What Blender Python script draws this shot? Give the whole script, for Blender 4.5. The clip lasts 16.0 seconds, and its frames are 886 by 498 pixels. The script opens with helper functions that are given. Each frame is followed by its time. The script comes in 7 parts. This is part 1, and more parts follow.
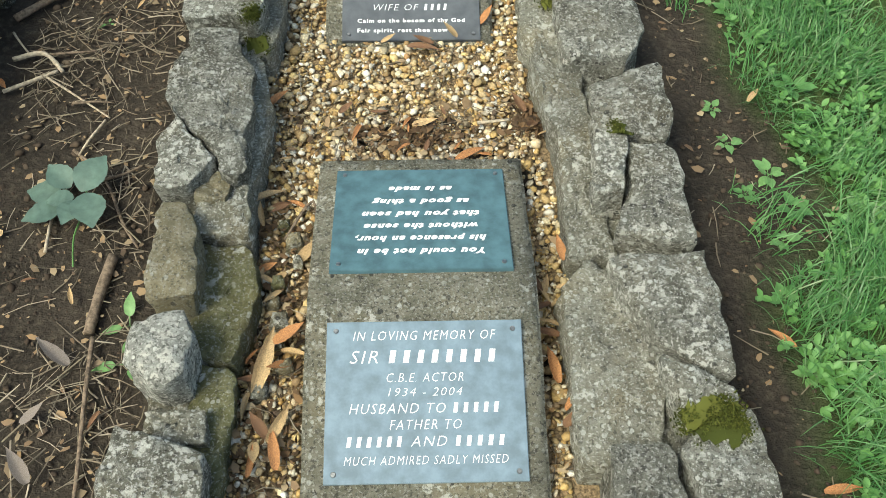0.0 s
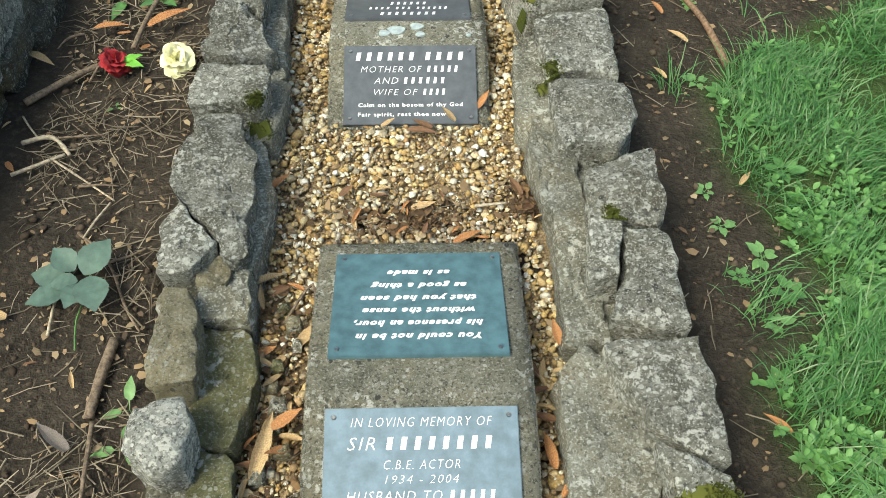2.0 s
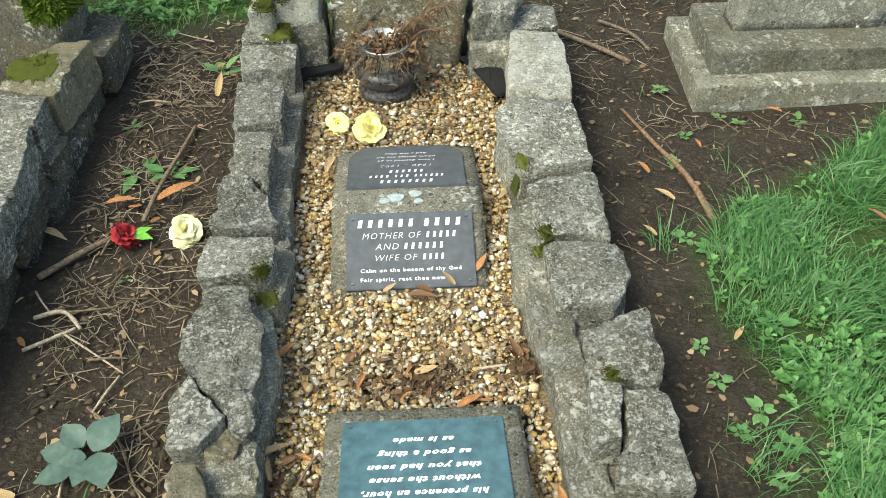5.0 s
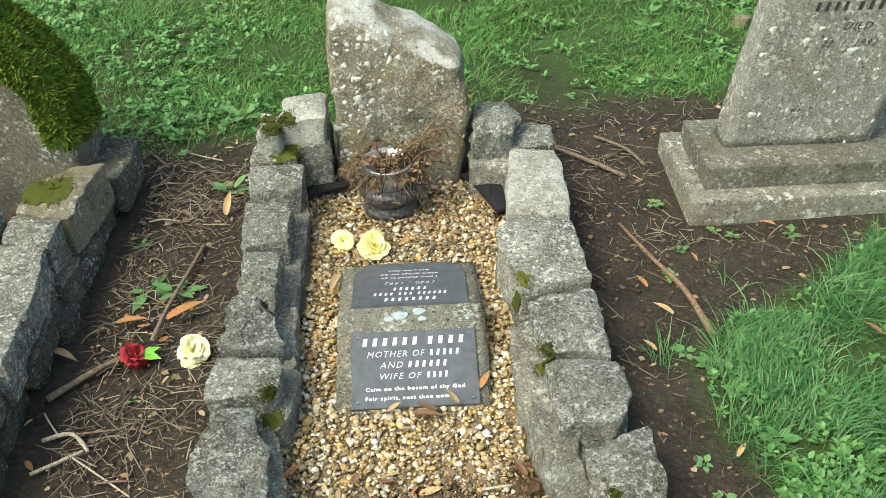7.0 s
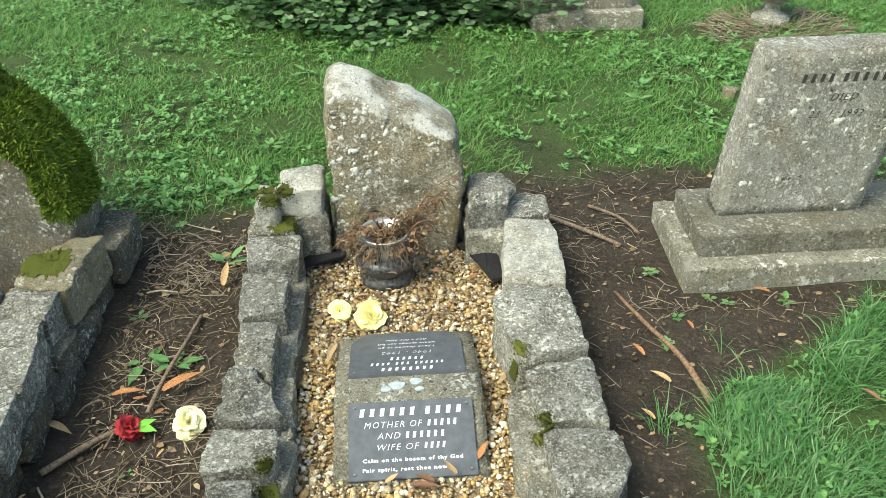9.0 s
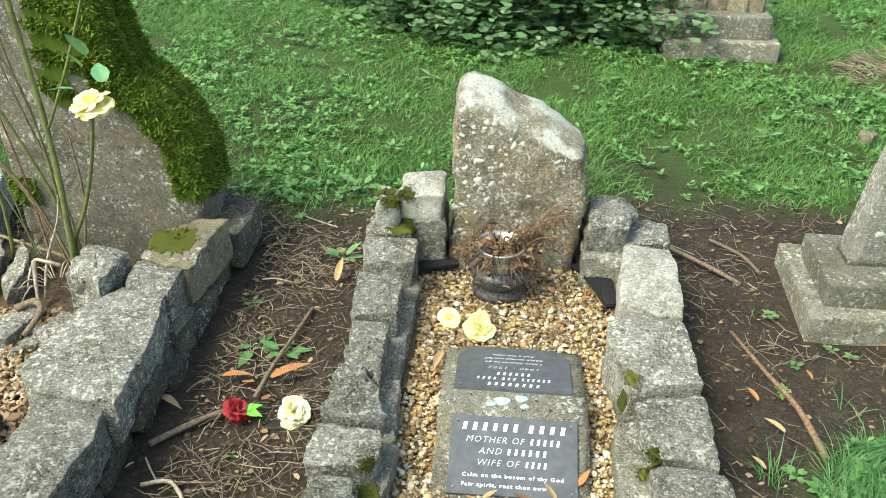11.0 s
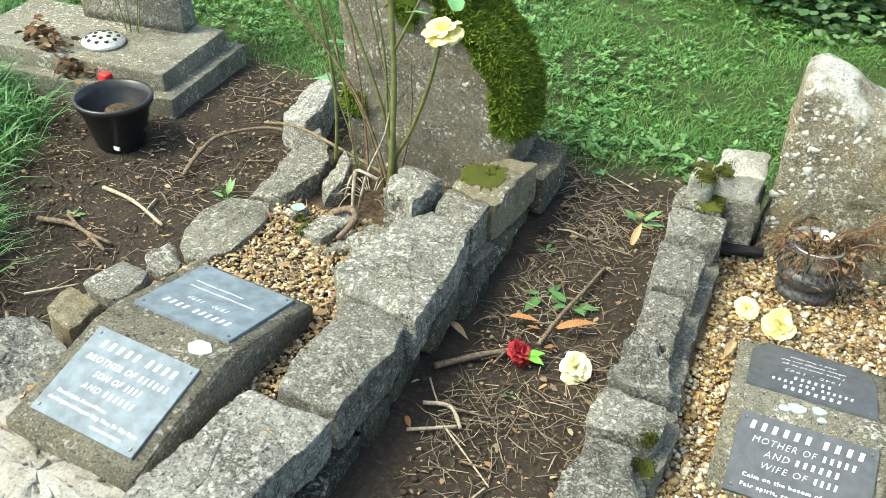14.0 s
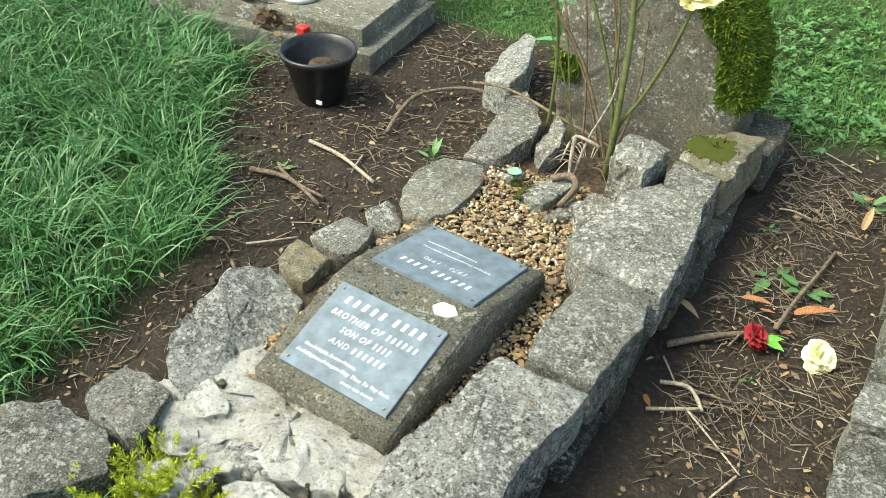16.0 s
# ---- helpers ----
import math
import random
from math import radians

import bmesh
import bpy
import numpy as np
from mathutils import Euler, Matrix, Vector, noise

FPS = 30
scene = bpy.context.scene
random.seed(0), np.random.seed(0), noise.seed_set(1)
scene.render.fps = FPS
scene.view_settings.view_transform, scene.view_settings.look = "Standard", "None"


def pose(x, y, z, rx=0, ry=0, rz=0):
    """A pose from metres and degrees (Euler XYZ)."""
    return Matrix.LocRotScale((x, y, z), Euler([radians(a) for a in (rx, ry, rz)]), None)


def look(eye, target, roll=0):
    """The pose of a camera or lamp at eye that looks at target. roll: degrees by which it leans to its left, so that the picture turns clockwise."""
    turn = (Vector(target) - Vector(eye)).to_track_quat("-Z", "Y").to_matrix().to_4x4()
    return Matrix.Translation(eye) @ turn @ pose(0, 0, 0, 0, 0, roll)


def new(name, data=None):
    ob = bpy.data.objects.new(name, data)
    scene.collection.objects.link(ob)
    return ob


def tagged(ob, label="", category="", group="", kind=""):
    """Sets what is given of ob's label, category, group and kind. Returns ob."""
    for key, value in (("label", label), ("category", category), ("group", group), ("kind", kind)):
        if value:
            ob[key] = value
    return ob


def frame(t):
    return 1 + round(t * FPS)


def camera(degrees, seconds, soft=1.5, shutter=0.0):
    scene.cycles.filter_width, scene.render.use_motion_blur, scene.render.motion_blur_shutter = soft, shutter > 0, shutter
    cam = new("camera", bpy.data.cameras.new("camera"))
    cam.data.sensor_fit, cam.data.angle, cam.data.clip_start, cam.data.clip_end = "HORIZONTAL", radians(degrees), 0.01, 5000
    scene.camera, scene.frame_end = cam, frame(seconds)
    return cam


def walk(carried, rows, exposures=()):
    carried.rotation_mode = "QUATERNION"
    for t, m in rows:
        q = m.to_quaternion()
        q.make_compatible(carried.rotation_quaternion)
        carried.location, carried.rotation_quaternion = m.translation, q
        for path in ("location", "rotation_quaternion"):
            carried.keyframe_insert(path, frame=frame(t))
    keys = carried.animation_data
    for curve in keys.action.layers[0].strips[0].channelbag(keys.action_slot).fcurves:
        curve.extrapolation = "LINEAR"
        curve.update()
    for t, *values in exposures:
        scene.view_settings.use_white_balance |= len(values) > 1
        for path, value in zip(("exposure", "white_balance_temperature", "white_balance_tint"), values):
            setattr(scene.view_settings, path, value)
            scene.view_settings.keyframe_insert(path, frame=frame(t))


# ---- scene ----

# ---------------------------------------------------------------- camera
cam = camera(52.0, 16.0, soft=0.85)
PATH = [
    (0, (-0.002, -0.83, 1.487), (0.043, 0.306, -0.158), 1.0),
    (0.5, (0.002, -0.824, 1.499), (0.046, 0.348, -0.121), 0.8),
    (1, (0.0, -0.815, 1.51), (0.046, 0.384, -0.09), 0.8),
    (1.5, (0.005, -0.812, 1.521), (0.049, 0.412, -0.06), 0.9),
    (2, (0.008, -0.806, 1.536), (0.049, 0.435, -0.032), 0.7),
    (2.5, (0.008, -0.806, 1.546), (0.052, 0.458, -0.004), 0.7),
    (3, (0.015, -0.808, 1.556), (0.056, 0.481, 0.027), 0.4),
    (3.5, (0.017, -0.807, 1.573), (0.059, 0.506, 0.064), -0.1),
    (4, (0.013, -0.799, 1.589), (0.059, 0.55, 0.113), -0.5),
    (4.5, (0.009, -0.791, 1.61), (0.056, 0.62, 0.193), -1.1),
    (5, (0.003, -0.789, 1.624), (0.054, 0.665, 0.252), -0.9),
    (7.5, (0.003, -0.787, 1.716), (0.062, 0.831, 0.542), -1.7),
    (8, (0.001, -0.795, 1.718), (0.066, 0.855, 0.591), -1.8),
    (8.2, (0.001, -0.799, 1.716), (0.067, 0.864, 0.608), -1.8),
    (10.3, (-0.02, -0.791, 1.711), (0.053, 0.894, 0.637), -1.0),
    (10.5, (-0.029, -0.784, 1.71), (-0.022, 0.907, 0.643), -0.4),
    (11, (-0.084, -0.781, 1.713), (-0.208, 0.903, 0.642), 1.0),
    (11.5, (-0.127, -0.778, 1.711), (-0.372, 0.878, 0.617), 1.9),
    (12, (-0.145, -0.772, 1.723), (-0.507, 0.844, 0.601), 1.7),
    (12.5, (-0.176, -0.771, 1.725), (-0.598, 0.819, 0.588), 1.9),
    (13, (-0.206, -0.77, 1.721), (-0.691, 0.796, 0.575), 1.9),
    (13.5, (-0.233, -0.779, 1.714), (-0.787, 0.758, 0.56), 1.8),
    (14, (-0.274, -0.795, 1.699), (-0.884, 0.709, 0.53), 2.3),
    (14.5, (-0.308, -0.808, 1.679), (-0.985, 0.658, 0.499), 3.0),
    (15, (-0.354, -0.83, 1.667), (-1.154, 0.562, 0.474), 3.0),
    (15.5, (-0.479, -0.864, 1.657), (-1.287, 0.511, 0.449), 4.8),
    (16, (-0.642, -0.912, 1.649), (-1.406, 0.464, 0.416), 1.5),
]
walk(cam, [(t, look(eye, target, roll)) for t, eye, target, roll in PATH], exposures=[(0.0, 1.0, 6800, -5), (5.0, 1.1, 6800, -5), (8.0, 1.2, 6800, -5), (12.0, 1.46, 6800, -5), (14.0, 1.53, 6800, -5), (16.0, 1.3, 6800, -5)])

# ---------------------------------------------------------------- light
world = bpy.data.worlds.new("overcast_sky")
scene.world = world
world.use_nodes = True
wn = world.node_tree.nodes
sky = wn.new("ShaderNodeTexSky")
sky.sky_type = "NISHITA"
sky.sun_disc = False
sky.sun_elevation = radians(52)
sky.sun_rotation = radians(-128)
sky.air_density, sky.dust_density, sky.ozone_density = 1.0, 4.0, 1.0
world.node_tree.links.new(sky.outputs[0], wn["Background"].inputs[0])
wn["Background"].inputs[1].default_value = 0.15
sun = new("sun", bpy.data.lights.new("sun", "SUN"))
sun.data.energy, sun.data.angle, sun.data.color = 1.5, radians(22), (1.0, 0.96, 0.9)
sun.matrix_world = look((-2.6, -2.0, 5.0), (0, 0, 0))


# ---------------------------------------------------------------- materials
def material(name, rough=0.85, metal=0.0, spec=0.3):
    m = bpy.data.materials.new(name)
    m.use_nodes = True
    b = m.node_tree.nodes["Principled BSDF"]
    b.inputs["Roughness"].default_value = rough
    b.inputs["Metallic"].default_value = metal
    b.inputs["Specular IOR Level"].default_value = spec
    return m, m.node_tree.nodes, m.node_tree.links, b


def texture(n, l, kind, scale, detail=4.0, vec=None, rough=0.55):
    t = n.new(kind)
    t.inputs["Scale"].default_value = scale
    if "Detail" in t.inputs:
        t.inputs["Detail"].default_value = detail
    if kind == "ShaderNodeTexNoise":
        t.inputs["Roughness"].default_value = rough
    if vec:
        l.new(vec, t.inputs["Vector"])
    return t


def ramp(n, l, src, stops):
    r = n.new("ShaderNodeValToRGB")
    e = r.color_ramp.elements
    while len(e) < len(stops):
        e.new(0.5)
    for k, (p, c) in zip(e, stops):
        k.position = p
        k.color = (*c, 1) if not isinstance(c, (int, float)) else (c, c, c, 1)
    l.new(src, r.inputs[0])
    return r.outputs[0]


def blend(n, l, fac, a, b, mode="MIX"):
    x = n.new("ShaderNodeMix")
    x.data_type, x.blend_type = "RGBA", mode
    for sock, v in ((x.inputs[0], fac), (x.inputs[6], a), (x.inputs[7], b)):
        if isinstance(v, (int, float)):
            sock.default_value = v
        elif isinstance(v, tuple):
            sock.default_value = (*v, 1)
        else:
            l.new(v, sock)
    return x.outputs[2]


def bump(n, l, b, height, strength, dist=0.01, normal=None):
    k = n.new("ShaderNodeBump")
    k.inputs["Strength"].default_value = strength
    k.inputs["Distance"].default_value = dist
    l.new(height, k.inputs["Height"])
    if normal:
        l.new(normal, k.inputs["Normal"])
    l.new(k.outputs[0], b.inputs["Normal"])
    return k.outputs[0]


def coords(n):
    return n.new("ShaderNodeTexCoord").outputs["Object"]


def geo_random(n, l, island=True):
    return n.new("ShaderNodeNewGeometry").outputs["Random Per Island"] if island else n.new("ShaderNodeObjectInfo").outputs["Random"]


def rosettes(n, l, vec, scale, reach):
    """Round spots of uneven size, one to a cell: 1 inside a spot, 0 outside."""
    cell = texture(n, l, "ShaderNodeTexVoronoi", scale, 0, vec)
    pick = n.new("ShaderNodeSeparateColor")
    l.new(cell.outputs["Color"], pick.inputs[0])
    wide = n.new("ShaderNodeMath")
    wide.operation = "MULTIPLY_ADD"
    l.new(pick.outputs[0], wide.inputs[0])
    wide.inputs[1].default_value, wide.inputs[2].default_value = reach * 1.5, -reach * 0.5
    gap = n.new("ShaderNodeMath")
    gap.operation = "SUBTRACT"
    l.new(wide.outputs[0], gap.inputs[0])
    l.new(cell.outputs["Distance"], gap.inputs[1])
    return ramp(n, l, gap.outputs[0], [(0.0, 0.0), (0.09, 1.0)])


def stone_material(name, base, dark, light, lichen=0.5, black=0.5, scale=1.0, ochre=0.0, crown=0.0):
    """Weathered limestone: mottled, pitted, with pale lichen blotches and black specks; crown: white crust on upward faces."""
    m, n, l, b = material(name, 0.92, 0, 0.2)
    v = coords(n)
    big = texture(n, l, "ShaderNodeTexNoise", 6 * scale, 5, v)
    mid = texture(n, l, "ShaderNodeTexNoise", 34 * scale, 8, v, 0.72)
    fine = texture(n, l, "ShaderNodeTexNoise", 190 * scale, 5, v, 0.75)
    c = blend(n, l, ramp(n, l, big.outputs[0], [(0.38, 0.0), (0.62, 1.0)]), dark, base)
    c = blend(n, l, ramp(n, l, mid.outputs[0], [(0.46, 0.0), (0.68, 0.75)]), c, light)
    if ochre:
        o = texture(n, l, "ShaderNodeTexNoise", 9 * scale, 4, v)
        c = blend(n, l, ramp(n, l, o.outputs[0], [(0.5, 0.0), (0.66, ochre)]), c, (0.25, 0.19, 0.085))
    ln = texture(n, l, "ShaderNodeTexNoise", 60 * scale, 4, v, 0.6)
    lp = texture(n, l, "ShaderNodeTexNoise", 10 * scale, 3, v)
    spots = ramp(n, l, ln.outputs[0], [(0.54, 0.0), (0.60, 1.0)])
    patch = ramp(n, l, lp.outputs[0], [(0.58 - 0.25 * lichen, 0.0), (0.66 - 0.2 * lichen, 0.95)])
    c = blend(n, l, blend(n, l, 1.0, spots, patch, "MULTIPLY"), c, (0.55, 0.54, 0.48))
    if crown:
        nz = n.new("ShaderNodeSeparateXYZ")
        l.new(n.new("ShaderNodeNewGeometry").outputs["Normal"], nz.inputs[0])
        add = n.new("ShaderNodeMath")
        l.new(nz.outputs[2], add.inputs[0])
        l.new(ramp(n, l, mid.outputs[0], [(0.3, 0.0), (0.7, 0.35)]), add.inputs[1])
        hole = blend(n, l, 1.0, ramp(n, l, add.outputs[0], [(0.40, 0.0), (0.56, crown)]), ramp(n, l, lp.outputs[0], [(0.42, 0.1), (0.56, 1.0)]), "MULTIPLY")
        c = blend(n, l, hole, c, (0.58, 0.58, 0.54))
    # dark grey rosettes about a centimetre across, and small black grains
    warp = texture(n, l, "ShaderNodeTexNoise", 40 * scale, 3, v)
    shifted = n.new("ShaderNodeVectorMath")
    shifted.operation = "MULTIPLY_ADD"
    l.new(warp.outputs["Color"], shifted.inputs[0])
    shifted.inputs[1].default_value = (0.012, 0.012, 0.012)
    l.new(v, shifted.inputs[2])
    bp = texture(n, l, "ShaderNodeTexNoise", 13 * scale, 3, v)
    size = ramp(n, l, bp.outputs[0], [(0.42 - 0.08 * black, 0.0), (0.58, min(1.0, 0.5 + 0.5 * black))])
    c = blend(n, l, blend(n, l, 1.0, rosettes(n, l, shifted.outputs[0], 58 * scale, 0.42), size, "MULTIPLY"), c, (0.06, 0.059, 0.052))
    bv = texture(n, l, "ShaderNodeTexNoise", 150 * scale, 3, v, 0.6)
    specks = ramp(n, l, bv.outputs[0], [(0.585 - 0.03 * black, 0.0), (0.63 - 0.03 * black, 0.4 + 0.3 * black)])
    c = blend(n, l, specks, c, (0.05, 0.048, 0.04))
    wp = texture(n, l, "ShaderNodeTexNoise", 17 * scale, 3, v)
    gate = ramp(n, l, wp.outputs[0], [(0.46 - 0.12 * lichen, 0.0), (0.58, min(1.0, 0.35 + 0.6 * lichen))])
    c = blend(n, l, blend(n, l, 1.0, rosettes(n, l, shifted.outputs[0], 88 * scale, 0.52), gate, "MULTIPLY"), c, (0.64, 0.64, 0.59))
    white = ramp(n, l, fine.outputs[0], [(0.545, 0.0), (0.60, 0.75 if lichen > 0.3 else 0.4)])
    c = blend(n, l, white, c, (0.58, 0.575, 0.52))
    hv = n.new("ShaderNodeHueSaturation")
    mr = n.new("ShaderNodeMapRange")
    l.new(geo_random(n, l, False), mr.inputs[0])
    mr.inputs[3].default_value, mr.inputs[4].default_value = 0.8, 1.2
    l.new(mr.outputs[0], hv.inputs["Value"])
    l.new(c, hv.inputs["Color"])
    l.new(hv.outputs[0], b.inputs["Base Color"])
    k = bump(n, l, b, mid.outputs[0], 0.9, 0.016)
    bump(n, l, b, fine.outputs[0], 1.0, 0.007, k)
    return m


def plain_material(name, col, rough=0.7, spec=0.3, metal=0.0, grain=60.0, amount=0.35, bumpy=0.3, random_tone=0.0, col2=None):
    m, n, l, b = material(name, rough, metal, spec)
    t = texture(n, l, "ShaderNodeTexNoise", grain, 5, coords(n), 0.6)
    lo = tuple(x * (1 - amount) for x in col)
    hi = col2 or tuple(min(1.0, x * (1 + amount)) for x in col)
    c = blend(n, l, ramp(n, l, t.outputs[0], [(0.35, 0.0), (0.65, 1.0)]), lo, hi)
    if random_tone:
        hv = n.new("ShaderNodeHueSaturation")
        mr = n.new("ShaderNodeMapRange")
        l.new(geo_random(n, l, True), mr.inputs[0])
        mr.inputs[3].default_value, mr.inputs[4].default_value = 1 - random_tone, 1 + random_tone
        l.new(mr.outputs[0], hv.inputs["Value"])
        l.new(c, hv.inputs["Color"])
        c = hv.outputs[0]
    l.new(c, b.inputs["Base Color"])
    if bumpy:
        bump(n, l, b, t.outputs[0], bumpy, 0.004)
    return m


def island_material(name, colours, rough=0.6, spec=0.35, grain=0.0, translucent=0.0, island=True):
    """One colour for each loose piece, out of a ramp."""
    m, n, l, b = material(name, rough, 0, spec)
    stops = [(i / max(1, len(colours) - 1), c) for i, c in enumerate(colours)]
    c = ramp(n, l, geo_random(n, l, island), stops)
    if grain:
        t = texture(n, l, "ShaderNodeTexNoise", grain, 3, coords(n))
        c = blend(n, l, 0.8, c, ramp(n, l, t.outputs[0], [(0.3, 0.55), (0.7, 1.25)]), "MULTIPLY")
        bump(n, l, b, t.outputs[0], 0.3, 0.002)
    l.new(c, b.inputs["Base Color"])
    if translucent:
        tr = n.new("ShaderNodeBsdfTranslucent")
        l.new(c, tr.inputs[0])
        mx = n.new("ShaderNodeMixShader")
        mx.inputs[0].default_value = translucent
        l.new(b.outputs[0], mx.inputs[1])
        l.new(tr.outputs[0], mx.inputs[2])
        l.new(mx.outputs[0], n["Material Output"].inputs[0])
    return m


LIMESTONE = stone_material("weathered_limestone", (0.21, 0.205, 0.172), (0.11, 0.106, 0.083), (0.40, 0.395, 0.345), 0.65, 0.95, 1.0, 0.15)
# darker, browner limestone with little lichen, mostly for the lower wall courses
LIMESTONE_DARK = stone_material("dark_limestone", (0.10, 0.095, 0.072), (0.05, 0.047, 0.035), (0.18, 0.172, 0.13), 0.15, 0.5, 1.0, 0.4)
LIMESTONE_PALE = stone_material("pale_limestone", (0.29, 0.287, 0.255), (0.14, 0.138, 0.118), (0.56, 0.56, 0.51), 1.1, 1.0)
LIMESTONE_WHITE = stone_material("whitened_limestone", (0.44, 0.435, 0.38), (0.25, 0.242, 0.195), (0.66, 0.655, 0.59), 0.8, 0.4, 1.0, 0.2)
SANDSTONE = stone_material("buff_sandstone", (0.28, 0.245, 0.155), (0.165, 0.145, 0.092), (0.41, 0.37, 0.265), 0.2, 0.4, 1.0, 0.4)
MORTAR = stone_material("old_mortar", (0.235, 0.226, 0.18), (0.135, 0.128, 0.096), (0.37, 0.36, 0.295), 0.45, 0.6, 1.0, 0.3)
BOOKSTONE = stone_material("memorial_sandstone", (0.225, 0.213, 0.163), (0.14, 0.133, 0.097), (0.31, 0.296, 0.238), 0.25, 0.95, 1.0, 0.25)
HEADSTONE = stone_material("headstone_limestone", (0.22, 0.195, 0.133), (0.14, 0.122, 0.077), (0.31, 0.284, 0.21), 0.4, 0.45, 1.0, 0.5, 0.8)
ALGAE = stone_material("algae_stained_stone", (0.165, 0.158, 0.072), (0.085, 0.085, 0.036), (0.27, 0.252, 0.14), 0.15, 0.35, 1.0, 0.3)
BOULDER = stone_material("boulder_limestone", (0.185, 0.17, 0.13), (0.115, 0.106, 0.078), (0.255, 0.24, 0.195), 0.3, 0.4, 1.0, 0.25)
CEMENT = stone_material("white_cement", (0.72, 0.70, 0.63), (0.36, 0.32, 0.24), (0.88, 0.87, 0.82), 1.2, 0.15, 1.0, 0.25)
SLATE_BLUE = plain_material("blue_grey_slate", (0.135, 0.185, 0.225), 0.5, 0.4, 0.0, 30, 0.22, 0.1)
SLATE_GREEN = plain_material("green_blue_slate", (0.065, 0.125, 0.145), 0.5, 0.4, 0.0, 30, 0.25, 0.1)
SLATE_PALE = plain_material("pale_blue_slate", (0.14, 0.175, 0.205), 0.55, 0.35, 0.0, 22, 0.25, 0.1)
SLATE_GREY = plain_material("dark_grey_slate", (0.075, 0.082, 0.092), 0.5, 0.4, 0.0, 30, 0.2, 0.1)
LETTER = plain_material("white_letter_paint", (0.75, 0.76, 0.76), 0.6, 0.3, 0, 200, 0.1, 0)
LETTER_DARK = plain_material("dark_letter_paint", (0.035, 0.033, 0.03), 0.7, 0.3, 0, 200, 0.2, 0)
SCREW = plain_material("steel_screw", (0.2, 0.2, 0.2), 0.4, 0.5, 0.9, 300, 0.2, 0)


# ---------------------------------------------------------------- mesh helpers
def smooth(me, on=True):
    me.polygons.foreach_set("use_smooth", [on] * len(me.polygons))
    return me


def mesh_from(name, verts, faces, mat, shade=True):
    me = bpy.data.meshes.new(name)
    me.from_pydata([tuple(v) for v in verts], [], faces)
    me.materials.append(mat)
    smooth(me, shade)
    me.update()
    return me


def put(name, me, parent=None, label="", m=None):
    ob = new(name, me)
    if parent is not None:
        ob.parent = parent
    if m is not None:
        ob.matrix_basis = m
    if label:
        ob["label"] = label
    return ob


def part(name, bm, mat, parent, label="", shade=False):
    me = bpy.data.meshes.new(name)
    bm.to_mesh(me)
    bm.free()
    me.materials.append(mat)
    smooth(me, shade)
    return put(name, me, parent, label)


def thing(name, label, category, x=0, y=0, z=0, group="", kind="", rz=0):
    e = new(name)
    e.empty_display_size = 0.05
    e.matrix_basis = pose(x, y, z, 0, 0, rz)
    return tagged(e, label, category, group, kind)


def fbm(p, octaves=4):
    return noise.fractal(p, 1.0, 2.0, octaves)


def outline(corners, step=0.02, bulge=0.0):
    """A closed outline through corners, cut into short steps with the corners eased."""
    pts = [Vector((*c, 0)) for c in corners]
    k = len(pts)
    area = sum(pts[i].x * pts[(i + 1) % k].y - pts[(i + 1) % k].x * pts[i].y for i in range(k))
    if area < 0:
        pts.reverse()
    out = []
    for i in range(k):
        a, b = pts[i], pts[(i + 1) % k]
        m = max(2, int((b - a).length / step))
        out += [a.lerp(b, j / m) for j in range(m)]
    out = [(out[i - 1] + out[i] * 4 + out[(i + 1) % len(out)]) / 6 for i in range(len(out))]
    return out


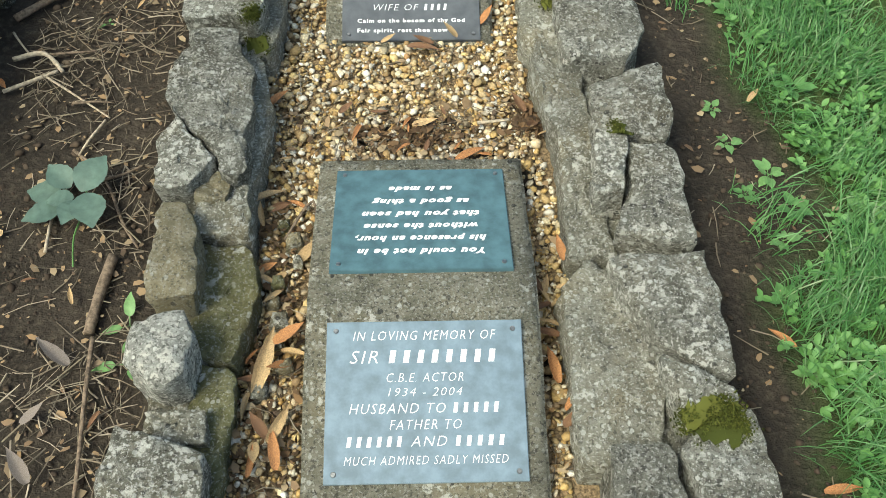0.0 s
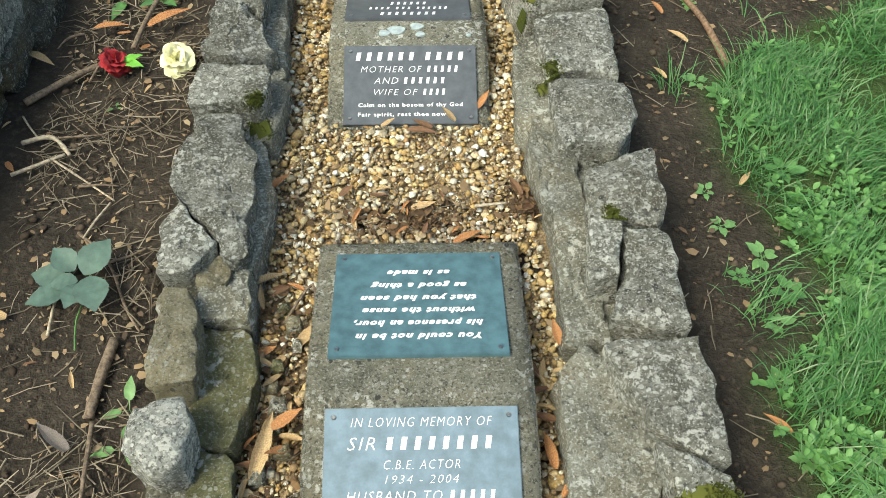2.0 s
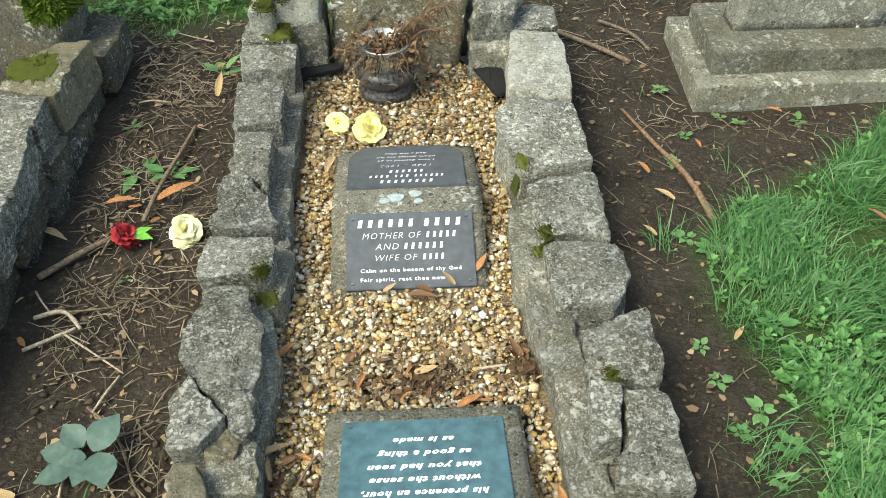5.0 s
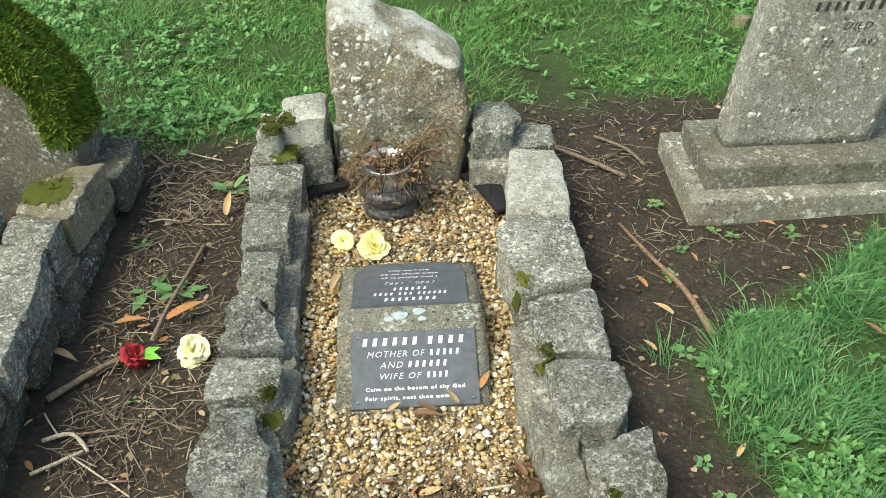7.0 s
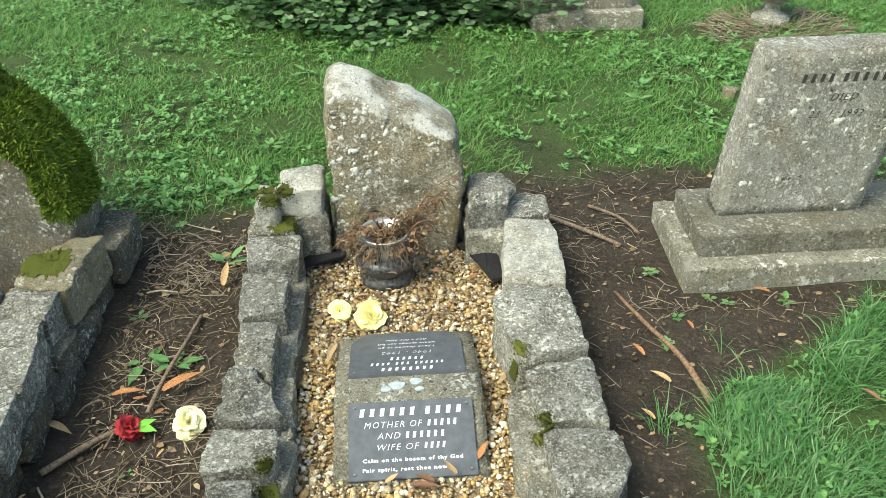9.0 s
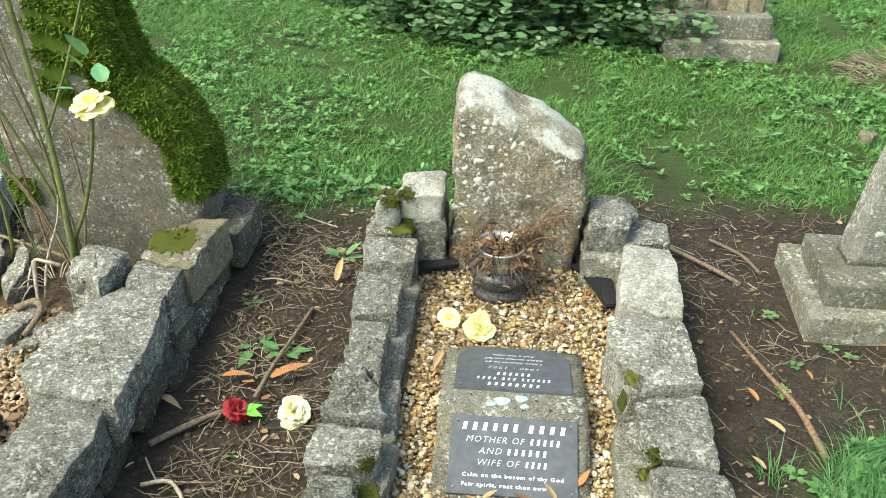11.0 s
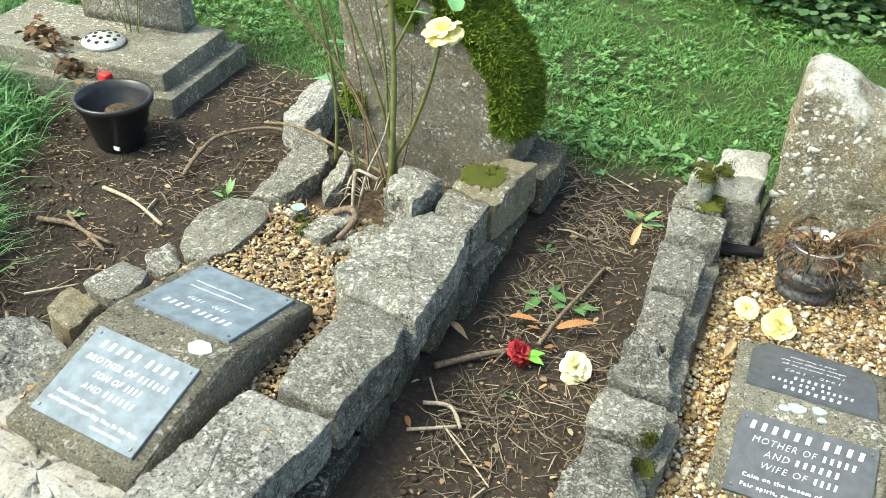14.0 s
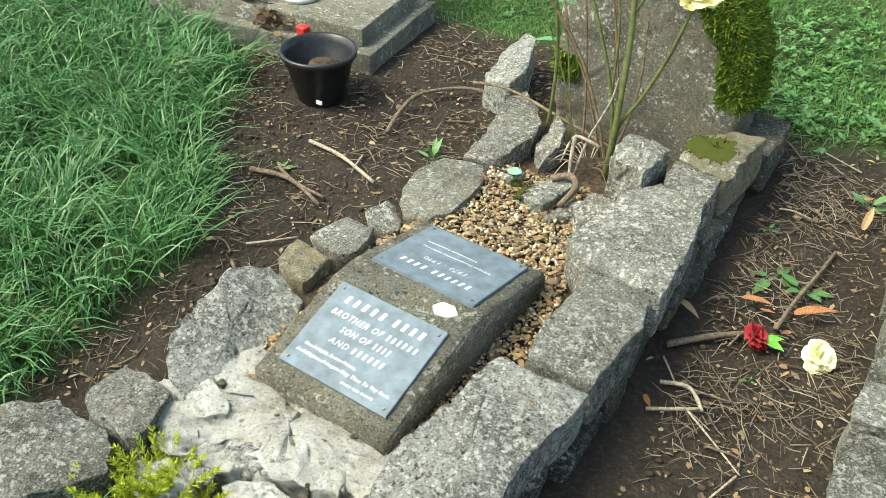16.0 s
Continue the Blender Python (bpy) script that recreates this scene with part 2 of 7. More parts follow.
def rock_mesh(name, corners, z0, z1, seed, mat, rough=0.012, edge=0.012, batter=0.0, tilt=(0, 0), dome=0.006, step=0.017, origin=None):
    """A stone: an outline carried up from z0 to z1, its edges rounded and its faces broken by noise."""
    ring = outline(corners, step)
    n = len(ring)
    c = sum(ring, Vector()) / n
    reach = sum((p - c).length for p in ring) / n
    ring = [c + (p - c) * (1 - 0.005 / reach) for p in ring]
    o = Vector((seed * 7.31, seed * 3.17, seed * 1.7))
    h = z1 - z0
    levels = [(0.0, 1 + batter), (0.25, 1 + batter * 0.7 + 0.015), (0.5, 1 + batter * 0.5 + 0.012), (0.75, 1 + batter * 0.2)]
    top = [(1 - edge * 0.6 / max(h, 0.02), 1.012), (1 - edge * 0.12 / max(h, 0.02), 1.0), (1.0, 0.972)]
    rows = levels + top
    verts = []
    for f, s in rows:
        for p in ring:
            q = c + (p - c) * s
            verts.append(Vector((q.x, q.y, z0 + f * h)))
    inner = [0.86, 0.74, 0.6, 0.46, 0.3, 0.14]
    for s in inner:
        for p in ring:
            q = c + (p - c) * s
            verts.append(Vector((q.x, q.y, z1 + dome * (1 - s * s))))
    for v in verts:
        f = (v.z - z0) / h
        v.z += f * ((v.x - c.x) * tilt[0] + (v.y - c.y) * tilt[1])
        d = noise.noise_vector(v * 9 + o) * rough * 0.6 + noise.noise_vector(v * 26 + o) * rough * 0.75 + noise.noise_vector(v * 70 + o) * rough * 0.45
        if f > 0.8:
            # flat bedding with low broken steps
            d.z = noise.noise(v * 7 + o) * rough * 0.5 + round(2.4 * noise.noise(v * 5 + o * 3)) * rough * 0.3 + noise.noise(v * 40 + o) * rough * 0.28
        cell = noise.voronoi(v * 22 + o)[0]
        d.z += (cell[1] - cell[0] - 0.3) * rough * 0.18
        crack = abs(noise.noise(v * 13 + o * 2))
        if crack < 0.06 and f > 0.3:
            d.z -= (0.06 - crack) * rough * 9
        v += d * min(1.0, 0.35 + f)
    verts.append(c + Vector((0, 0, z1 + dome)))
    rows_n = len(rows) + len(inner)
    faces = []
    for r in range(rows_n - 1):
        for i in range(n):
            j = (i + 1) % n
            faces.append((r * n + i, r * n + j, (r + 1) * n + j, (r + 1) * n + i))
    last = (rows_n - 1) * n
    faces += [(last + i, last + (i + 1) % n, len(verts) - 1) for i in range(n)]
    faces.append(tuple(reversed(range(n))))
    me = mesh_from(name, verts, faces, mat, True)
    me.set_sharp_from_angle(angle=radians(42))
    return me


def stone(parent, corners, z0, z1, seed, mat=None, label="", name="stone", **kw):
    return put(name, rock_mesh(name, corners, z0, z1, seed, mat or LIMESTONE, **kw), parent, label)


def box_bm(x0, x1, y0, y1, z0, z1, bevel=0.0, seg=2, bm=None):
    bm = bm or bmesh.new()
    vs = [bm.verts.new(p) for p in ((x0, y0, z0), (x1, y0, z0), (x1, y1, z0), (x0, y1, z0), (x0, y0, z1), (x1, y0, z1), (x1, y1, z1), (x0, y1, z1))]
    fs = [bm.faces.new([vs[i] for i in f]) for f in ((3, 2, 1, 0), (4, 5, 6, 7), (0, 1, 5, 4), (1, 2, 6, 5), (2, 3, 7, 6), (3, 0, 4, 7))]
    if bevel:
        es = list({e for f in fs for e in f.edges})
        bmesh.ops.bevel(bm, geom=es, offset=bevel, segments=seg, affect="EDGES", profile=0.6)
    return bm


def roughen(bm, cuts, amount, seed, freq=9.0):
    """Cuts a block finely and breaks its faces with noise."""
    for _ in range(cuts):
        bmesh.ops.subdivide_edges(bm, edges=[e for e in bm.edges if e.calc_length() > 0.03], cuts=1, use_grid_fill=True)
    o = Vector((seed * 3.3, seed * 5.1, seed))
    for v in bm.verts:
        v.co += noise.noise_vector(v.co * freq + o) * amount + noise.noise_vector(v.co * freq * 4 + o) * amount * 0.4
    return bm

# ==== place ====
# ---------------------------------------------------------------- ground
def ease(a, b, x):
    t = min(1.0, max(0.0, (x - a) / (b - a)))
    return t * t * (3 - 2 * t)


def turf(x, y):
    """How much grass covers the ground at a place: 0 bare soil, 1 full turf."""
    wob = noise.noise(Vector((x * 2.2, y * 2.2, 3.0))) * 0.14 + noise.noise(Vector((x * 7, y * 7, 9.0))) * 0.05
    back = ease(-0.12, 0.2, y - 2.2 - wob * 1.6 - 0.12 * math.sin(x * 1.7))
    back *= 1 - 0.3 * ease(0.12, 0.34, noise.noise(Vector((x * 1.1, y * 1.5, 41)))) * ease(4.6, 3.4, y)
    edge = 0.68 + 0.1 * ease(0.0, 0.4, y) - 0.05 * ease(0.3, 0.7, y) + 0.75 * ease(0.85, 1.55, y)
    right = ease(-0.05, 0.1, x - edge - wob * 0.8) * (1 - ease(1.3, 1.62, y + wob))
    ledge = -2.2 - 0.42 * ease(0.3, 1.2, y) - 0.5 * ease(1.1, 1.9, y)
    left = ease(-0.05, 0.18, ledge - x + wob)
    near = max(ease(0.0, 0.5, -0.75 - y + wob) * ease(0.75, 1.1, abs(x)), ease(0.0, 0.6, -1.1 - y + wob), ease(0.0, 0.4, x - 2.0 + wob))
    return min(1.0, max(back, right, left, near))


def height(x, y):
    return 0.012 * noise.noise(Vector((x * 3, y * 3, 0))) + 0.006 * noise.noise(Vector((x * 11, y * 11, 5)))


def ground_axis(lo, hi, step, far):
    inner = list(np.arange(lo, hi + 1e-6, step))
    out = [hi + 0.12 * 1.35 ** k for k in range(1, 60) if 0.12 * 1.35 ** k < far] + [far]
    low = [lo - 0.12 * 1.35 ** k for k in range(1, 60) if 0.12 * 1.35 ** k < far] + [-far]
    return list(reversed(low)) + inner + out


gx, gy = ground_axis(-4.0, 2.6, 0.04, 900.0), ground_axis(-1.2, 4.4, 0.04, 900.0)
gverts = [(x, y, height(x, y) if abs(x) < 8 and abs(y) < 8 else 0.0) for y in gy for x in gx]
gw = len(gx)
gfaces = [(r * gw + c, r * gw + c + 1, (r + 1) * gw + c + 1, (r + 1) * gw + c) for r in range(len(gy) - 1) for c in range(gw - 1)]

m, n, l, b = material("soil_and_turf", 0.95, 0, 0.15)
v = coords(n)
att = n.new("ShaderNodeAttribute")
att.attribute_name = "turf"
s1 = texture(n, l, "ShaderNodeTexNoise", 7, 6, v, 0.65)
s2 = texture(n, l, "ShaderNodeTexNoise", 70, 5, v, 0.7)
s3 = texture(n, l, "ShaderNodeTexVoronoi", 45, 0, v)
soil = blend(n, l, ramp(n, l, s1.outputs[0], [(0.35, 0.0), (0.7, 1.0)]), (0.032, 0.026, 0.020), (0.062, 0.050, 0.038))
soil = blend(n, l, ramp(n, l, s2.outputs[0], [(0.5, 0.0), (0.75, 0.8)]), soil, (0.115, 0.095, 0.068))
g1 = texture(n, l, "ShaderNodeTexNoise", 3, 5, v)
grassy = blend(n, l, ramp(n, l, g1.outputs[0], [(0.35, 0.0), (0.65, 1.0)]), (0.045, 0.07, 0.022), (0.06, 0.11, 0.03))
grassy = blend(n, l, ramp(n, l, s2.outputs[0], [(0.45, 0.0), (0.8, 0.7)]), grassy, (0.075, 0.07, 0.035))
l.new(blend(n, l, att.outputs["Fac"], soil, grassy), b.inputs["Base Color"])
k = bump(n, l, b, s2.outputs[0], 0.9, 0.02)
bump(n, l, b, s3.outputs[0], 0.3, 0.008, k)
GROUND = m
gme = mesh_from("ground", gverts, gfaces, GROUND, True)
ta = gme.attributes.new("turf", "FLOAT", "POINT")
ta.data.foreach_set("value", [turf(x, y) if -60 < x < 60 and -60 < y < 60 else 1.0 for x, y, z in gverts])
tagged(put("ground", gme), "bare dark soil with grass around the graves", "ground", kind="structure")

# ---------------------------------------------------------------- middle grave: kerb of rough stones
kerb = thing("grave_kerb", "low kerb of rough lichened limestone round a gravel bed", "kerb")
# right-hand run, from the foot to the head
stone(kerb, [(0.29, -0.27), (0.385, -0.275), (0.41, -0.46), (0.27, -0.46)], -0.04, 0.14, 1)
stone(kerb, [(0.40, -0.27), (0.52, -0.215), (0.56, -0.45), (0.42, -0.46)], -0.04, 0.15, 2)
stone(kerb, [(0.385, -0.115), (0.505, -0.185), (0.51, -0.225), (0.415, -0.265)], -0.04, 0.15, 3)
stone(kerb, [(0.32, 0.07), (0.505, 0.085), (0.515, -0.17), (0.47, -0.16), (0.385, -0.10)], -0.04, 0.155, 4)
stone(kerb, [(0.345, 0.12), (0.50, 0.095), (0.495, 0.335), (0.40, 0.35), (0.385, 0.21)], -0.04, 0.155, 5)
stone(kerb, [(0.31, 0.20), (0.38, 0.205), (0.40, 0.355), (0.34, 0.37)], -0.04, 0.165, 6)
stone(kerb, [(0.335, 0.37), (0.485, 0.35), (0.505, 0.40), (0.50, 0.575), (0.345, 0.50)], -0.04, 0.15, 7)
stone(kerb, [(0.295, 0.575), (0.435, 0.565), (0.485, 0.65), (0.475, 0.77), (0.295, 0.785)], -0.04, 0.155, 8)
stone(kerb, [(0.30, 0.80), (0.47, 0.795), (0.465, 1.035), (0.275, 1.0)], -0.04, 0.16, 9)
stone(kerb, [(0.27, 1.03), (0.47, 1.06), (0.45, 1.32), (0.265, 1.37), (0.22, 1.24)], -0.04, 0.18, 10)
stone(kerb, [(0.27, 1.40), (0.45, 1.34), (0.465, 1.42), (0.46, 1.72), (0.31, 1.73)], -0.04, 0.18, 11, LIMESTONE_WHITE, "pale whitish limestone")
stone(kerb, [(0.30, 1.74), (0.47, 1.75), (0.48, 1.90), (0.34, 1.92)], -0.04, 0.165, 12)
stone(kerb, [(0.19, 1.72), (0.33, 1.74), (0.36, 1.86), (0.33, 1.95), (0.20, 1.95)], 0.115, 0.235, 13, rough=0.024, dome=0.02, edge=0.02)
stone(kerb, [(0.18, 1.70), (0.34, 1.68), (0.35, 1.92), (0.18, 1.93)], -0.04, 0.135, 14, MORTAR, rough=0.02)
# low inner ledge of mortar beside it
stone(kerb, [(0.25, -0.30), (0.38, -0.30), (0.42, -0.05), (0.31, 0.12), (0.245, 0.05)], -0.03, 0.10, 15, MORTAR, name="mortar")
stone(kerb, [(0.27, 0.10), (0.36, 0.10), (0.36, 0.42), (0.275, 0.45)], -0.03, 0.10, 16, MORTAR, name="mortar")
stone(kerb, [(0.27, 0.43), (0.36, 0.40), (0.34, 0.62), (0.25, 0.72), (0.235, 0.62)], -0.03, 0.105, 17, MORTAR, name="mortar")
stone(kerb, [(0.225, 0.70), (0.32, 0.62), (0.31, 1.0), (0.23, 0.98)], -0.03, 0.10, 18, MORTAR, name="mortar")
# left-hand run, from the foot to the head
stone(kerb, [(-0.49, -0.225), (-0.345, -0.275), (-0.335, -0.45), (-0.52, -0.45)], -0.04, 0.15, 21)
stone(kerb, [(-0.475, -0.185), (-0.36, -0.19), (-0.345, -0.255), (-0.42, -0.25)], -0.04, 0.11, 22, MORTAR)
stone(kerb, [(-0.50, -0.045), (-0.41, -0.025), (-0.38, -0.08), (-0.385, -0.16), (-0.44, -0.175), (-0.50, -0.13)], -0.04, 0.16, 23, LIMESTONE_PALE, "pale rounded lump of limestone", dome=0.015, edge=0.02)
stone(kerb, [(-0.49, 0.225), (-0.435, 0.215), (-0.40, 0.12), (-0.395, 0.0), (-0.485, 0.0)], -0.04, 0.15, 24, SANDSTONE, "long buff sandstone")
stone(kerb, [(-0.515, 0.355), (-0.48, 0.42), (-0.39, 0.30), (-0.435, 0.235), (-0.505, 0.24)], -0.04, 0.16, 25)
stone(kerb, [(-0.51, 0.46), (-0.50, 0.66), (-0.40, 0.68), (-0.345, 0.53), (-0.335, 0.45), (-0.345, 0.27), (-0.37, 0.26), (-0.40, 0.32)], -0.04, 0.155, 26, rough=0.02)
stone(kerb, [(-0.515, 0.69), (-0.355, 0.70), (-0.325, 0.75), (-0.345, 0.83), (-0.505, 0.83)], -0.04, 0.165, 27)
stone(kerb, [(-0.50, 0.86), (-0.42, 0.84), (-0.325, 0.89), (-0.43, 1.04), (-0.49, 1.02)], -0.04, 0.175, 28, rough=0.02, tilt=(-0.2, 0.1))
stone(kerb, [(-0.485, 1.08), (-0.38, 1.0), (-0.37, 1.24), (-0.49, 1.25)], -0.04, 0.17, 29)
stone(kerb, [(-0.50, 1.27), (-0.36, 1.29), (-0.37, 1.49), (-0.51, 1.50)], -0.04, 0.17, 30)
stone(kerb, [(-0.505, 1.53), (-0.345, 1.55), (-0.34, 1.68), (-0.52, 1.69)], -0.04, 0.18, 31)
stone(kerb, [(-0.52, 1.69), (-0.36, 1.69), (-0.37, 1.82), (-0.52, 1.80)], -0.04, 0.19, 32)
stone(kerb, [(-0.49, 1.70), (-0.41, 1.72), (-0.41, 1.84), (-0.49, 1.88)], 0.17, 0.275, 33, LIMESTONE_WHITE, "pale whitish limestone")
stone(kerb, [(-0.42, 1.74), (-0.27, 1.75), (-0.27, 1.93), (-0.42, 1.90)], 0.20, 0.305, 34, LIMESTONE_WHITE, "pale whitish limestone", dome=0.02)
stone(kerb, [(-0.40, 1.72), (-0.26, 1.75), (-0.26, 1.90), (-0.42, 1.90)], -0.04, 0.21, 35, MORTAR, rough=0.02)
# low inner courses under them
stone(kerb, [(-0.445, 0.235), (-0.37, 0.222), (-0.355, 0.27), (-0.395, 0.305)], -0.03, 0.128, 43, SANDSTONE, "freshly broken ochre stone", dome=-0.004)
stone(kerb, [(-0.42, -0.30), (-0.33, -0.33), (-0.325, -0.10), (-0.40, -0.08)], -0.03, 0.075, 36, ALGAE, name="mortar")
stone(kerb, [(-0.42, -0.08), (-0.325, -0.10), (-0.30, 0.06), (-0.32, 0.16), (-0.42, 0.16)], -0.03, 0.08, 37, ALGAE, name="mortar")
stone(kerb, [(-0.43, 0.16), (-0.32, 0.16), (-0.33, 0.30), (-0.44, 0.32)], -0.03, 0.11, 38, MORTAR)
stone(kerb, [(-0.42, 0.30), (-0.325, 0.28), (-0.31, 0.50), (-0.35, 0.68), (-0.45, 0.66)], -0.03, 0.09, 39, MORTAR)
stone(kerb, [(-0.45, 0.64), (-0.32, 0.66), (-0.30, 0.86), (-0.45, 0.90)], -0.03, 0.09, 40, MORTAR)
stone(kerb, [(-0.45, 0.88), (-0.32, 0.86), (-0.33, 1.10), (-0.45, 1.12)], -0.03, 0.09, 41, MORTAR)
stone(kerb, [(-0.45, 1.10), (-0.34, 1.10), (-0.33, 1.60), (-0.45, 1.62)], -0.03, 0.08, 42, MORTAR)

for x0, x1, y0, y1, zt, sd in ((0.34, 0.47, -0.45, 0.7, 0.065, 50), (0.31, 0.45, 0.6, 1.85, 0.065, 51), (-0.47, -0.38, -0.45, 0.6, 0.065, 52), (-0.48, -0.38, 0.5, 1.8, 0.07, 53)):
    stone(kerb, [(x0, y0), (x1, y0), (x1, y1), (x0, y1)], -0.03, zt, sd, MORTAR, name="mortar", step=0.03)

# ---------------------------------------------------------------- left grave: taller dry-stone kerb
wall = thing("grave_kerb", "taller dry-stone kerb of grey lichened slabs round a grave", "kerb")
CAP = [
    ([(-1.24, 0.43), (-1.13, 0.42), (-1.012, 0.425), (-1.015, 0.37), (-1.05, 0.20), (-1.055, 0.07), (-1.12, -0.12), (-1.26, -0.12), (-1.30, 0.05), (-1.256, 0.25)], 0.10, 0.215, LIMESTONE_PALE),
    ([(-1.18, 0.785), (-1.11, 0.81), (-1.0, 0.78), (-0.99, 0.66), (-1.01, 0.435), (-1.19, 0.45), (-1.19, 0.54)], 0.09, 0.22, LIMESTONE),
    ([(-1.225, 1.18), (-1.15, 1.28), (-1.015, 1.24), (-0.985, 1.06), (-0.982, 0.785), (-1.20, 0.815), (-1.28, 0.89), (-1.24, 1.05)], 0.09, 0.225, LIMESTONE),
    ([(-1.155, 1.39), (-1.0, 1.37), (-0.995, 1.29), (-1.0, 1.235), (-1.145, 1.28)], 0.09, 0.23, LIMESTONE),
    ([(-1.16, 1.53), (-1.03, 1.68), (-0.945, 1.66), (-0.99, 1.37), (-1.15, 1.39)], 0.09, 0.23, SANDSTONE),
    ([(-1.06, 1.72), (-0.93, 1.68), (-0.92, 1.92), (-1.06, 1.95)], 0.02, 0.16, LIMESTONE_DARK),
]
for i, (c, z0, z1, mt) in enumerate(CAP):
    stone(wall, c, z0, z1, 60 + i, mt, "broad lichened capping slab" if i < 3 else "", rough=0.013, edge=0.008)
rnd = random.Random(4)
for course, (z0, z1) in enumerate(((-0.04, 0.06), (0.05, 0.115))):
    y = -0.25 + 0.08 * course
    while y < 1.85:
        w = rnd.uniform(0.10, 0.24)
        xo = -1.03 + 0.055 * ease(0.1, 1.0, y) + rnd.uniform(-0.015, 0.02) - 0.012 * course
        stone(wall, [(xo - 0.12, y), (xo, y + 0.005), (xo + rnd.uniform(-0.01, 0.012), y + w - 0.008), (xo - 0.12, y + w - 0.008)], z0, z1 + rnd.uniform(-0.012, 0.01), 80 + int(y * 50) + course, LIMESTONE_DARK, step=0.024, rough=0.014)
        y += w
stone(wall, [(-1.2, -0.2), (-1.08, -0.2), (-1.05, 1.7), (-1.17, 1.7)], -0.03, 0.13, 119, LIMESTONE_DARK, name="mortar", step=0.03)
# stones round the head and the far side
stone(wall, [(-1.31, 1.26), (-1.31, 1.41), (-1.16, 1.39), (-1.19, 1.22)], -0.02, 0.27, 120, rough=0.02)
stone(wall, [(-1.99, 0.40), (-1.92, 0.465), (-1.79, 0.44), (-1.75, 0.31), (-1.78, 0.12), (-1.83, 0.03), (-1.91, 0.065), (-1.955, 0.13)], -0.04, 0.13, 121, LIMESTONE_PALE, "pale lichened slab", tilt=(-0.35, 0.05), rough=0.016)
stone(wall, [(-2.03, -0.075), (-2.01, 0.03), (-1.93, 0.045), (-1.84, 0.02), (-1.81, -0.13), (-1.97, -0.12)], -0.04, 0.12, 122)
stone(wall, [(-2.16, -0.2), (-2.05, -0.12), (-1.88, -0.13), (-1.80, -0.21), (-1.94, -0.40)], -0.04, 0.12, 123)
stone(wall, [(-1.96, 0.53), (-1.96, 0.63), (-1.82, 0.60), (-1.82, 0.465)], -0.04, 0.12, 124, SANDSTONE)
stone(wall, [(-1.935, 0.645), (-1.90, 0.775), (-1.79, 0.765), (-1.77, 0.66), (-1.81, 0.605)], -0.04, 0.13, 125)
stone(wall, [(-1.885, 0.85), (-1.86, 0.95), (-1.75, 0.84), (-1.756, 0.79), (-1.83, 0.79)], -0.04, 0.10, 126)
stone(wall, [(-1.83, 0.95), (-1.86, 1.09), (-1.82, 1.21), (-1.69, 1.235), (-1.646, 1.12), (-1.655, 0.96), (-1.71, 0.88), (-1.78, 0.885)], -0.04, 0.12, 127, MORTAR)
stone(wall, [(-1.79, 1.42), (-1.81, 1.63), (-1.765, 1.685), (-1.62, 1.485), (-1.60, 1.39), (-1.66, 1.25), (-1.775, 1.23)], -0.04, 0.14, 128, tilt=(0.25, 0.1))
stone(wall, [(-1.965, 1.73), (-1.99, 1.93), (-1.97, 2.11), (-1.91, 2.06), (-1.83, 1.82), (-1.85, 1.71)], -0.04, 0.14, 129, LIMESTONE_PALE, tilt=(0.2, 0.1))
stone(wall, [(-1.595, 1.40), (-1.59, 1.54), (-1.53, 1.475), (-1.50, 1.36), (-1.545, 1.31)], -0.02, 0.16, 130, rough=0.02, tilt=(0.5, 0.3))
stone(wall, [(-1.535, 1.12), (-1.51, 1.22), (-1.435, 1.30), (-1.40, 1.27), (-1.445, 1.105)], -0.02, 0.13, 131)
stone(wall, [(-1.62, 1.20), (-1.61, 1.27), (-1.56, 1.26), (-1.55, 1.19)], -0.02, 0.12, 138, LIMESTONE, step=0.012)
stone(wall, [(-1.425, 1.07), (-1.405, 1.195), (-1.375, 1.23), (-1.355, 1.125), (-1.405, 1.065)], -0.02, 0.115, 132, LIMESTONE)
stone(wall, [(-1.37, 1.12), (-1.33, 1.24), (-1.25, 1.22), (-1.27, 1.06)], -0.02, 0.15, 133)
stone(wall, [(-1.92, 0.05), (-1.79, 0.24), (-1.55, 0.24), (-1.26, 0.24), (-1.27, 0.02), (-1.46, -0.02), (-1.80, -0.10)], -0.04, 0.10, 134, CEMENT, "crumbling white cement and stone", rough=0.03, step=0.016)
stone(wall, [(-1.62, -0.10), (-1.53, -0.03), (-1.42, -0.05), (-1.45, -0.16)], -0.04, 0.08, 135, CEMENT)
stone(wall, [(-1.84, -0.14), (-1.76, -0.09), (-1.64, -0.12), (-1.68, -0.25)], -0.04, 0.07, 136, CEMENT)
stone(wall, [(-1.40, -0.30), (-1.28, -0.12), (-1.10, -0.14), (-1.12, -0.34)], -0.04, 0.13, 137)


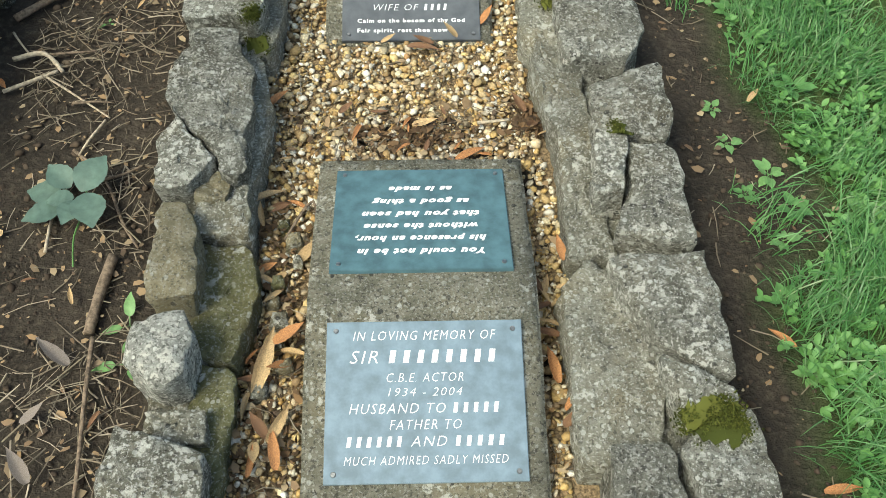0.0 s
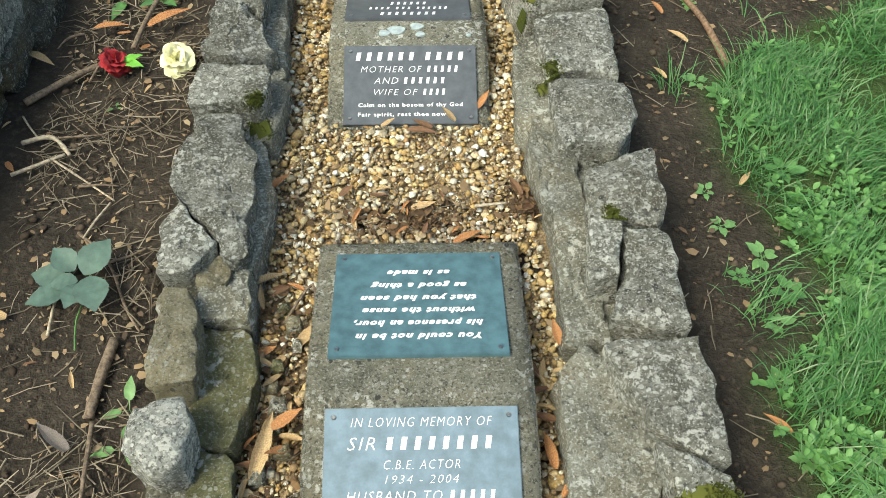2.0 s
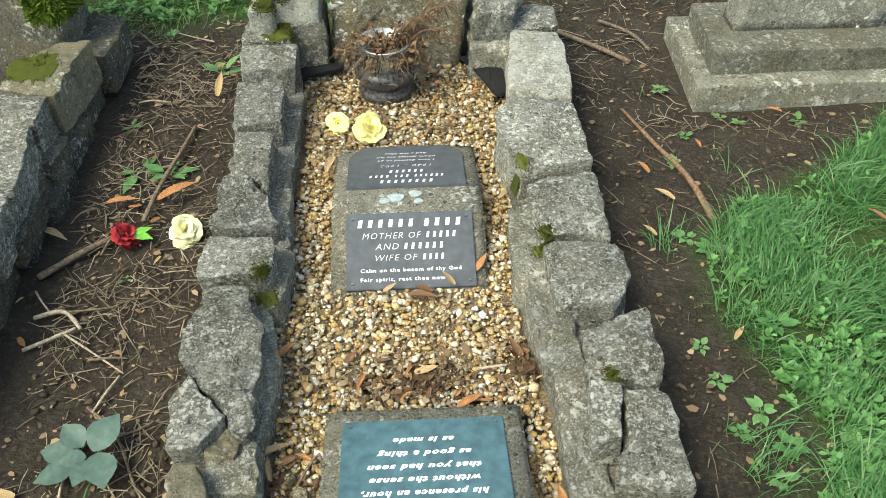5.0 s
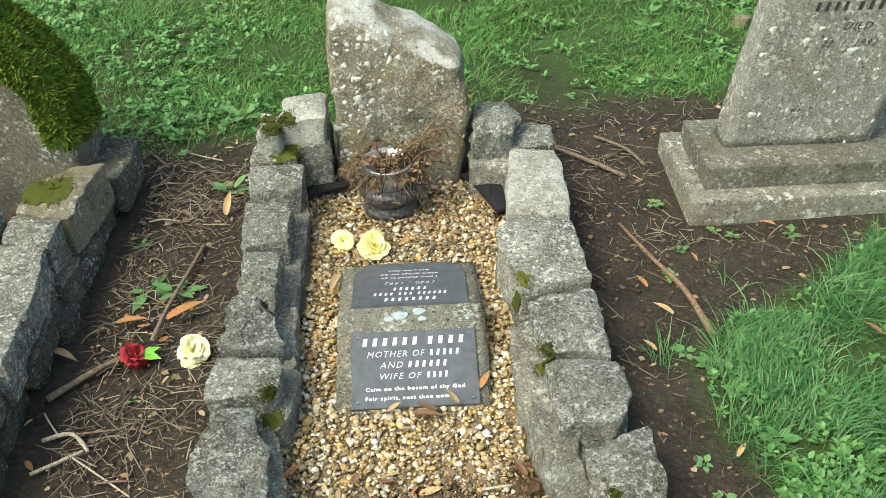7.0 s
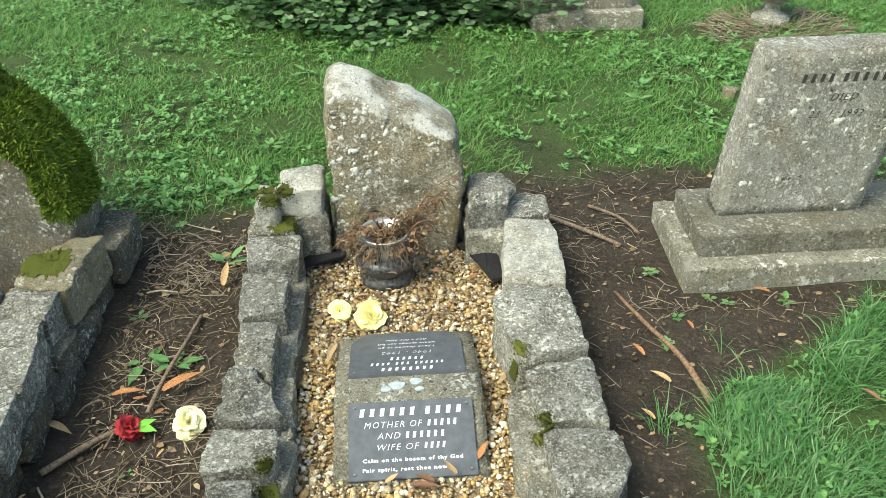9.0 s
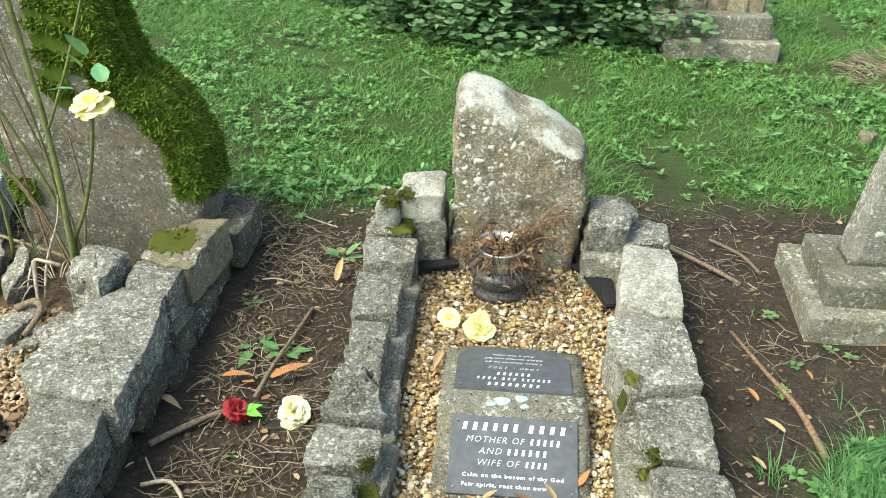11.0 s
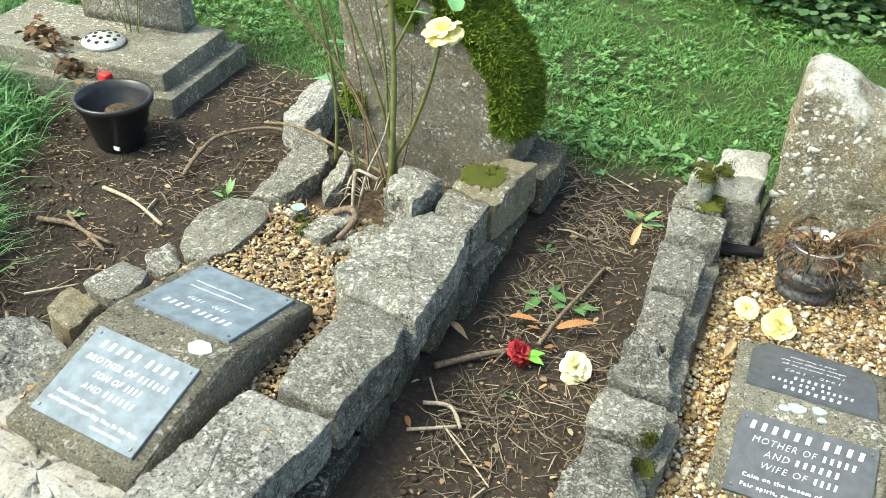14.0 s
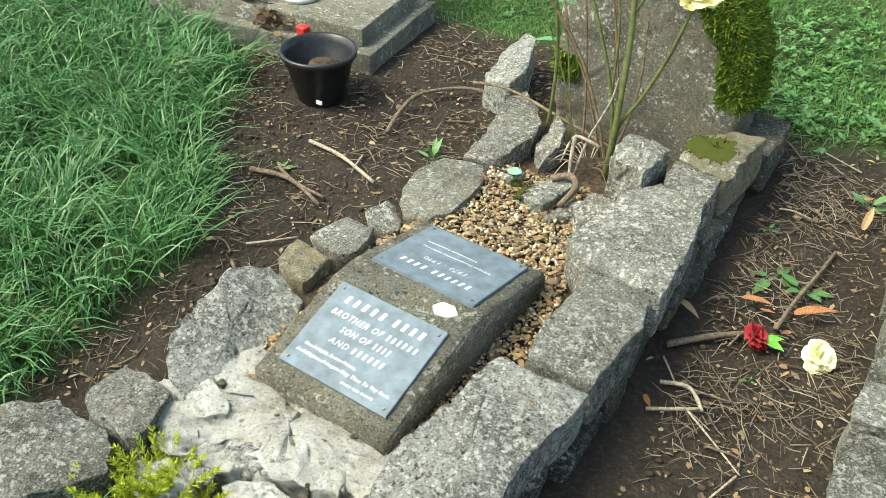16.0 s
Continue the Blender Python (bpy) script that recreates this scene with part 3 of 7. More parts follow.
for k, (x, y, r, zt) in enumerate(((-1.76, 0.05, 0.05, 0.11), (-1.60, -0.01, 0.06, 0.104), (-1.42, 0.02, 0.06, 0.106), (-1.68, -0.09, 0.05, 0.085), (-1.50, -0.09, 0.05, 0.09))):
    stone(wall, [(x - r, y - r * 0.5), (x - r * 0.1, y - r * 0.8), (x + r, y - r * 0.4), (x + r * 0.8, y + r * 0.6), (x - r * 0.4, y + r * 0.75)], 0.0, zt, 230 + k, (CEMENT, LIMESTONE_PALE)[k % 2], rough=0.016, step=0.012, dome=0.003)
q = random.Random(77)
for k in range(18):
    x, y, r = q.uniform(-1.82, -1.36), q.uniform(-0.04, 0.14), q.uniform(0.006, 0.02)
    stone(wall, [(x - r, y - r * 0.6), (x + r * 0.4, y - r * 0.8), (x + r, y + r * 0.3), (x - r * 0.2, y + r * 0.7)], 0.07, 0.104 + r * 0.35, 200 + k, (SANDSTONE, LIMESTONE_DARK, MORTAR)[k % 3], step=0.008, rough=0.006, dome=0.004)


# ---------------------------------------------------------------- headstones
def headstone_rock(name, profile, y0, y1, seed, mat, label, lean=0.0, chamfer=0.0):
    """An upright slab with an uneven outline seen from the front (profile in x, z)."""
    ring = outline(profile, 0.02)
    cx = sum(p.x for p in ring) / len(ring)
    cz = sum(p.y for p in ring) / len(ring)
    o = Vector((seed, seed * 2.1, seed * 0.7))
    depth = y1 - y0
    rows = [(0.0, 0.12), (0.0, 0.3), (0.0, 0.5), (0.0, 0.7), (0.0, 0.86), (0.0, 0.955), (0.10, 1.0), (0.35, 1.02), (0.65, 1.01), (0.9, 0.98), (1.0, 0.9), (1.0, 0.6), (1.0, 0.25)]
    verts = []
    for f, s in rows:
        for p in ring:
            q = Vector((cx + (p.x - cx) * s, y0 + f * depth, cz + (p.y - cz) * s))
            q += noise.noise_vector(q * 4 + o) * 0.016 + noise.noise_vector(q * 14 + o) * 0.012 + noise.noise_vector(q * 45 + o) * 0.006
            q.y += lean * q.z
            q.z -= (1 - f) * chamfer * ease(0.38, 0.60, q.z)
            verts.append(q)
    k = len(ring)
    faces = [(r * k + i, r * k + (i + 1) % k, (r + 1) * k + (i + 1) % k, (r + 1) * k + i) for r in range(len(rows) - 1) for i in range(k)]
    faces.append(tuple(reversed(range(k))))
    faces.append(tuple((len(rows) - 1) * k + i for i in range(k)))
    faces = [tuple(reversed(f)) for f in faces]
    return tagged(put(name, mesh_from(name, verts, faces, mat, True)), label, "headstone")


grave_head = headstone_rock("headstone", [(-0.25, -0.05), (0.15, -0.05), (0.175, 0.25), (0.155, 0.475), (0.08, 0.535), (0.02, 0.575), (-0.05, 0.585), (-0.10, 0.62), (-0.22, 0.655), (-0.25, 0.63), (-0.25, 0.45), (-0.245, 0.2)], 1.79, 1.97, 3, HEADSTONE, "rough-hewn limestone headstone with whitened lichened top", 0.0, 0.06)
boulder = headstone_rock("headstone", [(-1.68, -0.05), (-1.06, -0.05), (-1.03, 0.28), (-1.07, 0.45), (-1.17, 0.60), (-1.26, 0.66), (-1.30, 0.90), (-1.62, 0.98), (-1.72, 0.78), (-1.68, 0.40)], 1.72, 1.98, 8, BOULDER, "large rough boulder headstone with thick green moss")


def memorial(x, y_foot, y_ridge0, y_ridge1, y_head, half, z_foot, z_ridge, z_head, label, rz=0.0, z0=-0.02):
    """A low book-shaped stone with two sloping faces that meet on a flat ridge."""
    e = thing("memorial_stone", label, "memorial", x, 0, 0, rz=rz)
    bm = bmesh.new()
    prof = [(y_foot, z0), (y_foot, z_foot), (y_ridge0, z_ridge), (y_ridge1, z_ridge), (y_head, z_head), (y_head, z0)]
    a = [bm.verts.new((-half, y, z)) for y, z in prof]
    c = [bm.verts.new((half, y, z)) for y, z in prof]
    bm.faces.new(a)
    bm.faces.new(list(reversed(c)))
    for i in range(6):
        bm.faces.new((a[i], c[i], c[(i + 1) % 6], a[(i + 1) % 6]))
    bmesh.ops.recalc_face_normals(bm, faces=bm.faces)
    bmesh.ops.bevel(bm, geom=list(bm.edges), offset=0.006, segments=2, affect="EDGES")
    roughen(bm, 3, 0.0025, x * 5 + 2, 14)
    part("body", bm, BOOKSTONE, e, shade=True)
    return e


book_a = memorial(-0.003, -0.335, -0.03, 0.05, 0.387, 0.205, 0.04, 0.115, 0.055, "low sloped sandstone memorial with two slate plaques")
book_v = memorial(-0.025, 0.76, 0.985, 1.06, 1.34, 0.195, 0.014, 0.095, 0.028, "low sloped sandstone memorial with two slate plaques")
book_t = memorial(-1.552, 0.148, 0.445, 0.525, 0.822, 0.195, 0.135, 0.222, 0.16, "low sloped sandstone memorial with two slate plaques", rz=-5, z0=0.02)


# ---------------------------------------------------------------- plaques and lettering
def line_meshes(pieces, size, shear, bold, caps):
    """One line of words and bars in its own plane: the words' mesh data, the bars' corners and the width. ("bar", width) is a row of plain bars."""
    verts, faces, bars, x = [], [], [], 0.0
    for p in pieces:
        if isinstance(p, tuple):
            w, hgt = p[1], size * 0.6
            k = max(2, round(w / (size * 0.62)))
            for j in range(k):
                a, z = x + w * (j + 0.2) / k, x + w * (j + 0.6) / k
                bars.append([(a, 0.0), (z, 0.0), (z + shear * hgt * 0.6, hgt), (a + shear * hgt * 0.6, hgt)])
            x += w + size * 0.35
            continue
        cu = bpy.data.curves.new("line", "FONT")
        cu.body, cu.size, cu.shear, cu.offset = p.upper() if caps else p, size * 0.88, shear, bold
        cu.space_character = 1.2
        cu.resolution_u = 2
        ob = bpy.data.objects.new("line", cu)
        scene.collection.objects.link(ob)
        bpy.context.view_layer.update()
        me = bpy.data.meshes.new_from_object(ob.evaluated_get(bpy.context.evaluated_depsgraph_get()))
        k = len(verts)
        vs = [v.co.copy() for v in me.vertices]
        lo = min(v.x for v in vs)
        hi = max(v.x for v in vs)
        verts += [(v.x - lo + x, v.y) for v in vs]
        faces += [tuple(k + i for i in f.vertices) for f in me.polygons]
        x += hi - lo + size * 0.35
        bpy.data.objects.remove(ob)
        bpy.data.curves.remove(cu)
        bpy.data.meshes.remove(me)
    return verts, faces, bars, x - size * 0.35


def lettering(parent, lines, mat, z, place=None):
    """Lines of (height above the middle, letter size, pieces, options), painted flat: one mesh a line of words, one for each bar."""
    for yy, size, pieces, opt in lines:
        size *= 1.24 if opt.get("caps") else 1.0
        v, f, bars, w = line_meshes(pieces, size, opt.get("shear", 0.25), opt.get("bold", 0.0), opt.get("caps", False))
        sx = opt.get("fit", w) / w

        def set_in(p):
            q = Vector(((p[0] - w / 2) * sx + opt.get("dx", 0.0), p[1] + yy, z))
            return place @ q if place else q

        if v:
            put("inscription", mesh_from("inscription", [set_in(p) for p in v], f, mat, False), parent)
        for c in bars:
            put("bar", mesh_from("bar", [set_in(p) for p in c], [(0, 1, 2, 3)], mat, False), parent)


def plaque(book, x0, x1, ya, za, yb, zb, mat, lines, label, flip=False, clip=0.0, screws=True):
    """A thin slate plate on a sloping face, from (ya, za) at its foot to (yb, zb) at its top edge as read."""
    up = Vector((0, yb - ya, zb - za))
    hgt = up.length
    up.normalize()
    right = Vector((-1, 0, 0)) if flip else Vector((1, 0, 0))
    out = right.cross(up)
    mid = Vector(((x0 + x1) / 2, (ya + yb) / 2, (za + zb) / 2)) + out * 0.004
    mat4 = Matrix((right, up, out)).transposed().to_4x4()
    mat4.translation = mid
    w = x1 - x0
    bm = bmesh.new()
    prof = [(-w / 2 + clip, -hgt / 2), (w / 2 - clip, -hgt / 2), (w / 2, -hgt / 2 + clip * 1.6), (w / 2, hgt / 2), (-w / 2, hgt / 2), (-w / 2, -hgt / 2 + clip * 1.6)] if clip else [(-w / 2, -hgt / 2), (w / 2, -hgt / 2), (w / 2, hgt / 2), (-w / 2, hgt / 2)]
    lo = [bm.verts.new((x, y, -0.004)) for x, y in prof]
    hi = [bm.verts.new((x, y, 0.005)) for x, y in prof]
    k = len(prof)
    bm.faces.new(list(reversed(lo)))
    bm.faces.new(hi)
    for i in range(k):
        bm.faces.new((lo[i], lo[(i + 1) % k], hi[(i + 1) % k], hi[i]))
    bmesh.ops.bevel(bm, geom=[e for e in bm.edges if e.verts[0].co.z > 0 and e.verts[1].co.z > 0], offset=0.0012, segments=2, affect="EDGES")
    p = part("plaque", bm, mat, book, label)
    p.matrix_basis = mat4
    lettering(p, lines, LETTER, 0.0056)
    if screws:
        for sx in (-1, 1):
            for sy in (-1, 1):
                if clip and sy < 0:
                    continue
                sb = bmesh.new()
                bmesh.ops.create_cone(sb, cap_ends=True, segments=12, radius1=0.0048, radius2=0.0036, depth=0.003, matrix=Matrix.Translation((sx * (w / 2 - 0.016), sy * (hgt / 2 - 0.016), 0.0062)))
                part("screw", sb, SCREW, p)
    return p


CAPS = {"caps": True, "bold": -0.0003}
BOLD = {"bold": 0.0011, "shear": 0.3}
plaque(book_a, -0.166, 0.170, -0.302, 0.0485, -0.036, 0.1135, SLATE_BLUE, [
    (0.103, 0.022, ["In Loving Memory of"], {**CAPS, "fit": 0.245}),
    (0.063, 0.030, ["Sir", ("bar", 0.19)], {**CAPS, "fit": 0.255}),
    (0.030, 0.021, ["C.B.E. Actor"], {**CAPS, "fit": 0.13}),
    (0.006, 0.019, ["1934 - 2004"], {**CAPS, "fit": 0.125}),
    (-0.023, 0.023, ["Husband to", ("bar", 0.095)], {**CAPS, "fit": 0.255}),
    (-0.050, 0.022, ["Father to"], {**CAPS, "fit": 0.12}),
    (-0.078, 0.023, [("bar", 0.10), "and", ("bar", 0.09)], {**CAPS, "fit": 0.27}),
    (-0.107, 0.019, ["Much Admired Sadly Missed"], {**CAPS, "fit": 0.27}),
], "blue-grey slate plaque with white lettering")
plaque(book_a, -0.168, 0.165, 0.345, 0.0585, 0.068, 0.112, SLATE_GREEN, [
    (0.088, 0.023, ["You could not be in"], {**BOLD, "fit": 0.235}),
    (0.054, 0.023, ["his presence an hour,"], {**BOLD, "fit": 0.245}),
    (0.020, 0.023, ["without the sense"], {**BOLD, "fit": 0.215}),
    (-0.014, 0.023, ["that you had seen"], {**BOLD, "fit": 0.225}),
    (-0.050, 0.023, ["as good a thing"], {**BOLD, "fit": 0.19}),
    (-0.087, 0.022, ["as is made"], {**BOLD, "fit": 0.125}),
], "greenish blue slate plaque with white verse", True)
plaque(book_v, -0.156, 0.165, 0.770, 0.020, 0.972, 0.0915, SLATE_GREY, [
    (0.065, 0.030, [("bar", 0.145), ("bar", 0.10)], {**CAPS, "fit": 0.275}),
    (0.032, 0.023, ["Mother of", ("bar", 0.09)], {**CAPS, "fit": 0.24}),
    (0.001, 0.023, ["and", ("bar", 0.11)], {**CAPS, "fit": 0.175}),
    (-0.030, 0.022, ["Wife of", ("bar", 0.06)], {**CAPS, "fit": 0.175}),
    (-0.061, 0.016, ["Calm on the bosom of thy God"], {"shear": 0.0, "bold": 0.0004, "fit": 0.25}),
    (-0.086, 0.016, ["Fair spirit, rest thee now"], {"shear": 0.0, "bold": 0.0004, "fit": 0.21, "dx": -0.02}),
], "dark grey slate plaque with white lettering")
plaque(book_v, -0.160, 0.158, 1.325, 0.033, 1.075, 0.0912, SLATE_GREY, [
    (0.094, 0.024, [("bar", 0.15)], CAPS),
    (0.063, 0.020, [("bar", 0.085), ("bar", 0.045), ("bar", 0.06)], CAPS),
    (0.032, 0.023, [("bar", 0.10)], CAPS),
    (-0.003, 0.021, ["1940 - 1992"], {**CAPS, "fit": 0.14}),
    (-0.033, 0.015, ["I have desired to go"], {"bold": 0.0003, "fit": 0.16}),
    (-0.056, 0.015, ["where springs not fail"], {"bold": 0.0003, "fit": 0.165}),
    (-0.079, 0.014, ["And a few lilies"], {"bold": 0.0003, "fit": 0.12}),
], "dark grey slate plaque with white lettering", True, 0.04)
plaque(book_t, -0.153, 0.157, 0.195, 0.1488, 0.432, 0.2182, SLATE_PALE, [
    (0.074, 0.030, [("bar", 0.12), ("bar", 0.09)], {**CAPS, "fit": 0.24}),
    (0.036, 0.022, ["Brother of", ("bar", 0.10)], {"caps": True, "bold": 0.0001, "fit": 0.25}),
    (0.002, 0.022, ["Son of", ("bar", 0.06)], {"caps": True, "bold": 0.0001, "fit": 0.145}),
    (-0.032, 0.022, ["and", ("bar", 0.10)], {**CAPS, "fit": 0.16}),
    (-0.063, 0.014, ["Good Night, Sweet Prince,"], {"bold": 0.0003, "fit": 0.15, "dx": -0.05}),
    (-0.084, 0.014, ["And Flights of Angels Sing Thee To Thy Rest."], {"bold": 0.0003, "fit": 0.27}),
    (-0.106, 0.011, [("bar", 0.03), ("bar", 0.02), ("bar", 0.035)], {"dx": 0.06}),
], "blue-grey slate plaque with white lettering")
plaque(book_t, -0.152, 0.152, 0.800, 0.1646, 0.538, 0.2193, SLATE_PALE, [
    (0.065, 0.028, [("bar", 0.12), ("bar", 0.085)], CAPS),
    (0.022, 0.022, ["1970 - 1990"], {**CAPS, "fit": 0.125}),
    (-0.025, 0.012, [("bar", 0.05), ("bar", 0.09), ("bar", 0.06)], {}),
    (-0.052, 0.012, [("bar", 0.08), ("bar", 0.07)], {"dx": 0.03}),
], "blue-grey slate plaque with white lettering", True)
stone(book_t, [(0.065, 0.485), (0.09, 0.460), (0.13, 0.467), (0.148, 0.492), (0.12, 0.517), (0.08, 0.513)], 0.214, 0.2265, 9, plain_material("pale_green_lichen", (0.5, 0.54, 0.46), 0.9, 0.1, 0, 60, 0.12, 0.2), "round pale green patch", name="lichen", rough=0.002, edge=0.004, dome=0.002, step=0.008)
for k, (x, y, r) in enumerate(((-0.03, 1.03, 0.022), (0.02, 1.045, 0.018), (-0.06, 1.02, 0.016), (0.03, 1.015, 0.014), (0.15, 1.01, 0.01))):
    pts = [(x + r * 1.3 * math.cos(a) * (1 + 0.25 * math.sin(3 * a + k)), y + r * math.sin(a)) for a in [j * 0.7 for j in range(9)]]
    stone(book_v, pts, 0.088, 0.0995, 20 + k, plain_material("grey_blue_lichen", (0.33, 0.38, 0.38), 0.9, 0.1, 0, 60, 0.2, 0.3), name="lichen", rough=0.002, edge=0.003, dome=0.001, step=0.008)

# ---------------------------------------------------------------- gravel
GRAVEL = island_material("river_gravel", [(0.52, 0.43, 0.25), (0.27, 0.16, 0.065), (0.44, 0.29, 0.11), (0.72, 0.67, 0.53), (0.21, 0.14, 0.075), (0.50, 0.34, 0.13), (0.29, 0.23, 0.15), (0.56, 0.42, 0.19), (0.16, 0.105, 0.06), (0.46, 0.31, 0.12), (0.80, 0.77, 0.68), (0.24, 0.19, 0.12), (0.66, 0.57, 0.38), (0.36, 0.20, 0.08)], 0.6, 0.3, 250)
GRAVEL_PIECE = island_material("river_gravel_piece", [(0.52, 0.47, 0.38), (0.20, 0.125, 0.06), (0.33, 0.22, 0.10), (0.62, 0.58, 0.50), (0.14, 0.10, 0.065), (0.42, 0.30, 0.16), (0.24, 0.21, 0.165), (0.5, 0.4, 0.24)], 0.55, 0.4, 250, island=False)
rng = np.random.default_rng(7)
bm = bmesh.new()
bmesh.ops.create_icosphere(bm, subdivisions=1, radius=1.0)
ICO1_V = np.array([v.co[:] for v in bm.verts])
ICO1_F = np.array([[v.index for v in f.verts] for f in bm.faces])
bm.free()


def turns(k, g, tip=1.0):
    """Random rotations: a spin about z after a tumble by up to tip times pi."""
    a, e = g.uniform(0, 2 * np.pi, k), g.uniform(-np.pi, np.pi, k) * tip
    ca, sa, ce, se = np.cos(a), np.sin(a), np.cos(e), np.sin(e)
    z = np.zeros(k)
    rz = np.stack([np.stack([ca, -sa, z], -1), np.stack([sa, ca, z], -1), np.stack([z, z, z + 1], -1)], 1)
    rx = np.stack([np.stack([z + 1, z, z], -1), np.stack([z, ce, -se], -1), np.stack([z, se, ce], -1)], 1)
    return rz @ rx


def mass_mesh(name, verts, faces, mat, shade=True):
    """A mesh out of many alike pieces: verts (pieces, v, 3) and faces (f, k) of one piece."""
    k, v, _ = verts.shape
    allf = (faces[None] + (np.arange(k) * v)[:, None, None]).reshape(-1, faces.shape[1])
    me = bpy.data.meshes.new(name)
    me.from_pydata(verts.reshape(-1, 3).tolist(), [], allf.tolist())
    me.materials.append(mat)
    smooth(me, shade)
    return me


def pebbles(places, sizes, g, squash=(0.55, 0.8), tip=0.12):
    k = len(places)
    lump = 1 + g.normal(0, 0.17, (k, len(ICO1_V), 1))
    axes = np.stack([g.uniform(0.85, 1.35, k), g.uniform(0.7, 1.05, k), g.uniform(*squash, k)], -1)[:, None, :]
    v = ICO1_V[None] * lump * axes * sizes[:, None, None]
    return np.einsum("kij,kvj->kvi", turns(k, g, tip), v) + places[:, None, :]


def bed_places(k, x0, x1, y0, y1, z0, z1, inside, g):
    p = np.stack([g.uniform(x0, x1, k), g.uniform(y0, y1, k), g.uniform(z0, z1, k)], -1)
    return p[[inside(x, y) for x, y, _ in p]]


def in_middle_bed(x, y):
    left = -0.335 + 0.02 * math.sin(y * 6)
    right = 0.255 + 0.025 * math.sin(y * 5 + 1) + (0.05 if y > 1.5 else 0)
    if not left < x < right:
        return False
    return not (abs(x) < 0.197 and -0.33 < y < 0.36) and not (-0.215 < x < 0.165 and 0.80 + 0.03 * math.sin(x * 19) < y < 1.29)


def in_left_bed(x, y):
    if abs(x + 1.552 - 0.087 * y) < 0.195 and 0.14 < y < 0.82:
        return False
    return -1.78 + 0.1 * ease(0.7, 1.1, y) < x < -1.17 - 0.08 * ease(0.5, 0.9, y) and 0.15 < y < 1.3


sheet = bmesh.new()
nx, ny = 14, 46
grid = [[sheet.verts.new((-0.37 + 0.69 * i / nx, -0.47 + 2.29 * j / ny, 0.006 + 0.008 * noise.noise(Vector((i * 0.7, j * 0.7, 1))))) for i in range(nx + 1)] for j in range(ny + 1)]
for j in range(ny):
    for i in range(nx):
        sheet.faces.new((grid[j][i], grid[j][i + 1], grid[j + 1][i + 1], grid[j + 1][i]))
rim = [grid[0][i] for i in range(nx + 1)] + [grid[j][nx] for j in range(1, ny + 1)] + [grid[ny][i] for i in range(nx - 1, -1, -1)] + [grid[j][0] for j in range(ny - 1, 0, -1)]
foot = [sheet.verts.new((v.co.x, v.co.y, -0.02)) for v in rim]
for i in range(len(rim)):
    sheet.faces.new((rim[i], foot[i], foot[(i + 1) % len(rim)], rim[(i + 1) % len(rim)]))
tagged(part("grit_bed", sheet, plain_material("ochre_grit", (0.20, 0.145, 0.085), 0.9, 0.15, 0, 220, 0.6, 0.9), None, shade=True), "ochre grit under the loose gravel", "grit", kind="structure")
pl = bed_places(22000, -0.36, 0.32, -0.46, 1.80, 0.009, 0.022, in_middle_bed, rng)
near = (pl[:, 1] > 0.37) & (pl[:, 1] < 0.47) & (np.abs(pl[:, 0]) < 0.2)
own, rest = pl[near][:300], np.concatenate([pl[~near], pl[near][300:]])
gravel = tagged(put("gravel", mass_mesh("gravel", pebbles(rest, rng.gamma(5, 0.00104, len(rest)).clip(0.003, 0.0145), rng), ICO1_F, GRAVEL)), "loose ochre, brown and cream river gravel", "gravel", kind="stuff")
piece_meshes = []
for k in range(8):
    v = pebbles(np.zeros((1, 3)), np.array([0.0068]), rng)
    piece_meshes.append(mass_mesh("pebble", v, ICO1_F, GRAVEL_PIECE))
for k, p in enumerate(own):
    ob = put("pebble", piece_meshes[k % 8], gravel)
    s = rng.uniform(0.7, 1.35)
    ob.matrix_basis = Matrix.LocRotScale(p, Euler((0, 0, rng.uniform(0, 6.28))), (s, s, s))

fill = bmesh.new()
ring = outline([(-1.84, 0.22), (-1.20, 0.22), (-1.10, 0.5), (-1.12, 1.0), (-1.16, 1.62), (-1.62, 1.62), (-1.72, 1.05), (-1.84, 0.75)], 0.05)
lo = [fill.verts.new((p.x, p.y, -0.03)) for p in ring]
hi = [fill.verts.new((p.x, p.y, 0.085 + 0.01 * noise.noise(p * 6))) for p in ring]
fill.faces.new(hi)
for i in range(len(ring)):
    fill.faces.new((lo[i], lo[(i + 1) % len(ring)], hi[(i + 1) % len(ring)], hi[i]))
SOIL = plain_material("dark_bed_soil", (0.07, 0.052, 0.036), 0.95, 0.1, 0, 60, 0.5, 0.8)
bed = part("bed_soil", fill, SOIL, None)
tagged(bed, "dark soil filling the raised grave bed", "soil", kind="structure")
pl = bed_places(16000, -1.85, -1.1, 0.1, 1.35, 0.088, 0.103, in_left_bed, rng)
LITTER = island_material("gravel_and_bark", [(0.52, 0.42, 0.24), (0.25, 0.17, 0.085), (0.40, 0.27, 0.13), (0.68, 0.60, 0.43), (0.19, 0.135, 0.08), (0.48, 0.34, 0.16), (0.30, 0.24, 0.165), (0.76, 0.71, 0.61)], 0.65, 0.3, 200)
tagged(put("gravel", mass_mesh("gravel", pebbles(pl, rng.gamma(5, 0.0009, len(pl)).clip(0.0025, 0.011), rng), ICO1_F, LITTER)), "gravel mixed with brown bark litter", "gravel", kind="stuff")


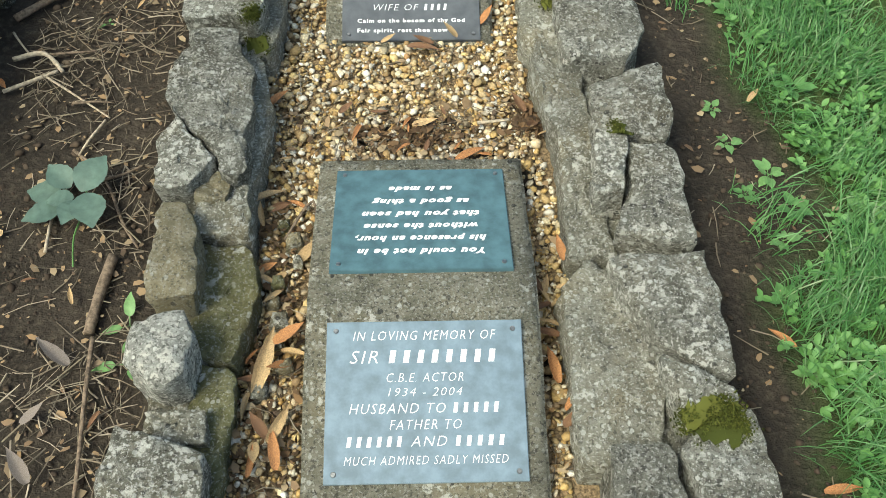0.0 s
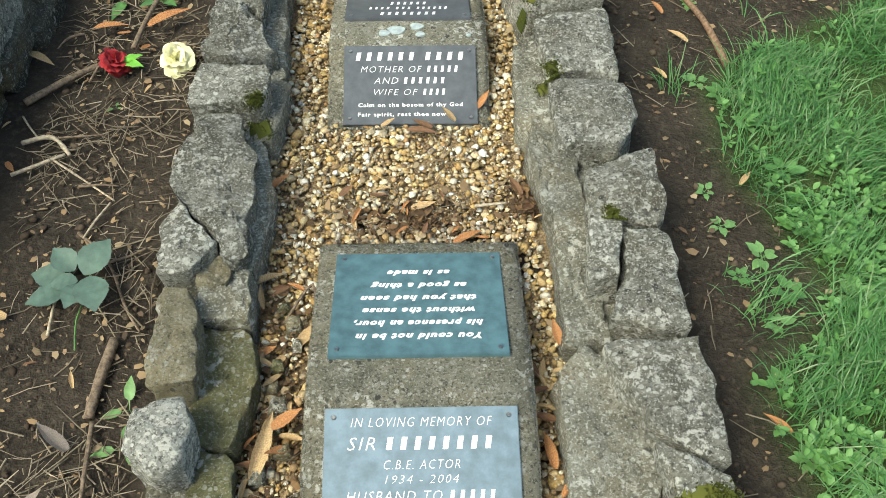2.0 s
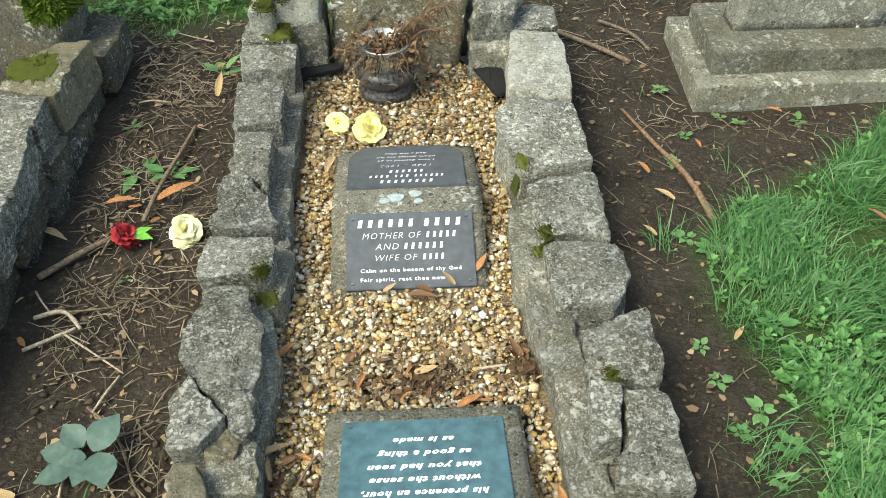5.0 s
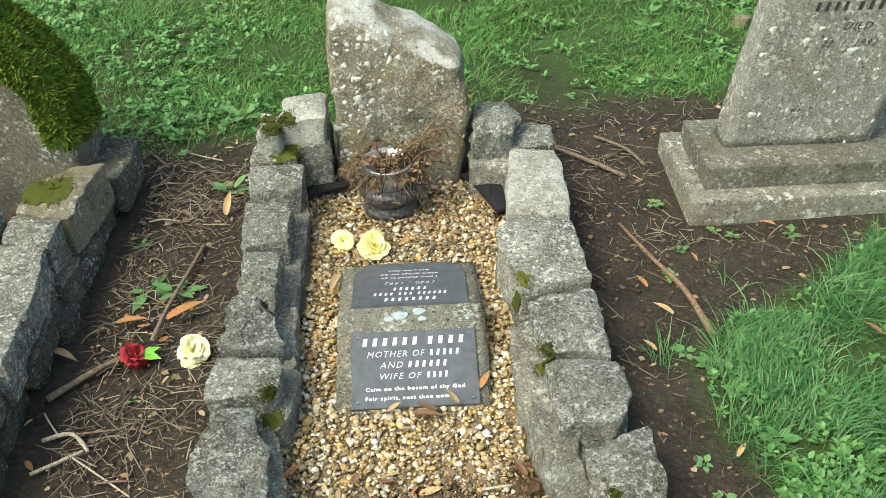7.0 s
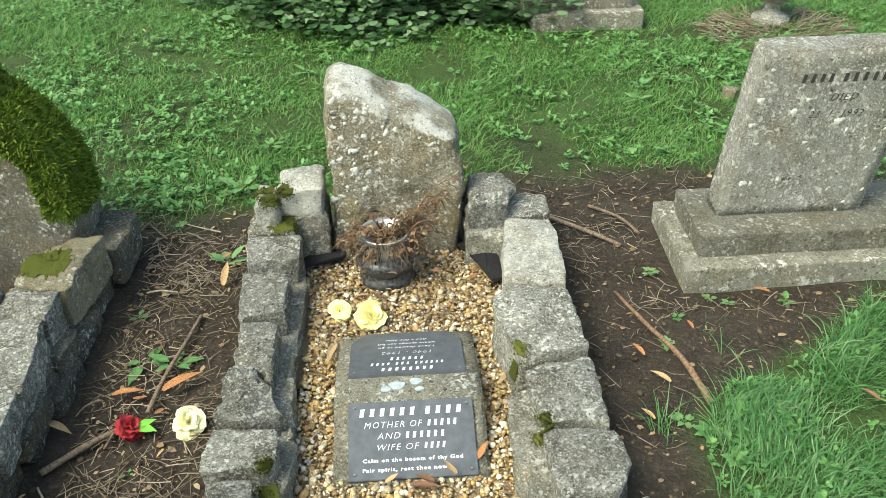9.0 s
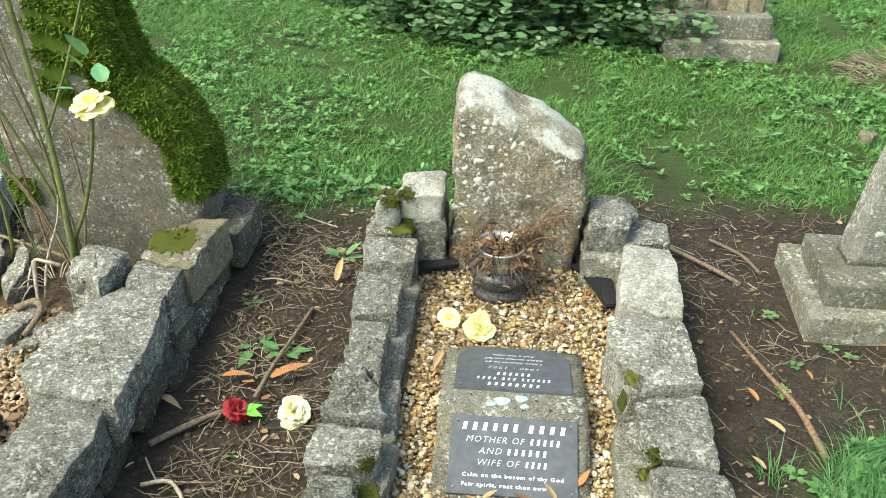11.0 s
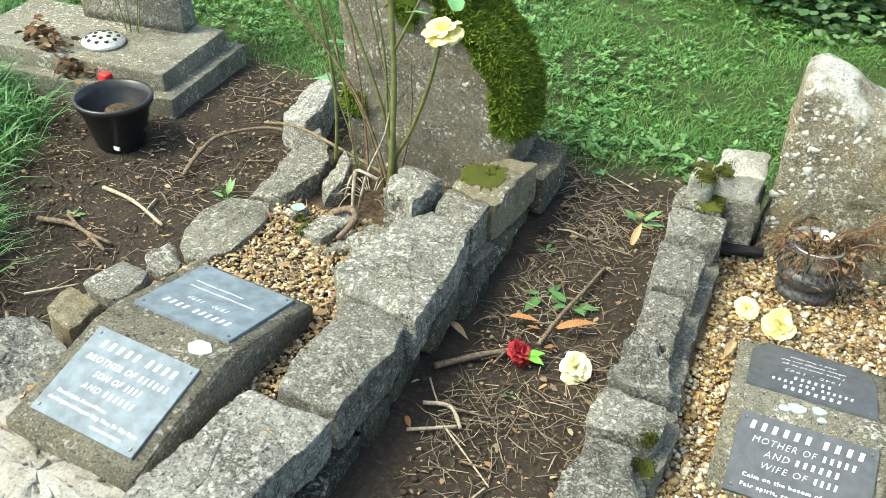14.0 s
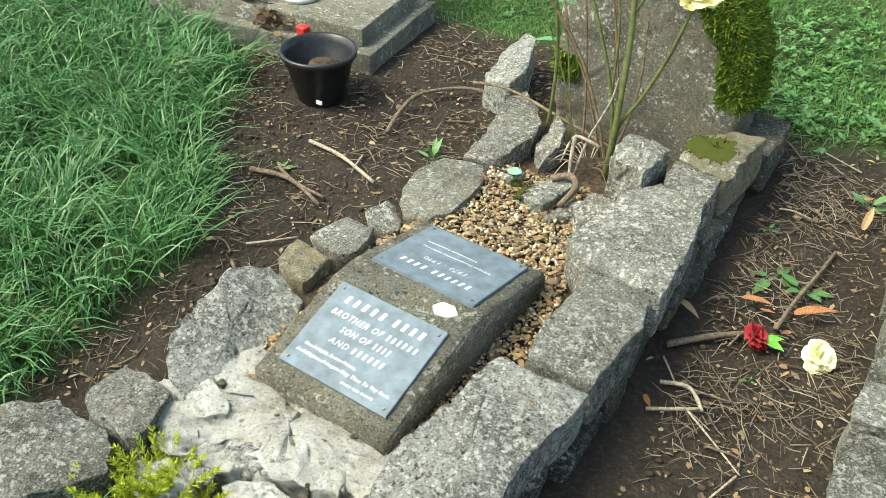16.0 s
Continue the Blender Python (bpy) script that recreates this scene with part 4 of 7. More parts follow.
# ---------------------------------------------------------------- dressed headstones
def leaning_slab(parent, x0, x1, xt0, xt1, y0, y1, z0, z1, mat, seed, back=0.0):
    bm = box_bm(0, 1, 0, 1, 0, 1)
    bmesh.ops.bevel(bm, geom=list(bm.edges), offset=0.015, segments=3, affect="EDGES")
    for _ in range(4):
        bmesh.ops.subdivide_edges(bm, edges=[e for e in bm.edges if e.calc_length() > 0.06], cuts=1, use_grid_fill=True)
    for v in bm.verts:
        u, d, h = v.co
        a, b2 = x0 + (xt0 - x0) * h, x1 + (xt1 - x1) * h
        v.co = Vector((a + (b2 - a) * u, y0 + (y1 - y0) * d + back * h, z0 + (z1 - z0) * h))
        v.co += noise.noise_vector(v.co * 12 + Vector((seed, 0, 0))) * 0.003 + noise.noise_vector(v.co * 60) * 0.0015
    return part("slab", bm, mat, parent, "upright weathered slab", shade=True)


DRESSED = stone_material("dressed_limestone", (0.26, 0.254, 0.22), (0.17, 0.164, 0.128), (0.36, 0.353, 0.315), 0.5, 0.5, 0.9, 0.2)
DRESSED_BASE = stone_material("dressed_base_limestone", (0.225, 0.218, 0.172), (0.137, 0.13, 0.092), (0.32, 0.31, 0.26), 0.3, 0.4, 0.9, 0.2)


def step_block(parent, x0, x1, y0, y1, z0, z1, seed, mat=None, name="plinth"):
    bm = box_bm(x0, x1, y0, y1, z0, z1, 0.006)
    roughen(bm, 4, 0.0025, seed, 14)
    return part(name, bm, mat or DRESSED_BASE, parent, shade=True)


right_stone = thing("headstone", "dressed grey limestone headstone leaning on a stepped base", "headstone")
step_block(right_stone, 0.865, 1.80, 1.51, 1.94, -0.03, 0.085, 1)
step_block(right_stone, 0.92, 1.72, 1.575, 1.88, 0.08, 0.165, 2)
slab = leaning_slab(right_stone, 1.0, 1.47, 1.08, 1.60, 1.69, 1.80, 0.155, 0.725, DRESSED, 4)
m4 = Matrix(((1, 0.09, 0, 1.34), (0, 0, -1, 1.6875), (0, 1, 0, 0.6), (0, 0, 0, 1)))
lettering(slab, [(0.02, 0.046, [("bar", 0.11), ("bar", 0.18)], {"shear": 0.2}), (-0.04, 0.038, ["DIED"], {"shear": 0.25, "fit": 0.085}), (-0.095, 0.038, ["23. 1. 1992"], {"shear": 0.25, "fit": 0.17, "dx": -0.01})], LETTER_DARK, 0.0, m4)

left_stone = thing("headstone", "dressed stone headstone on a stepped grey base", "headstone", -2.462, 1.733, 0.0, rz=5)
step_block(left_stone, -1.05, 0.02, -0.02, 0.56, -0.05, 0.09, 5)
step_block(left_stone, -1.0, -0.04, 0.03, 0.51, 0.085, 0.165, 6)
leaning_slab(left_stone, -0.66, -0.17, -0.68, -0.21, 0.40, 0.50, 0.16, 0.85, DRESSED, 9)

far_grave = thing("headstone", "distant stepped grey stone grave base topped with rubble", "headstone")
step_block(far_grave, 0.72, 1.32, 3.92, 4.35, -0.03, 0.10, 11)
step_block(far_grave, 0.66, 1.27, 3.98, 4.32, 0.095, 0.22, 12)
for k, (x, w) in enumerate(((0.86, 0.10), (0.99, 0.07), (1.08, 0.09), (1.19, 0.06))):
    stone(far_grave, [(x - w, 4.08), (x + w * 0.8, 4.06), (x + w, 4.2), (x - w * 0.7, 4.22)], 0.215, 0.30 + 0.03 * (k % 2), 140 + k, SANDSTONE, step=0.03)


# ---------------------------------------------------------------- lathe and tube helpers
def lathe(profile, seg=40, wobble=0.0):
    bm = bmesh.new()
    rings = []
    for r, z in profile:
        rings.append([bm.verts.new((r * math.cos(a) * (1 + wobble * math.sin(2 * a)), r * math.sin(a), z)) for a in [2 * math.pi * i / seg for i in range(seg)]])
    for p, q in zip(rings, rings[1:]):
        for i in range(seg):
            bm.faces.new((p[i], p[(i + 1) % seg], q[(i + 1) % seg], q[i]))
    bm.faces.new(list(reversed(rings[0])))
    bm.faces.new(rings[-1])
    return bm


def tube_mesh(name, pts, r0, r1, mat, seg=7, knobs=0.0, seed=0):
    """A tapered branch along points."""
    pts = [Vector(p) for p in pts]
    fine = []
    for i in range(len(pts) - 1):
        a, b2, c, d = pts[max(0, i - 1)], pts[i], pts[i + 1], pts[min(len(pts) - 1, i + 2)]
        for s in (0, 0.25, 0.5, 0.75):
            fine.append(0.5 * ((2 * b2) + (c - a) * s + (2 * a - 5 * b2 + 4 * c - d) * s * s + (3 * b2 - a - 3 * c + d) * s ** 3))
    fine.append(pts[-1])
    verts, faces = [], []
    k = len(fine)
    for i, p in enumerate(fine):
        d = (fine[min(k - 1, i + 1)] - fine[max(0, i - 1)]).normalized()
        u = d.cross(Vector((0.3, 0.2, 0.9))).normalized()
        w = d.cross(u)
        r = r0 + (r1 - r0) * i / (k - 1)
        r *= 1 + knobs * noise.noise(Vector((i * 0.9, seed, 0)))
        verts += [p + u * r * math.cos(a) + w * r * math.sin(a) for a in [2 * math.pi * j / seg for j in range(seg)]]
    for i in range(k - 1):
        faces += [(i * seg + j, i * seg + (j + 1) % seg, (i + 1) * seg + (j + 1) % seg, (i + 1) * seg + j) for j in range(seg)]
    faces.append(tuple(reversed(range(seg))))
    faces.append(tuple((k - 1) * seg + j for j in range(seg)))
    return mesh_from(name, verts, faces, mat, True)


BLACK = plain_material("black_plastic", (0.018, 0.018, 0.02), 0.38, 0.5, 0, 40, 0.5, 0.1)
BLACK_WORN = plain_material("black_worn_metal", (0.03, 0.03, 0.03), 0.35, 0.5, 0.2, 90, 0.6, 0.4, col2=(0.12, 0.12, 0.12))
SILVER = plain_material("dull_silver", (0.45, 0.46, 0.46), 0.4, 0.5, 0.8, 120, 0.3, 0.3)
DRIED = island_material("dried_stems", [(0.11, 0.065, 0.038), (0.18, 0.115, 0.065), (0.085, 0.058, 0.04), (0.30, 0.22, 0.13), (0.06, 0.042, 0.03), (0.19, 0.09, 0.045)], 0.85, 0.15)
DRIED_GREY = island_material("dried_grey_fluff", [(0.14, 0.12, 0.11), (0.22, 0.20, 0.18), (0.10, 0.09, 0.08)], 0.9, 0.1)

BROWN_STEM = plain_material("dead_brown_stem", (0.17, 0.09, 0.05), 0.85, 0.15, 0, 90, 0.4, 0.3)
urn = thing("flower_urn", "black footed urn with silver rim holding dead flowers", "urn", -0.08, 1.655, 0.012)
urn.scale = (1.2, 1.2, 1.08)
part("urn_body", lathe([(0.001, 0), (0.068, 0), (0.074, 0.012), (0.072, 0.032), (0.062, 0.042), (0.066, 0.05), (0.079, 0.07), (0.081, 0.085), (0.074, 0.098), (0.060, 0.104), (0.001, 0.104)]), BLACK_WORN, urn, "black worn foot and bowl", shade=True)
part("urn_neck", lathe([(0.055, 0.1), (0.062, 0.106), (0.066, 0.125), (0.064, 0.15), (0.066, 0.166), (0.069, 0.170), (0.066, 0.172), (0.06, 0.168), (0.058, 0.13), (0.002, 0.128)]), SILVER, urn, "dull silver collar", shade=True)


def strands(count, g, start, reach, r, droop=0.0, bend=0.1):
    """Thin bent stems: (count, 9, 3) points and their faces. start and reach give arrays (count, 3)."""
    a = start
    mid = a + reach * 0.5 + g.normal(0, bend, a.shape) * np.linalg.norm(reach, axis=1, keepdims=True)
    end = a + reach + np.stack([np.zeros(count), np.zeros(count), -droop * np.ones(count)], -1)
    u = g.normal(0, 1, (count, 3))
    u /= np.linalg.norm(u, axis=1, keepdims=True)
    w = np.cross(reach, u)
    w /= np.linalg.norm(w, axis=1, keepdims=True) + 1e-9
    u = np.cross(w, reach)
    u /= np.linalg.norm(u, axis=1, keepdims=True) + 1e-9
    rr = np.broadcast_to(np.asarray(r, float).reshape(-1, 1), (count, 1))
    out = []
    for p, f in ((a, 1.0), (mid, 0.9), (end, 0.55)):
        for t in range(3):
            q = 2 * np.pi * t / 3
            out.append(p + (u * np.cos(q) + w * np.sin(q)) * rr * f)
    faces = [[i * 3 + j, i * 3 + (j + 1) % 3, (i + 1) * 3 + (j + 1) % 3, (i + 1) * 3 + j] for i in range(2) for j in range(3)]
    return np.stack(out, 1), np.array(faces)


def blades(count, g, start, reach, width, curl=0.3):
    """Flat tapering leaves bent along their length: (count, 7, 3) points and their faces."""
    side = np.cross(reach, np.array([0, 0, 1.0]) + g.normal(0, 0.25, (count, 3)))
    side /= np.linalg.norm(side, axis=1, keepdims=True) + 1e-9
    w = np.asarray(width, float).reshape(-1, 1)
    ln = np.linalg.norm(reach, axis=1, keepdims=True)
    flat = reach.copy()
    flat[:, 2] = 0
    bend = flat * curl - np.array([0, 0, 1.0]) * ln * curl * 0.4
    p1, p2, p3 = start + reach * 0.4, start + reach * 0.78 + bend * 0.45, start + reach + bend * 1.2
    v = np.stack([start - side * w * 0.4, start + side * w * 0.4, p1 - side * w * 0.5, p1 + side * w * 0.5, p2 - side * w * 0.36, p2 + side * w * 0.36, p3], 1)
    return v, [(0, 1, 3, 2), (2, 3, 5, 4), (4, 5, 6)]


def blade_mesh(name, v, mat):
    k = len(v)
    base = np.arange(k) * 7
    q = np.concatenate([np.stack([base, base + 1, base + 3, base + 2], -1), np.stack([base + 2, base + 3, base + 5, base + 4], -1)]).tolist()
    t = np.stack([base + 4, base + 5, base + 6], -1).tolist()
    me = bpy.data.meshes.new(name)
    me.from_pydata(v.reshape(-1, 3).tolist(), [], q + t)
    me.materials.append(mat)
    smooth(me)
    return me


def spray(count, g, radius, up, spread):
    a = g.uniform(0, 2 * np.pi, count)
    r = radius * np.sqrt(g.uniform(0, 1, count))
    st = np.stack([r * np.cos(a), r * np.sin(a), np.zeros(count)], -1)
    b2 = a + g.normal(0, 0.7, count)
    re = np.stack([spread * np.cos(b2) * g.uniform(0.3, 1, count), spread * np.sin(b2) * g.uniform(0.3, 1, count), up * g.uniform(0.2, 1, count)], -1)
    return st, re


st, re = spray(230, rng, 0.06, 0.07, 0.10)
v, f = strands(230, rng, st + [0, 0, 0.14], re * rng.uniform(0.2, 1.3, (230, 1)), rng.uniform(0.001, 0.0035, 230), 0.05)
put("dead_foliage", mass_mesh("dead_foliage", v, f, DRIED), urn, "dead brown flower stems")
for k2, (ex, ey, ez, kk) in enumerate(((0.10, -0.02, 0.25, 70), (0.20, 0.02, 0.33, 45), (0.17, 0.0, 0.28, 70), (0.15, -0.03, 0.22, 70), (-0.12, -0.02, 0.15, 70), (0.05, -0.03, 0.24, 50), (-0.08, -0.03, 0.21, 50), (-0.10, -0.02, 0.13, 45), (0.11, -0.04, 0.14, 55))):
    put("dead_stem", tube_mesh("dead_stem", [(ex * 0.25, ey * 0.3, 0.13), (ex * 0.6, ey * 0.8, 0.13 + (ez - 0.13) * 0.65 + 0.02), (ex, ey, ez)], 0.0022, 0.0014, BROWN_STEM, 6, 0.2, k2), urn)
    d = rng.normal(0, 1, (kk, 3))
    d /= np.linalg.norm(d, axis=1, keepdims=True)
    along = rng.uniform(0.35, 1.0, (kk, 1))
    base = np.array([[ex, ey, ez]]) * along + np.array([[0, 0, 0.13]]) * (1 - along)
    v, f = strands(kk, rng, base, d * rng.uniform(0.008, 0.03, (kk, 1)), rng.uniform(0.0008, 0.0026, kk), 0.008)
    put("dead_spray", mass_mesh("dead_spray", v, f, DRIED), urn, "withered reddish brown spray")
for cx, cy, cz, rr in ((-0.07, -0.02, 0.13, 0.03), (0.085, -0.03, 0.10, 0.032), (0.03, -0.05, 0.15, 0.02), (0.10, 0.0, 0.19, 0.025), (-0.05, -0.04, 0.17, 0.022)):
    k = 110
    d = rng.normal(0, 1, (k, 3))
    d /= np.linalg.norm(d, axis=1, keepdims=True)
    v, f = strands(k, rng, d * rr * 0.2 + [cx, cy, cz], d * rr, rng.uniform(0.0004, 0.0009, k))
    put("dead_bloom", mass_mesh("dead_bloom", v, f, DRIED_GREY), urn, "grey withered flower head")

k = 150
pz = rng.normal(0, 1, (k, 3)) * [0.055, 0.045, 0.022] + [0.02, -0.02, 0.155]
sqz = np.array([[-1, -0.4, 0], [0, -0.5, 0.3], [1, 0, 0], [0.1, 0.5, 0.25], [-0.7, 0.35, 0.1]])
v = np.einsum("kij,kvj->kvi", turns(k, rng, 1.0), sqz[None] * rng.uniform(0.005, 0.014, (k, 1, 1))) + pz[:, None, :]
put("dead_leafage", mass_mesh("dead_leafage", v, np.array([[0, 1, 2, 3, 4]]), DRIED, False), urn, "curled dead brown leaves")["kind"] = "stuff"

# black membrane showing at the head of the bed
CLOTH = plain_material("black_membrane", (0.016, 0.016, 0.018), 0.8, 0.2, 0, 400, 0.5, 0.5)


def cloth(corners, z, seed, label):
    me = rock_mesh("membrane", corners, z - 0.012, z, seed, CLOTH, rough=0.008, edge=0.002, dome=0.006, step=0.01)
    return tagged(put("membrane", me), label, "membrane")


cloth([(0.155, 1.78), (0.25, 1.83), (0.285, 1.70), (0.305, 1.56), (0.255, 1.54), (0.215, 1.66)], 0.06, 3, "torn black weed membrane showing through the gravel")
cloth([(-0.38, 1.68), (-0.21, 1.735), (-0.21, 1.775), (-0.36, 1.75)], 0.055, 4, "strip of black weed membrane below the headstone")

# plastic bucket
bucket = thing("bucket", "black plastic bucket holding some soil, half hidden in grass", "bucket", -2.51, 1.49, 0.0)
bucket.scale = (1, 1, 0.88)
part("bucket_body", lathe([(0.001, 0), (0.082, 0), (0.088, 0.008), (0.126, 0.19), (0.138, 0.195), (0.141, 0.215), (0.136, 0.222), (0.128, 0.218), (0.118, 0.19), (0.081, 0.02), (0.001, 0.018)], 48), BLACK, bucket, shade=True)
heap = bmesh.new()
bmesh.ops.create_uvsphere(heap, u_segments=24, v_segments=12, radius=1)
for v in heap.verts:
    v.co = Vector((v.co.x * 0.09 + 0.012, v.co.y * 0.09 + 0.012, 0.07 + max(0, v.co.z) * 0.10)) + noise.noise_vector(v.co * 4) * 0.012
part("soil", heap, SOIL, bucket, "clod of dark soil", shade=True)
part("label", box_bm(0.045, 0.07, -0.093, -0.088, 0.03, 0.046), LETTER, bucket, "torn white label")

k = 2300
flat = np.array([[-1, -0.4, 0], [0, -0.5, 0.12], [1, 0, 0], [0.1, 0.45, 0.12], [-0.8, 0.3, 0.05]])
pc = bed_places(k, -1.85, -1.1, 0.1, 1.35, 0.101, 0.112, in_left_bed, rng)
v = np.einsum("kij,kvj->kvi", turns(len(pc), rng, 0.12), flat[None] * rng.gamma(3, 0.0027, (len(pc), 1, 1)).clip(0.003, 0.015)) + pc[:, None, :]
BARKCHIP = island_material("bark_chips", [(0.36, 0.24, 0.12), (0.20, 0.12, 0.06), (0.50, 0.38, 0.22), (0.13, 0.085, 0.05), (0.30, 0.19, 0.095)], 0.8, 0.2)
tagged(put("bark_chips", mass_mesh("bark_chips", v, np.array([[0, 1, 2, 3, 4]]), BARKCHIP, False)), "brown and tan bark chips over gravel", "litter", kind="stuff")
pd = np.concatenate([rng.normal(0, 1, (420, 2)) * [0.075, 0.022] + [-0.02, 0.475], rng.normal(0, 1, (260, 2)) * [0.022, 0.03] + [0.235, 0.525], np.stack([rng.uniform(-0.33, -0.22, 500), rng.uniform(-0.45, 0.25, 500)], -1)])
pd = np.concatenate([pd, rng.uniform(0.02, 0.034, (len(pd), 1))], 1)
v = np.einsum("kij,kvj->kvi", turns(len(pd), rng, 0.4), flat[None] * rng.gamma(3, 0.0022, (len(pd), 1, 1)).clip(0.002, 0.013)) + pd[:, None, :]
HUMUS = island_material("dark_humus", [(0.07, 0.045, 0.028), (0.12, 0.075, 0.042), (0.05, 0.035, 0.024), (0.20, 0.12, 0.06)], 0.9, 0.1)
tagged(put("humus", mass_mesh("humus", v, np.array([[0, 1, 2, 3, 4]]), HUMUS, False)), "dark decayed leaf crumbs on gravel", "litter", kind="stuff")

# ---------------------------------------------------------------- grass
GRASS = island_material("grass_blades", [(0.045, 0.135, 0.035), (0.08, 0.21, 0.055), (0.06, 0.17, 0.045), (0.12, 0.26, 0.085), (0.07, 0.19, 0.05), (0.19, 0.27, 0.13)], 0.42, 0.45, translucent=0.25)
LAWN = island_material("lawn_blades", [(0.07, 0.185, 0.04), (0.11, 0.25, 0.055), (0.085, 0.21, 0.045), (0.14, 0.29, 0.07), (0.20, 0.23, 0.10)], 0.5, 0.35, translucent=0.35)
LEAFLET = island_material("small_weed_leaves", [(0.10, 0.23, 0.055), (0.14, 0.29, 0.085), (0.12, 0.26, 0.065), (0.18, 0.34, 0.12)], 0.5, 0.4, translucent=0.25)
g = np.random.default_rng(21)


def scatter(count, x0, x1, y0, y1, test, g):
    p = np.stack([g.uniform(x0, x1, count), g.uniform(y0, y1, count)], -1)
    return p[[test(x, y) > u for (x, y), u in zip(p, g.uniform(0, 1, count))]]


def tufted(x, y):
    """Grass grows thick in tufts and thin between them."""
    return 0.45 + 1.3 * noise.noise(Vector((x * 5, y * 5, 2)))


def grass(name, count, area, tall, width, mat, label, lean=0.6, test=None, lean_dir=None):
    p = scatter(count, *area, test or (lambda x, y: (turf(x, y) - 0.25) * tufted(x, y) * 1.4), g)
    k = len(p)
    a = g.uniform(0, 2 * np.pi, k)
    clump = np.array([noise.noise(Vector((x * 3, y * 3, 7))) for x, y in p]) * 4
    a = np.where(g.uniform(0, 1, k) < 0.4, clump + g.normal(0, 0.5, k), a)
    hgt = g.uniform(*tall, k) * (0.75 + 0.5 * np.array([noise.noise(Vector((x * 1.5, y * 1.5, 4))) + 0.5 for x, y in p]))
    ln = g.uniform(0.15, lean, k) * hgt
    st = np.stack([p[:, 0], p[:, 1], np.zeros(k) - 0.004], -1)
    re = np.stack([ln * np.cos(a), ln * np.sin(a), hgt], -1)
    v, _ = blades(k, g, st, re, g.uniform(*width, k), 0.55)
    return tagged(put(name, blade_mesh(name, v, mat)), label, "grass", kind="stuff")


def no_thing(x, y):
    if 0.82 < x < 1.8 and 1.48 < y < 1.95 or -3.52 < x < -2.44 and 1.70 < y < 2.3:
        return 0
    if -1.75 < x < -0.9 and y < 2.0 or abs(x) < 0.5 and y < 2.0:
        return 0
    if (x + 2.51) ** 2 + (y - 1.49) ** 2 < 0.02 or (0.66 < x < 1.34 and 3.9 < y < 4.4):
        return 0
    return 1


grass("grass", 100000, (0.6, 2.1, -0.8, 1.6), (0.025, 0.10), (0.0016, 0.0034), GRASS, "long lush green grass beside the grave", 0.9, lambda x, y: (turf(x, y) - 0.3) * tufted(x, y) * 1.6 * no_thing(x, y) * (0.75 + 0.35 * ease(0.35, 0.8, y + (x - 0.8))))
grass("grass", 40000, (-4.2, -2.1, -0.8, 2.3), (0.07, 0.21), (0.0035, 0.0075), GRASS, "long lush green grass beside the grave", 0.9, lambda x, y: (turf(x, y) - 0.25) * (tufted(x, y) + 0.25) * 1.5 * no_thing(x, y))
grass("grass", 210000, (-4.6, 3.6, 1.95, 5.0), (0.015, 0.05), (0.0025, 0.0048), LAWN, "short patchy lawn behind the graves", 1.1, lambda x, y: (turf(x, y) - 0.25) * (tufted(x * 0.5, y * 0.5) + 0.25) * 1.5 * no_thing(x, y))
grass("grass", 45000, (-5.5, 6.0, 4.9, 10.0), (0.03, 0.07), (0.006, 0.012), LAWN, "short lawn in the distance", 1.1, lambda x, y: 0.9)
grass("grass", 5000, (-2.6, -1.7, -0.75, -0.3), (0.05, 0.12), (0.0025, 0.005), GRASS, "thin grass at the foot of the grave", 0.9, lambda x, y: 0.4)


# small round leaves of clover and daisies among the grass
def leaflets(name, count, area, size, test, label, lift=(0.006, 0.03), each=8):
    """Little rosettes: each holds several small pointed leaves that spread from one root."""
    p = scatter(count // 3, *area, test, g)
    p = np.repeat(p, each, 0)
    k = len(p)
    ang = np.array([0.0, 0.8, 1.6, 2.4, 3.1416, 3.9, 4.7, 5.5])
    tip = np.where(ang == 0, 1.45, np.where(ang == 3.1416, 1.3, 1.1))
    disc = np.stack([np.cos(ang) * tip, np.sin(ang) * 0.85, 0.22 * np.abs(np.sin(ang))], -1)
    disc = np.concatenate([disc, [[0, 0, -0.05]]])
    s = g.uniform(*size, (k, 1, 1))
    v = disc[None] * s
    v[:, :, 0] += 1.8 * s[:, :, 0] * g.uniform(0.5, 1.3, (k, 1))
    e = g.uniform(0.0, 0.75, k)
    ce, se = np.cos(e)[:, None], np.sin(e)[:, None]
    v = np.stack([v[:, :, 0] * ce - v[:, :, 2] * se, v[:, :, 1], v[:, :, 0] * se + v[:, :, 2] * ce], -1)
    a = g.uniform(0, 6.28, k)
    ca, sa = np.cos(a)[:, None], np.sin(a)[:, None]
    v = np.stack([v[:, :, 0] * ca - v[:, :, 1] * sa, v[:, :, 0] * sa + v[:, :, 1] * ca, v[:, :, 2]], -1)
    v = v + np.concatenate([p, g.uniform(*lift, (k, 1))], 1)[:, None, :]
    f = np.array([[i, (i + 1) % 8, 8] for i in range(8)])
    return tagged(put(name, mass_mesh(name, v, f, LEAFLET)), label, "weeds", kind="stuff")


